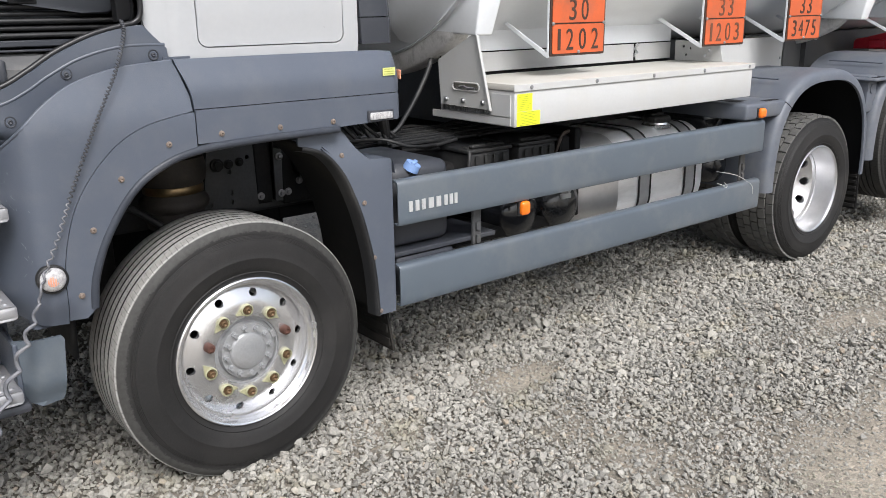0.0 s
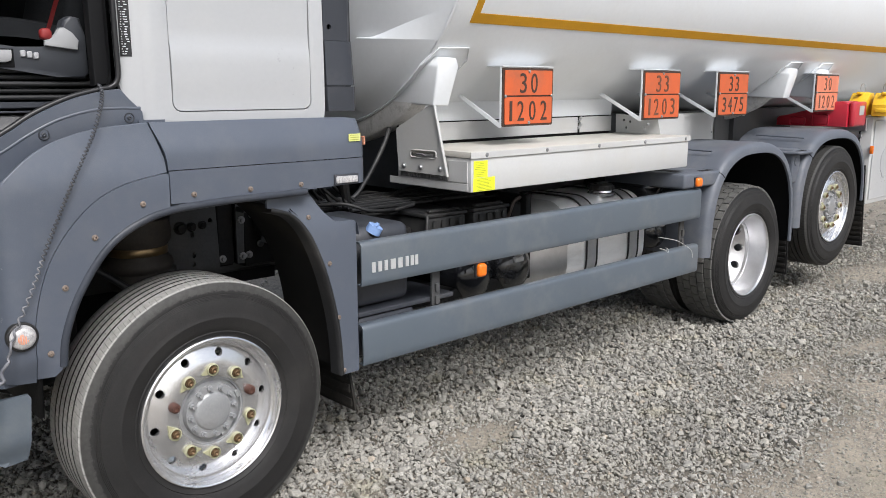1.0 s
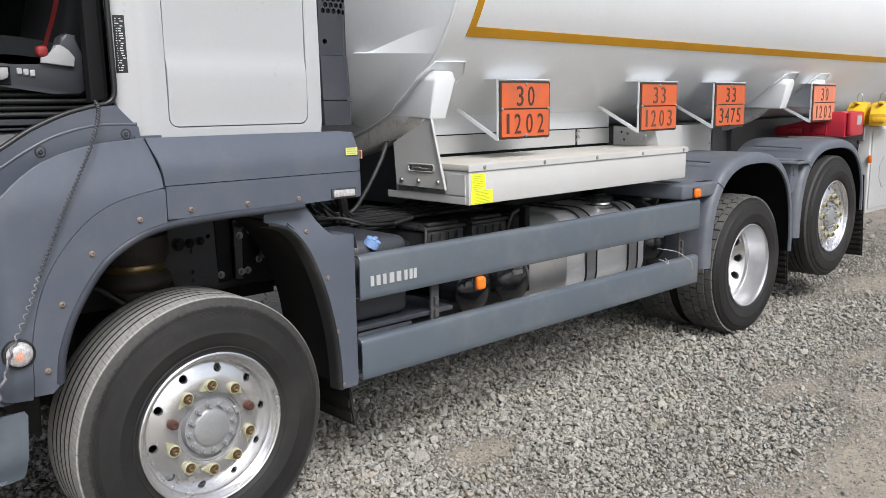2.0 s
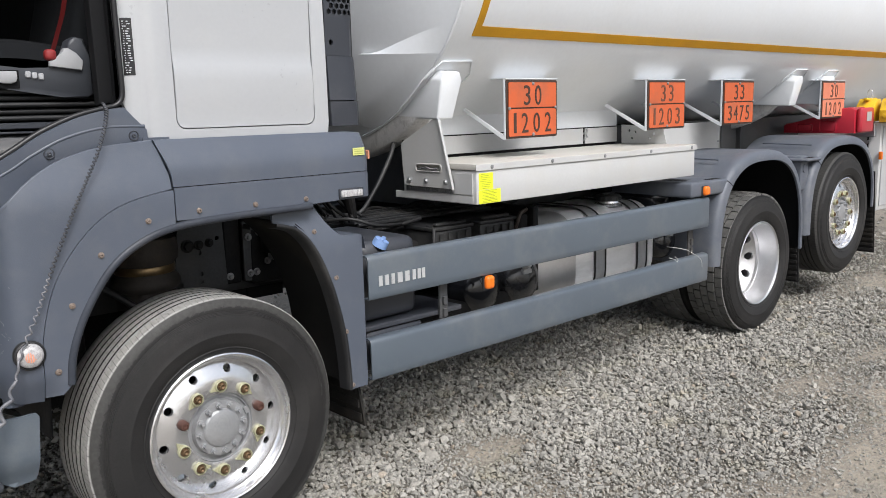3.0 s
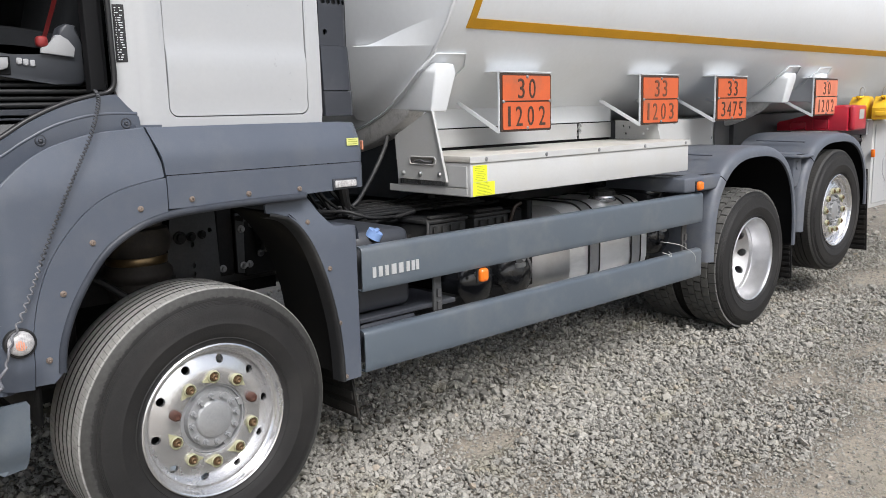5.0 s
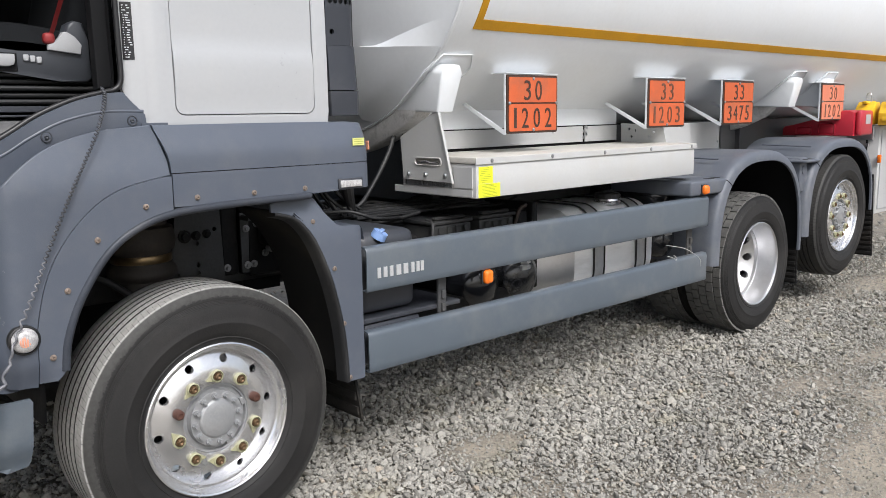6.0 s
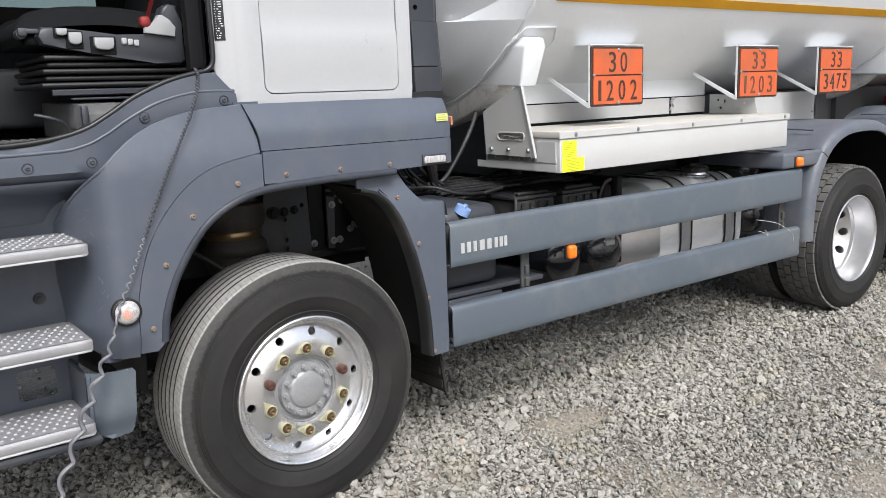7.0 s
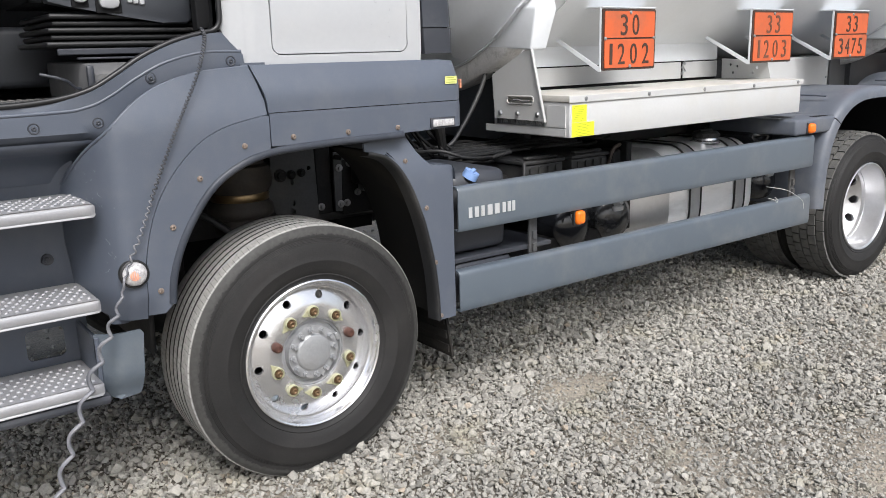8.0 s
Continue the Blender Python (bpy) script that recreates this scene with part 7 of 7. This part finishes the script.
for x, y in ((6.52, 0.20), (6.52, 0.03)):
    if first is None:
        chock = thing("wheel_chock", "yellow plastic wheel chock on the white cabinet", "wheel chock", (x, y, 1.432), "wheel chocks")
        b = bmesh.new()
        add_prism(b, [(-0.17, 0.0), (0.17, 0.0), (0.17, 0.06), (0.03, 0.20), (-0.05, 0.20), (-0.17, 0.10)], lambda u, v, w: (u * 0.9, -0.08 + w, v), 0.16, 0.012)
        part("wedge", b, M_YELLOW, chock, "", 40)
        b = bmesh.new()
        add_box(b, -0.172, -0.155, -0.05, 0.05, 0.03, 0.07, 0.008, 2)
        add_box(b, -0.12, 0.10, -0.02, 0.02, 0.185, 0.208, 0.008, 2)
        part("grip", b, M_YELLOW, chock, "", 40)
        b = bmesh.new()
        add_tube(b, curve_through([(-0.02, -0.02, 0.19), (-0.02, -0.02, 0.26), (-0.02, 0.0, 0.28), (-0.02, 0.02, 0.26), (-0.02, 0.02, 0.19)], 5), 0.004, 6)
        part("wire_loop", b, M_ALUDULL, chock, "", 60)
        first = chock
    else:
        copy_thing(first, pose(x, y - 0.02, 1.432, 0, 0, 10))

# ---- scuffs by the steps and round the indicator ----
b = bmesh.new()
rs = random.Random(8)
for cx, cz, sx, sz, count in ((-0.738, 1.20, 0.012, 0.05, 9), (-0.735, 1.14, 0.02, 0.025, 6), (-0.715, 0.98, 0.006, 0.04, 6), (-0.60, 0.99, 0.02, 0.06, 2)):
    for _ in range(count):
        x, z = cx + rs.gauss(0, sx), cz + rs.gauss(0, sz)
        a, n = rs.gauss(1.45, 0.4), rs.uniform(0.005, 0.022)
        line = [(x + math.cos(a) * n * q + rs.gauss(0, 0.0012), z + math.sin(a) * n * q) for q in (-0.5, -0.17, 0.17, 0.5)]
        if min(p[0] for p in line) < -0.775:
            continue
        w = rs.uniform(0.0003, 0.0008)
        add_strip(b, [[(u - w, flank(u - w, v) - 0.0008, v) for u, v in line], [(u + w, flank(u + w, v) - 0.0008, v) for u, v in line]])
tagged(part("scuff", b, M_SCUFF, fender, "pale scratches", 0), kind="stuff")

# ---- spiral hose hanging out of the cab ----
hose = thing("spiral_hose", "grey spiral plastic hose hanging from the open cab to the gravel", "hose", (-0.32, 0.08, 1.68))
b = bmesh.new()
spine = curve_through([(-0.315, 0.10, 1.695), (-0.335, 0.030, 1.655), (-0.395, -0.035, 1.545), (-0.490, -0.050, 1.370), (-0.570, -0.052, 1.205), (-0.632, -0.052, 1.062), (-0.690, -0.060, 0.950),
                       (-0.722, -0.066, 0.860), (-0.760, -0.068, 0.780), (-0.800, -0.070, 0.700), (-0.838, -0.072, 0.625), (-0.875, -0.075, 0.540), (-0.925, -0.09, 0.440),
                       (-0.985, -0.12, 0.310), (-1.06, -0.17, 0.16), (-1.15, -0.24, 0.035), (-1.28, -0.33, 0.0)], 64)
pts, phase = [], 0.0
for k in range(len(spine) - 1):
    f = k / (len(spine) - 1)
    d = spine[k + 1] - spine[k]
    pitch = 0.0135 + 0.090 * smooth(f, 0.18, 0.72)
    phase += 2 * math.pi * d.length / pitch
    d.normalize()
    s = d.cross(Vector((0, -1, 0.2))).normalized()
    u = s.cross(d)
    rad = 0.0055 + 0.0077 * smooth(f, 0.28, 0.6)
    loose = smooth(f, 0.33, 0.50)
    swing = (1 - loose) * math.cos(phase) + loose * (2.0 * abs(math.sin(phase / 2)) - 1.0)
    pts.append(spine[k] + (s * swing + u * (0.55 - 0.3 * loose) * math.sin(phase)) * rad)
# one plastic throughout; the lower run is coloured paler for the sky it catches
split = int(len(pts) * 0.27)
gauge = lambda q: 0.0027 + 0.0045 * smooth(q, 0.28, 0.6)
add_tube(b, pts[:split], 0.0027, 6)
part("tight_coil", b, M_HOSESHADED, hose, "tightly wound coil, coloured as shaded", 60, Matrix.Translation((0.32, -0.08, -1.68)))
b = bmesh.new()
add_tube(b, pts[split - 1:], lambda q: gauge(0.27 + 0.73 * q), 6)
part("stretched_coil", b, M_HOSELIT, hose, "stretched coil, coloured as skylit", 60, Matrix.Translation((0.32, -0.08, -1.68)))
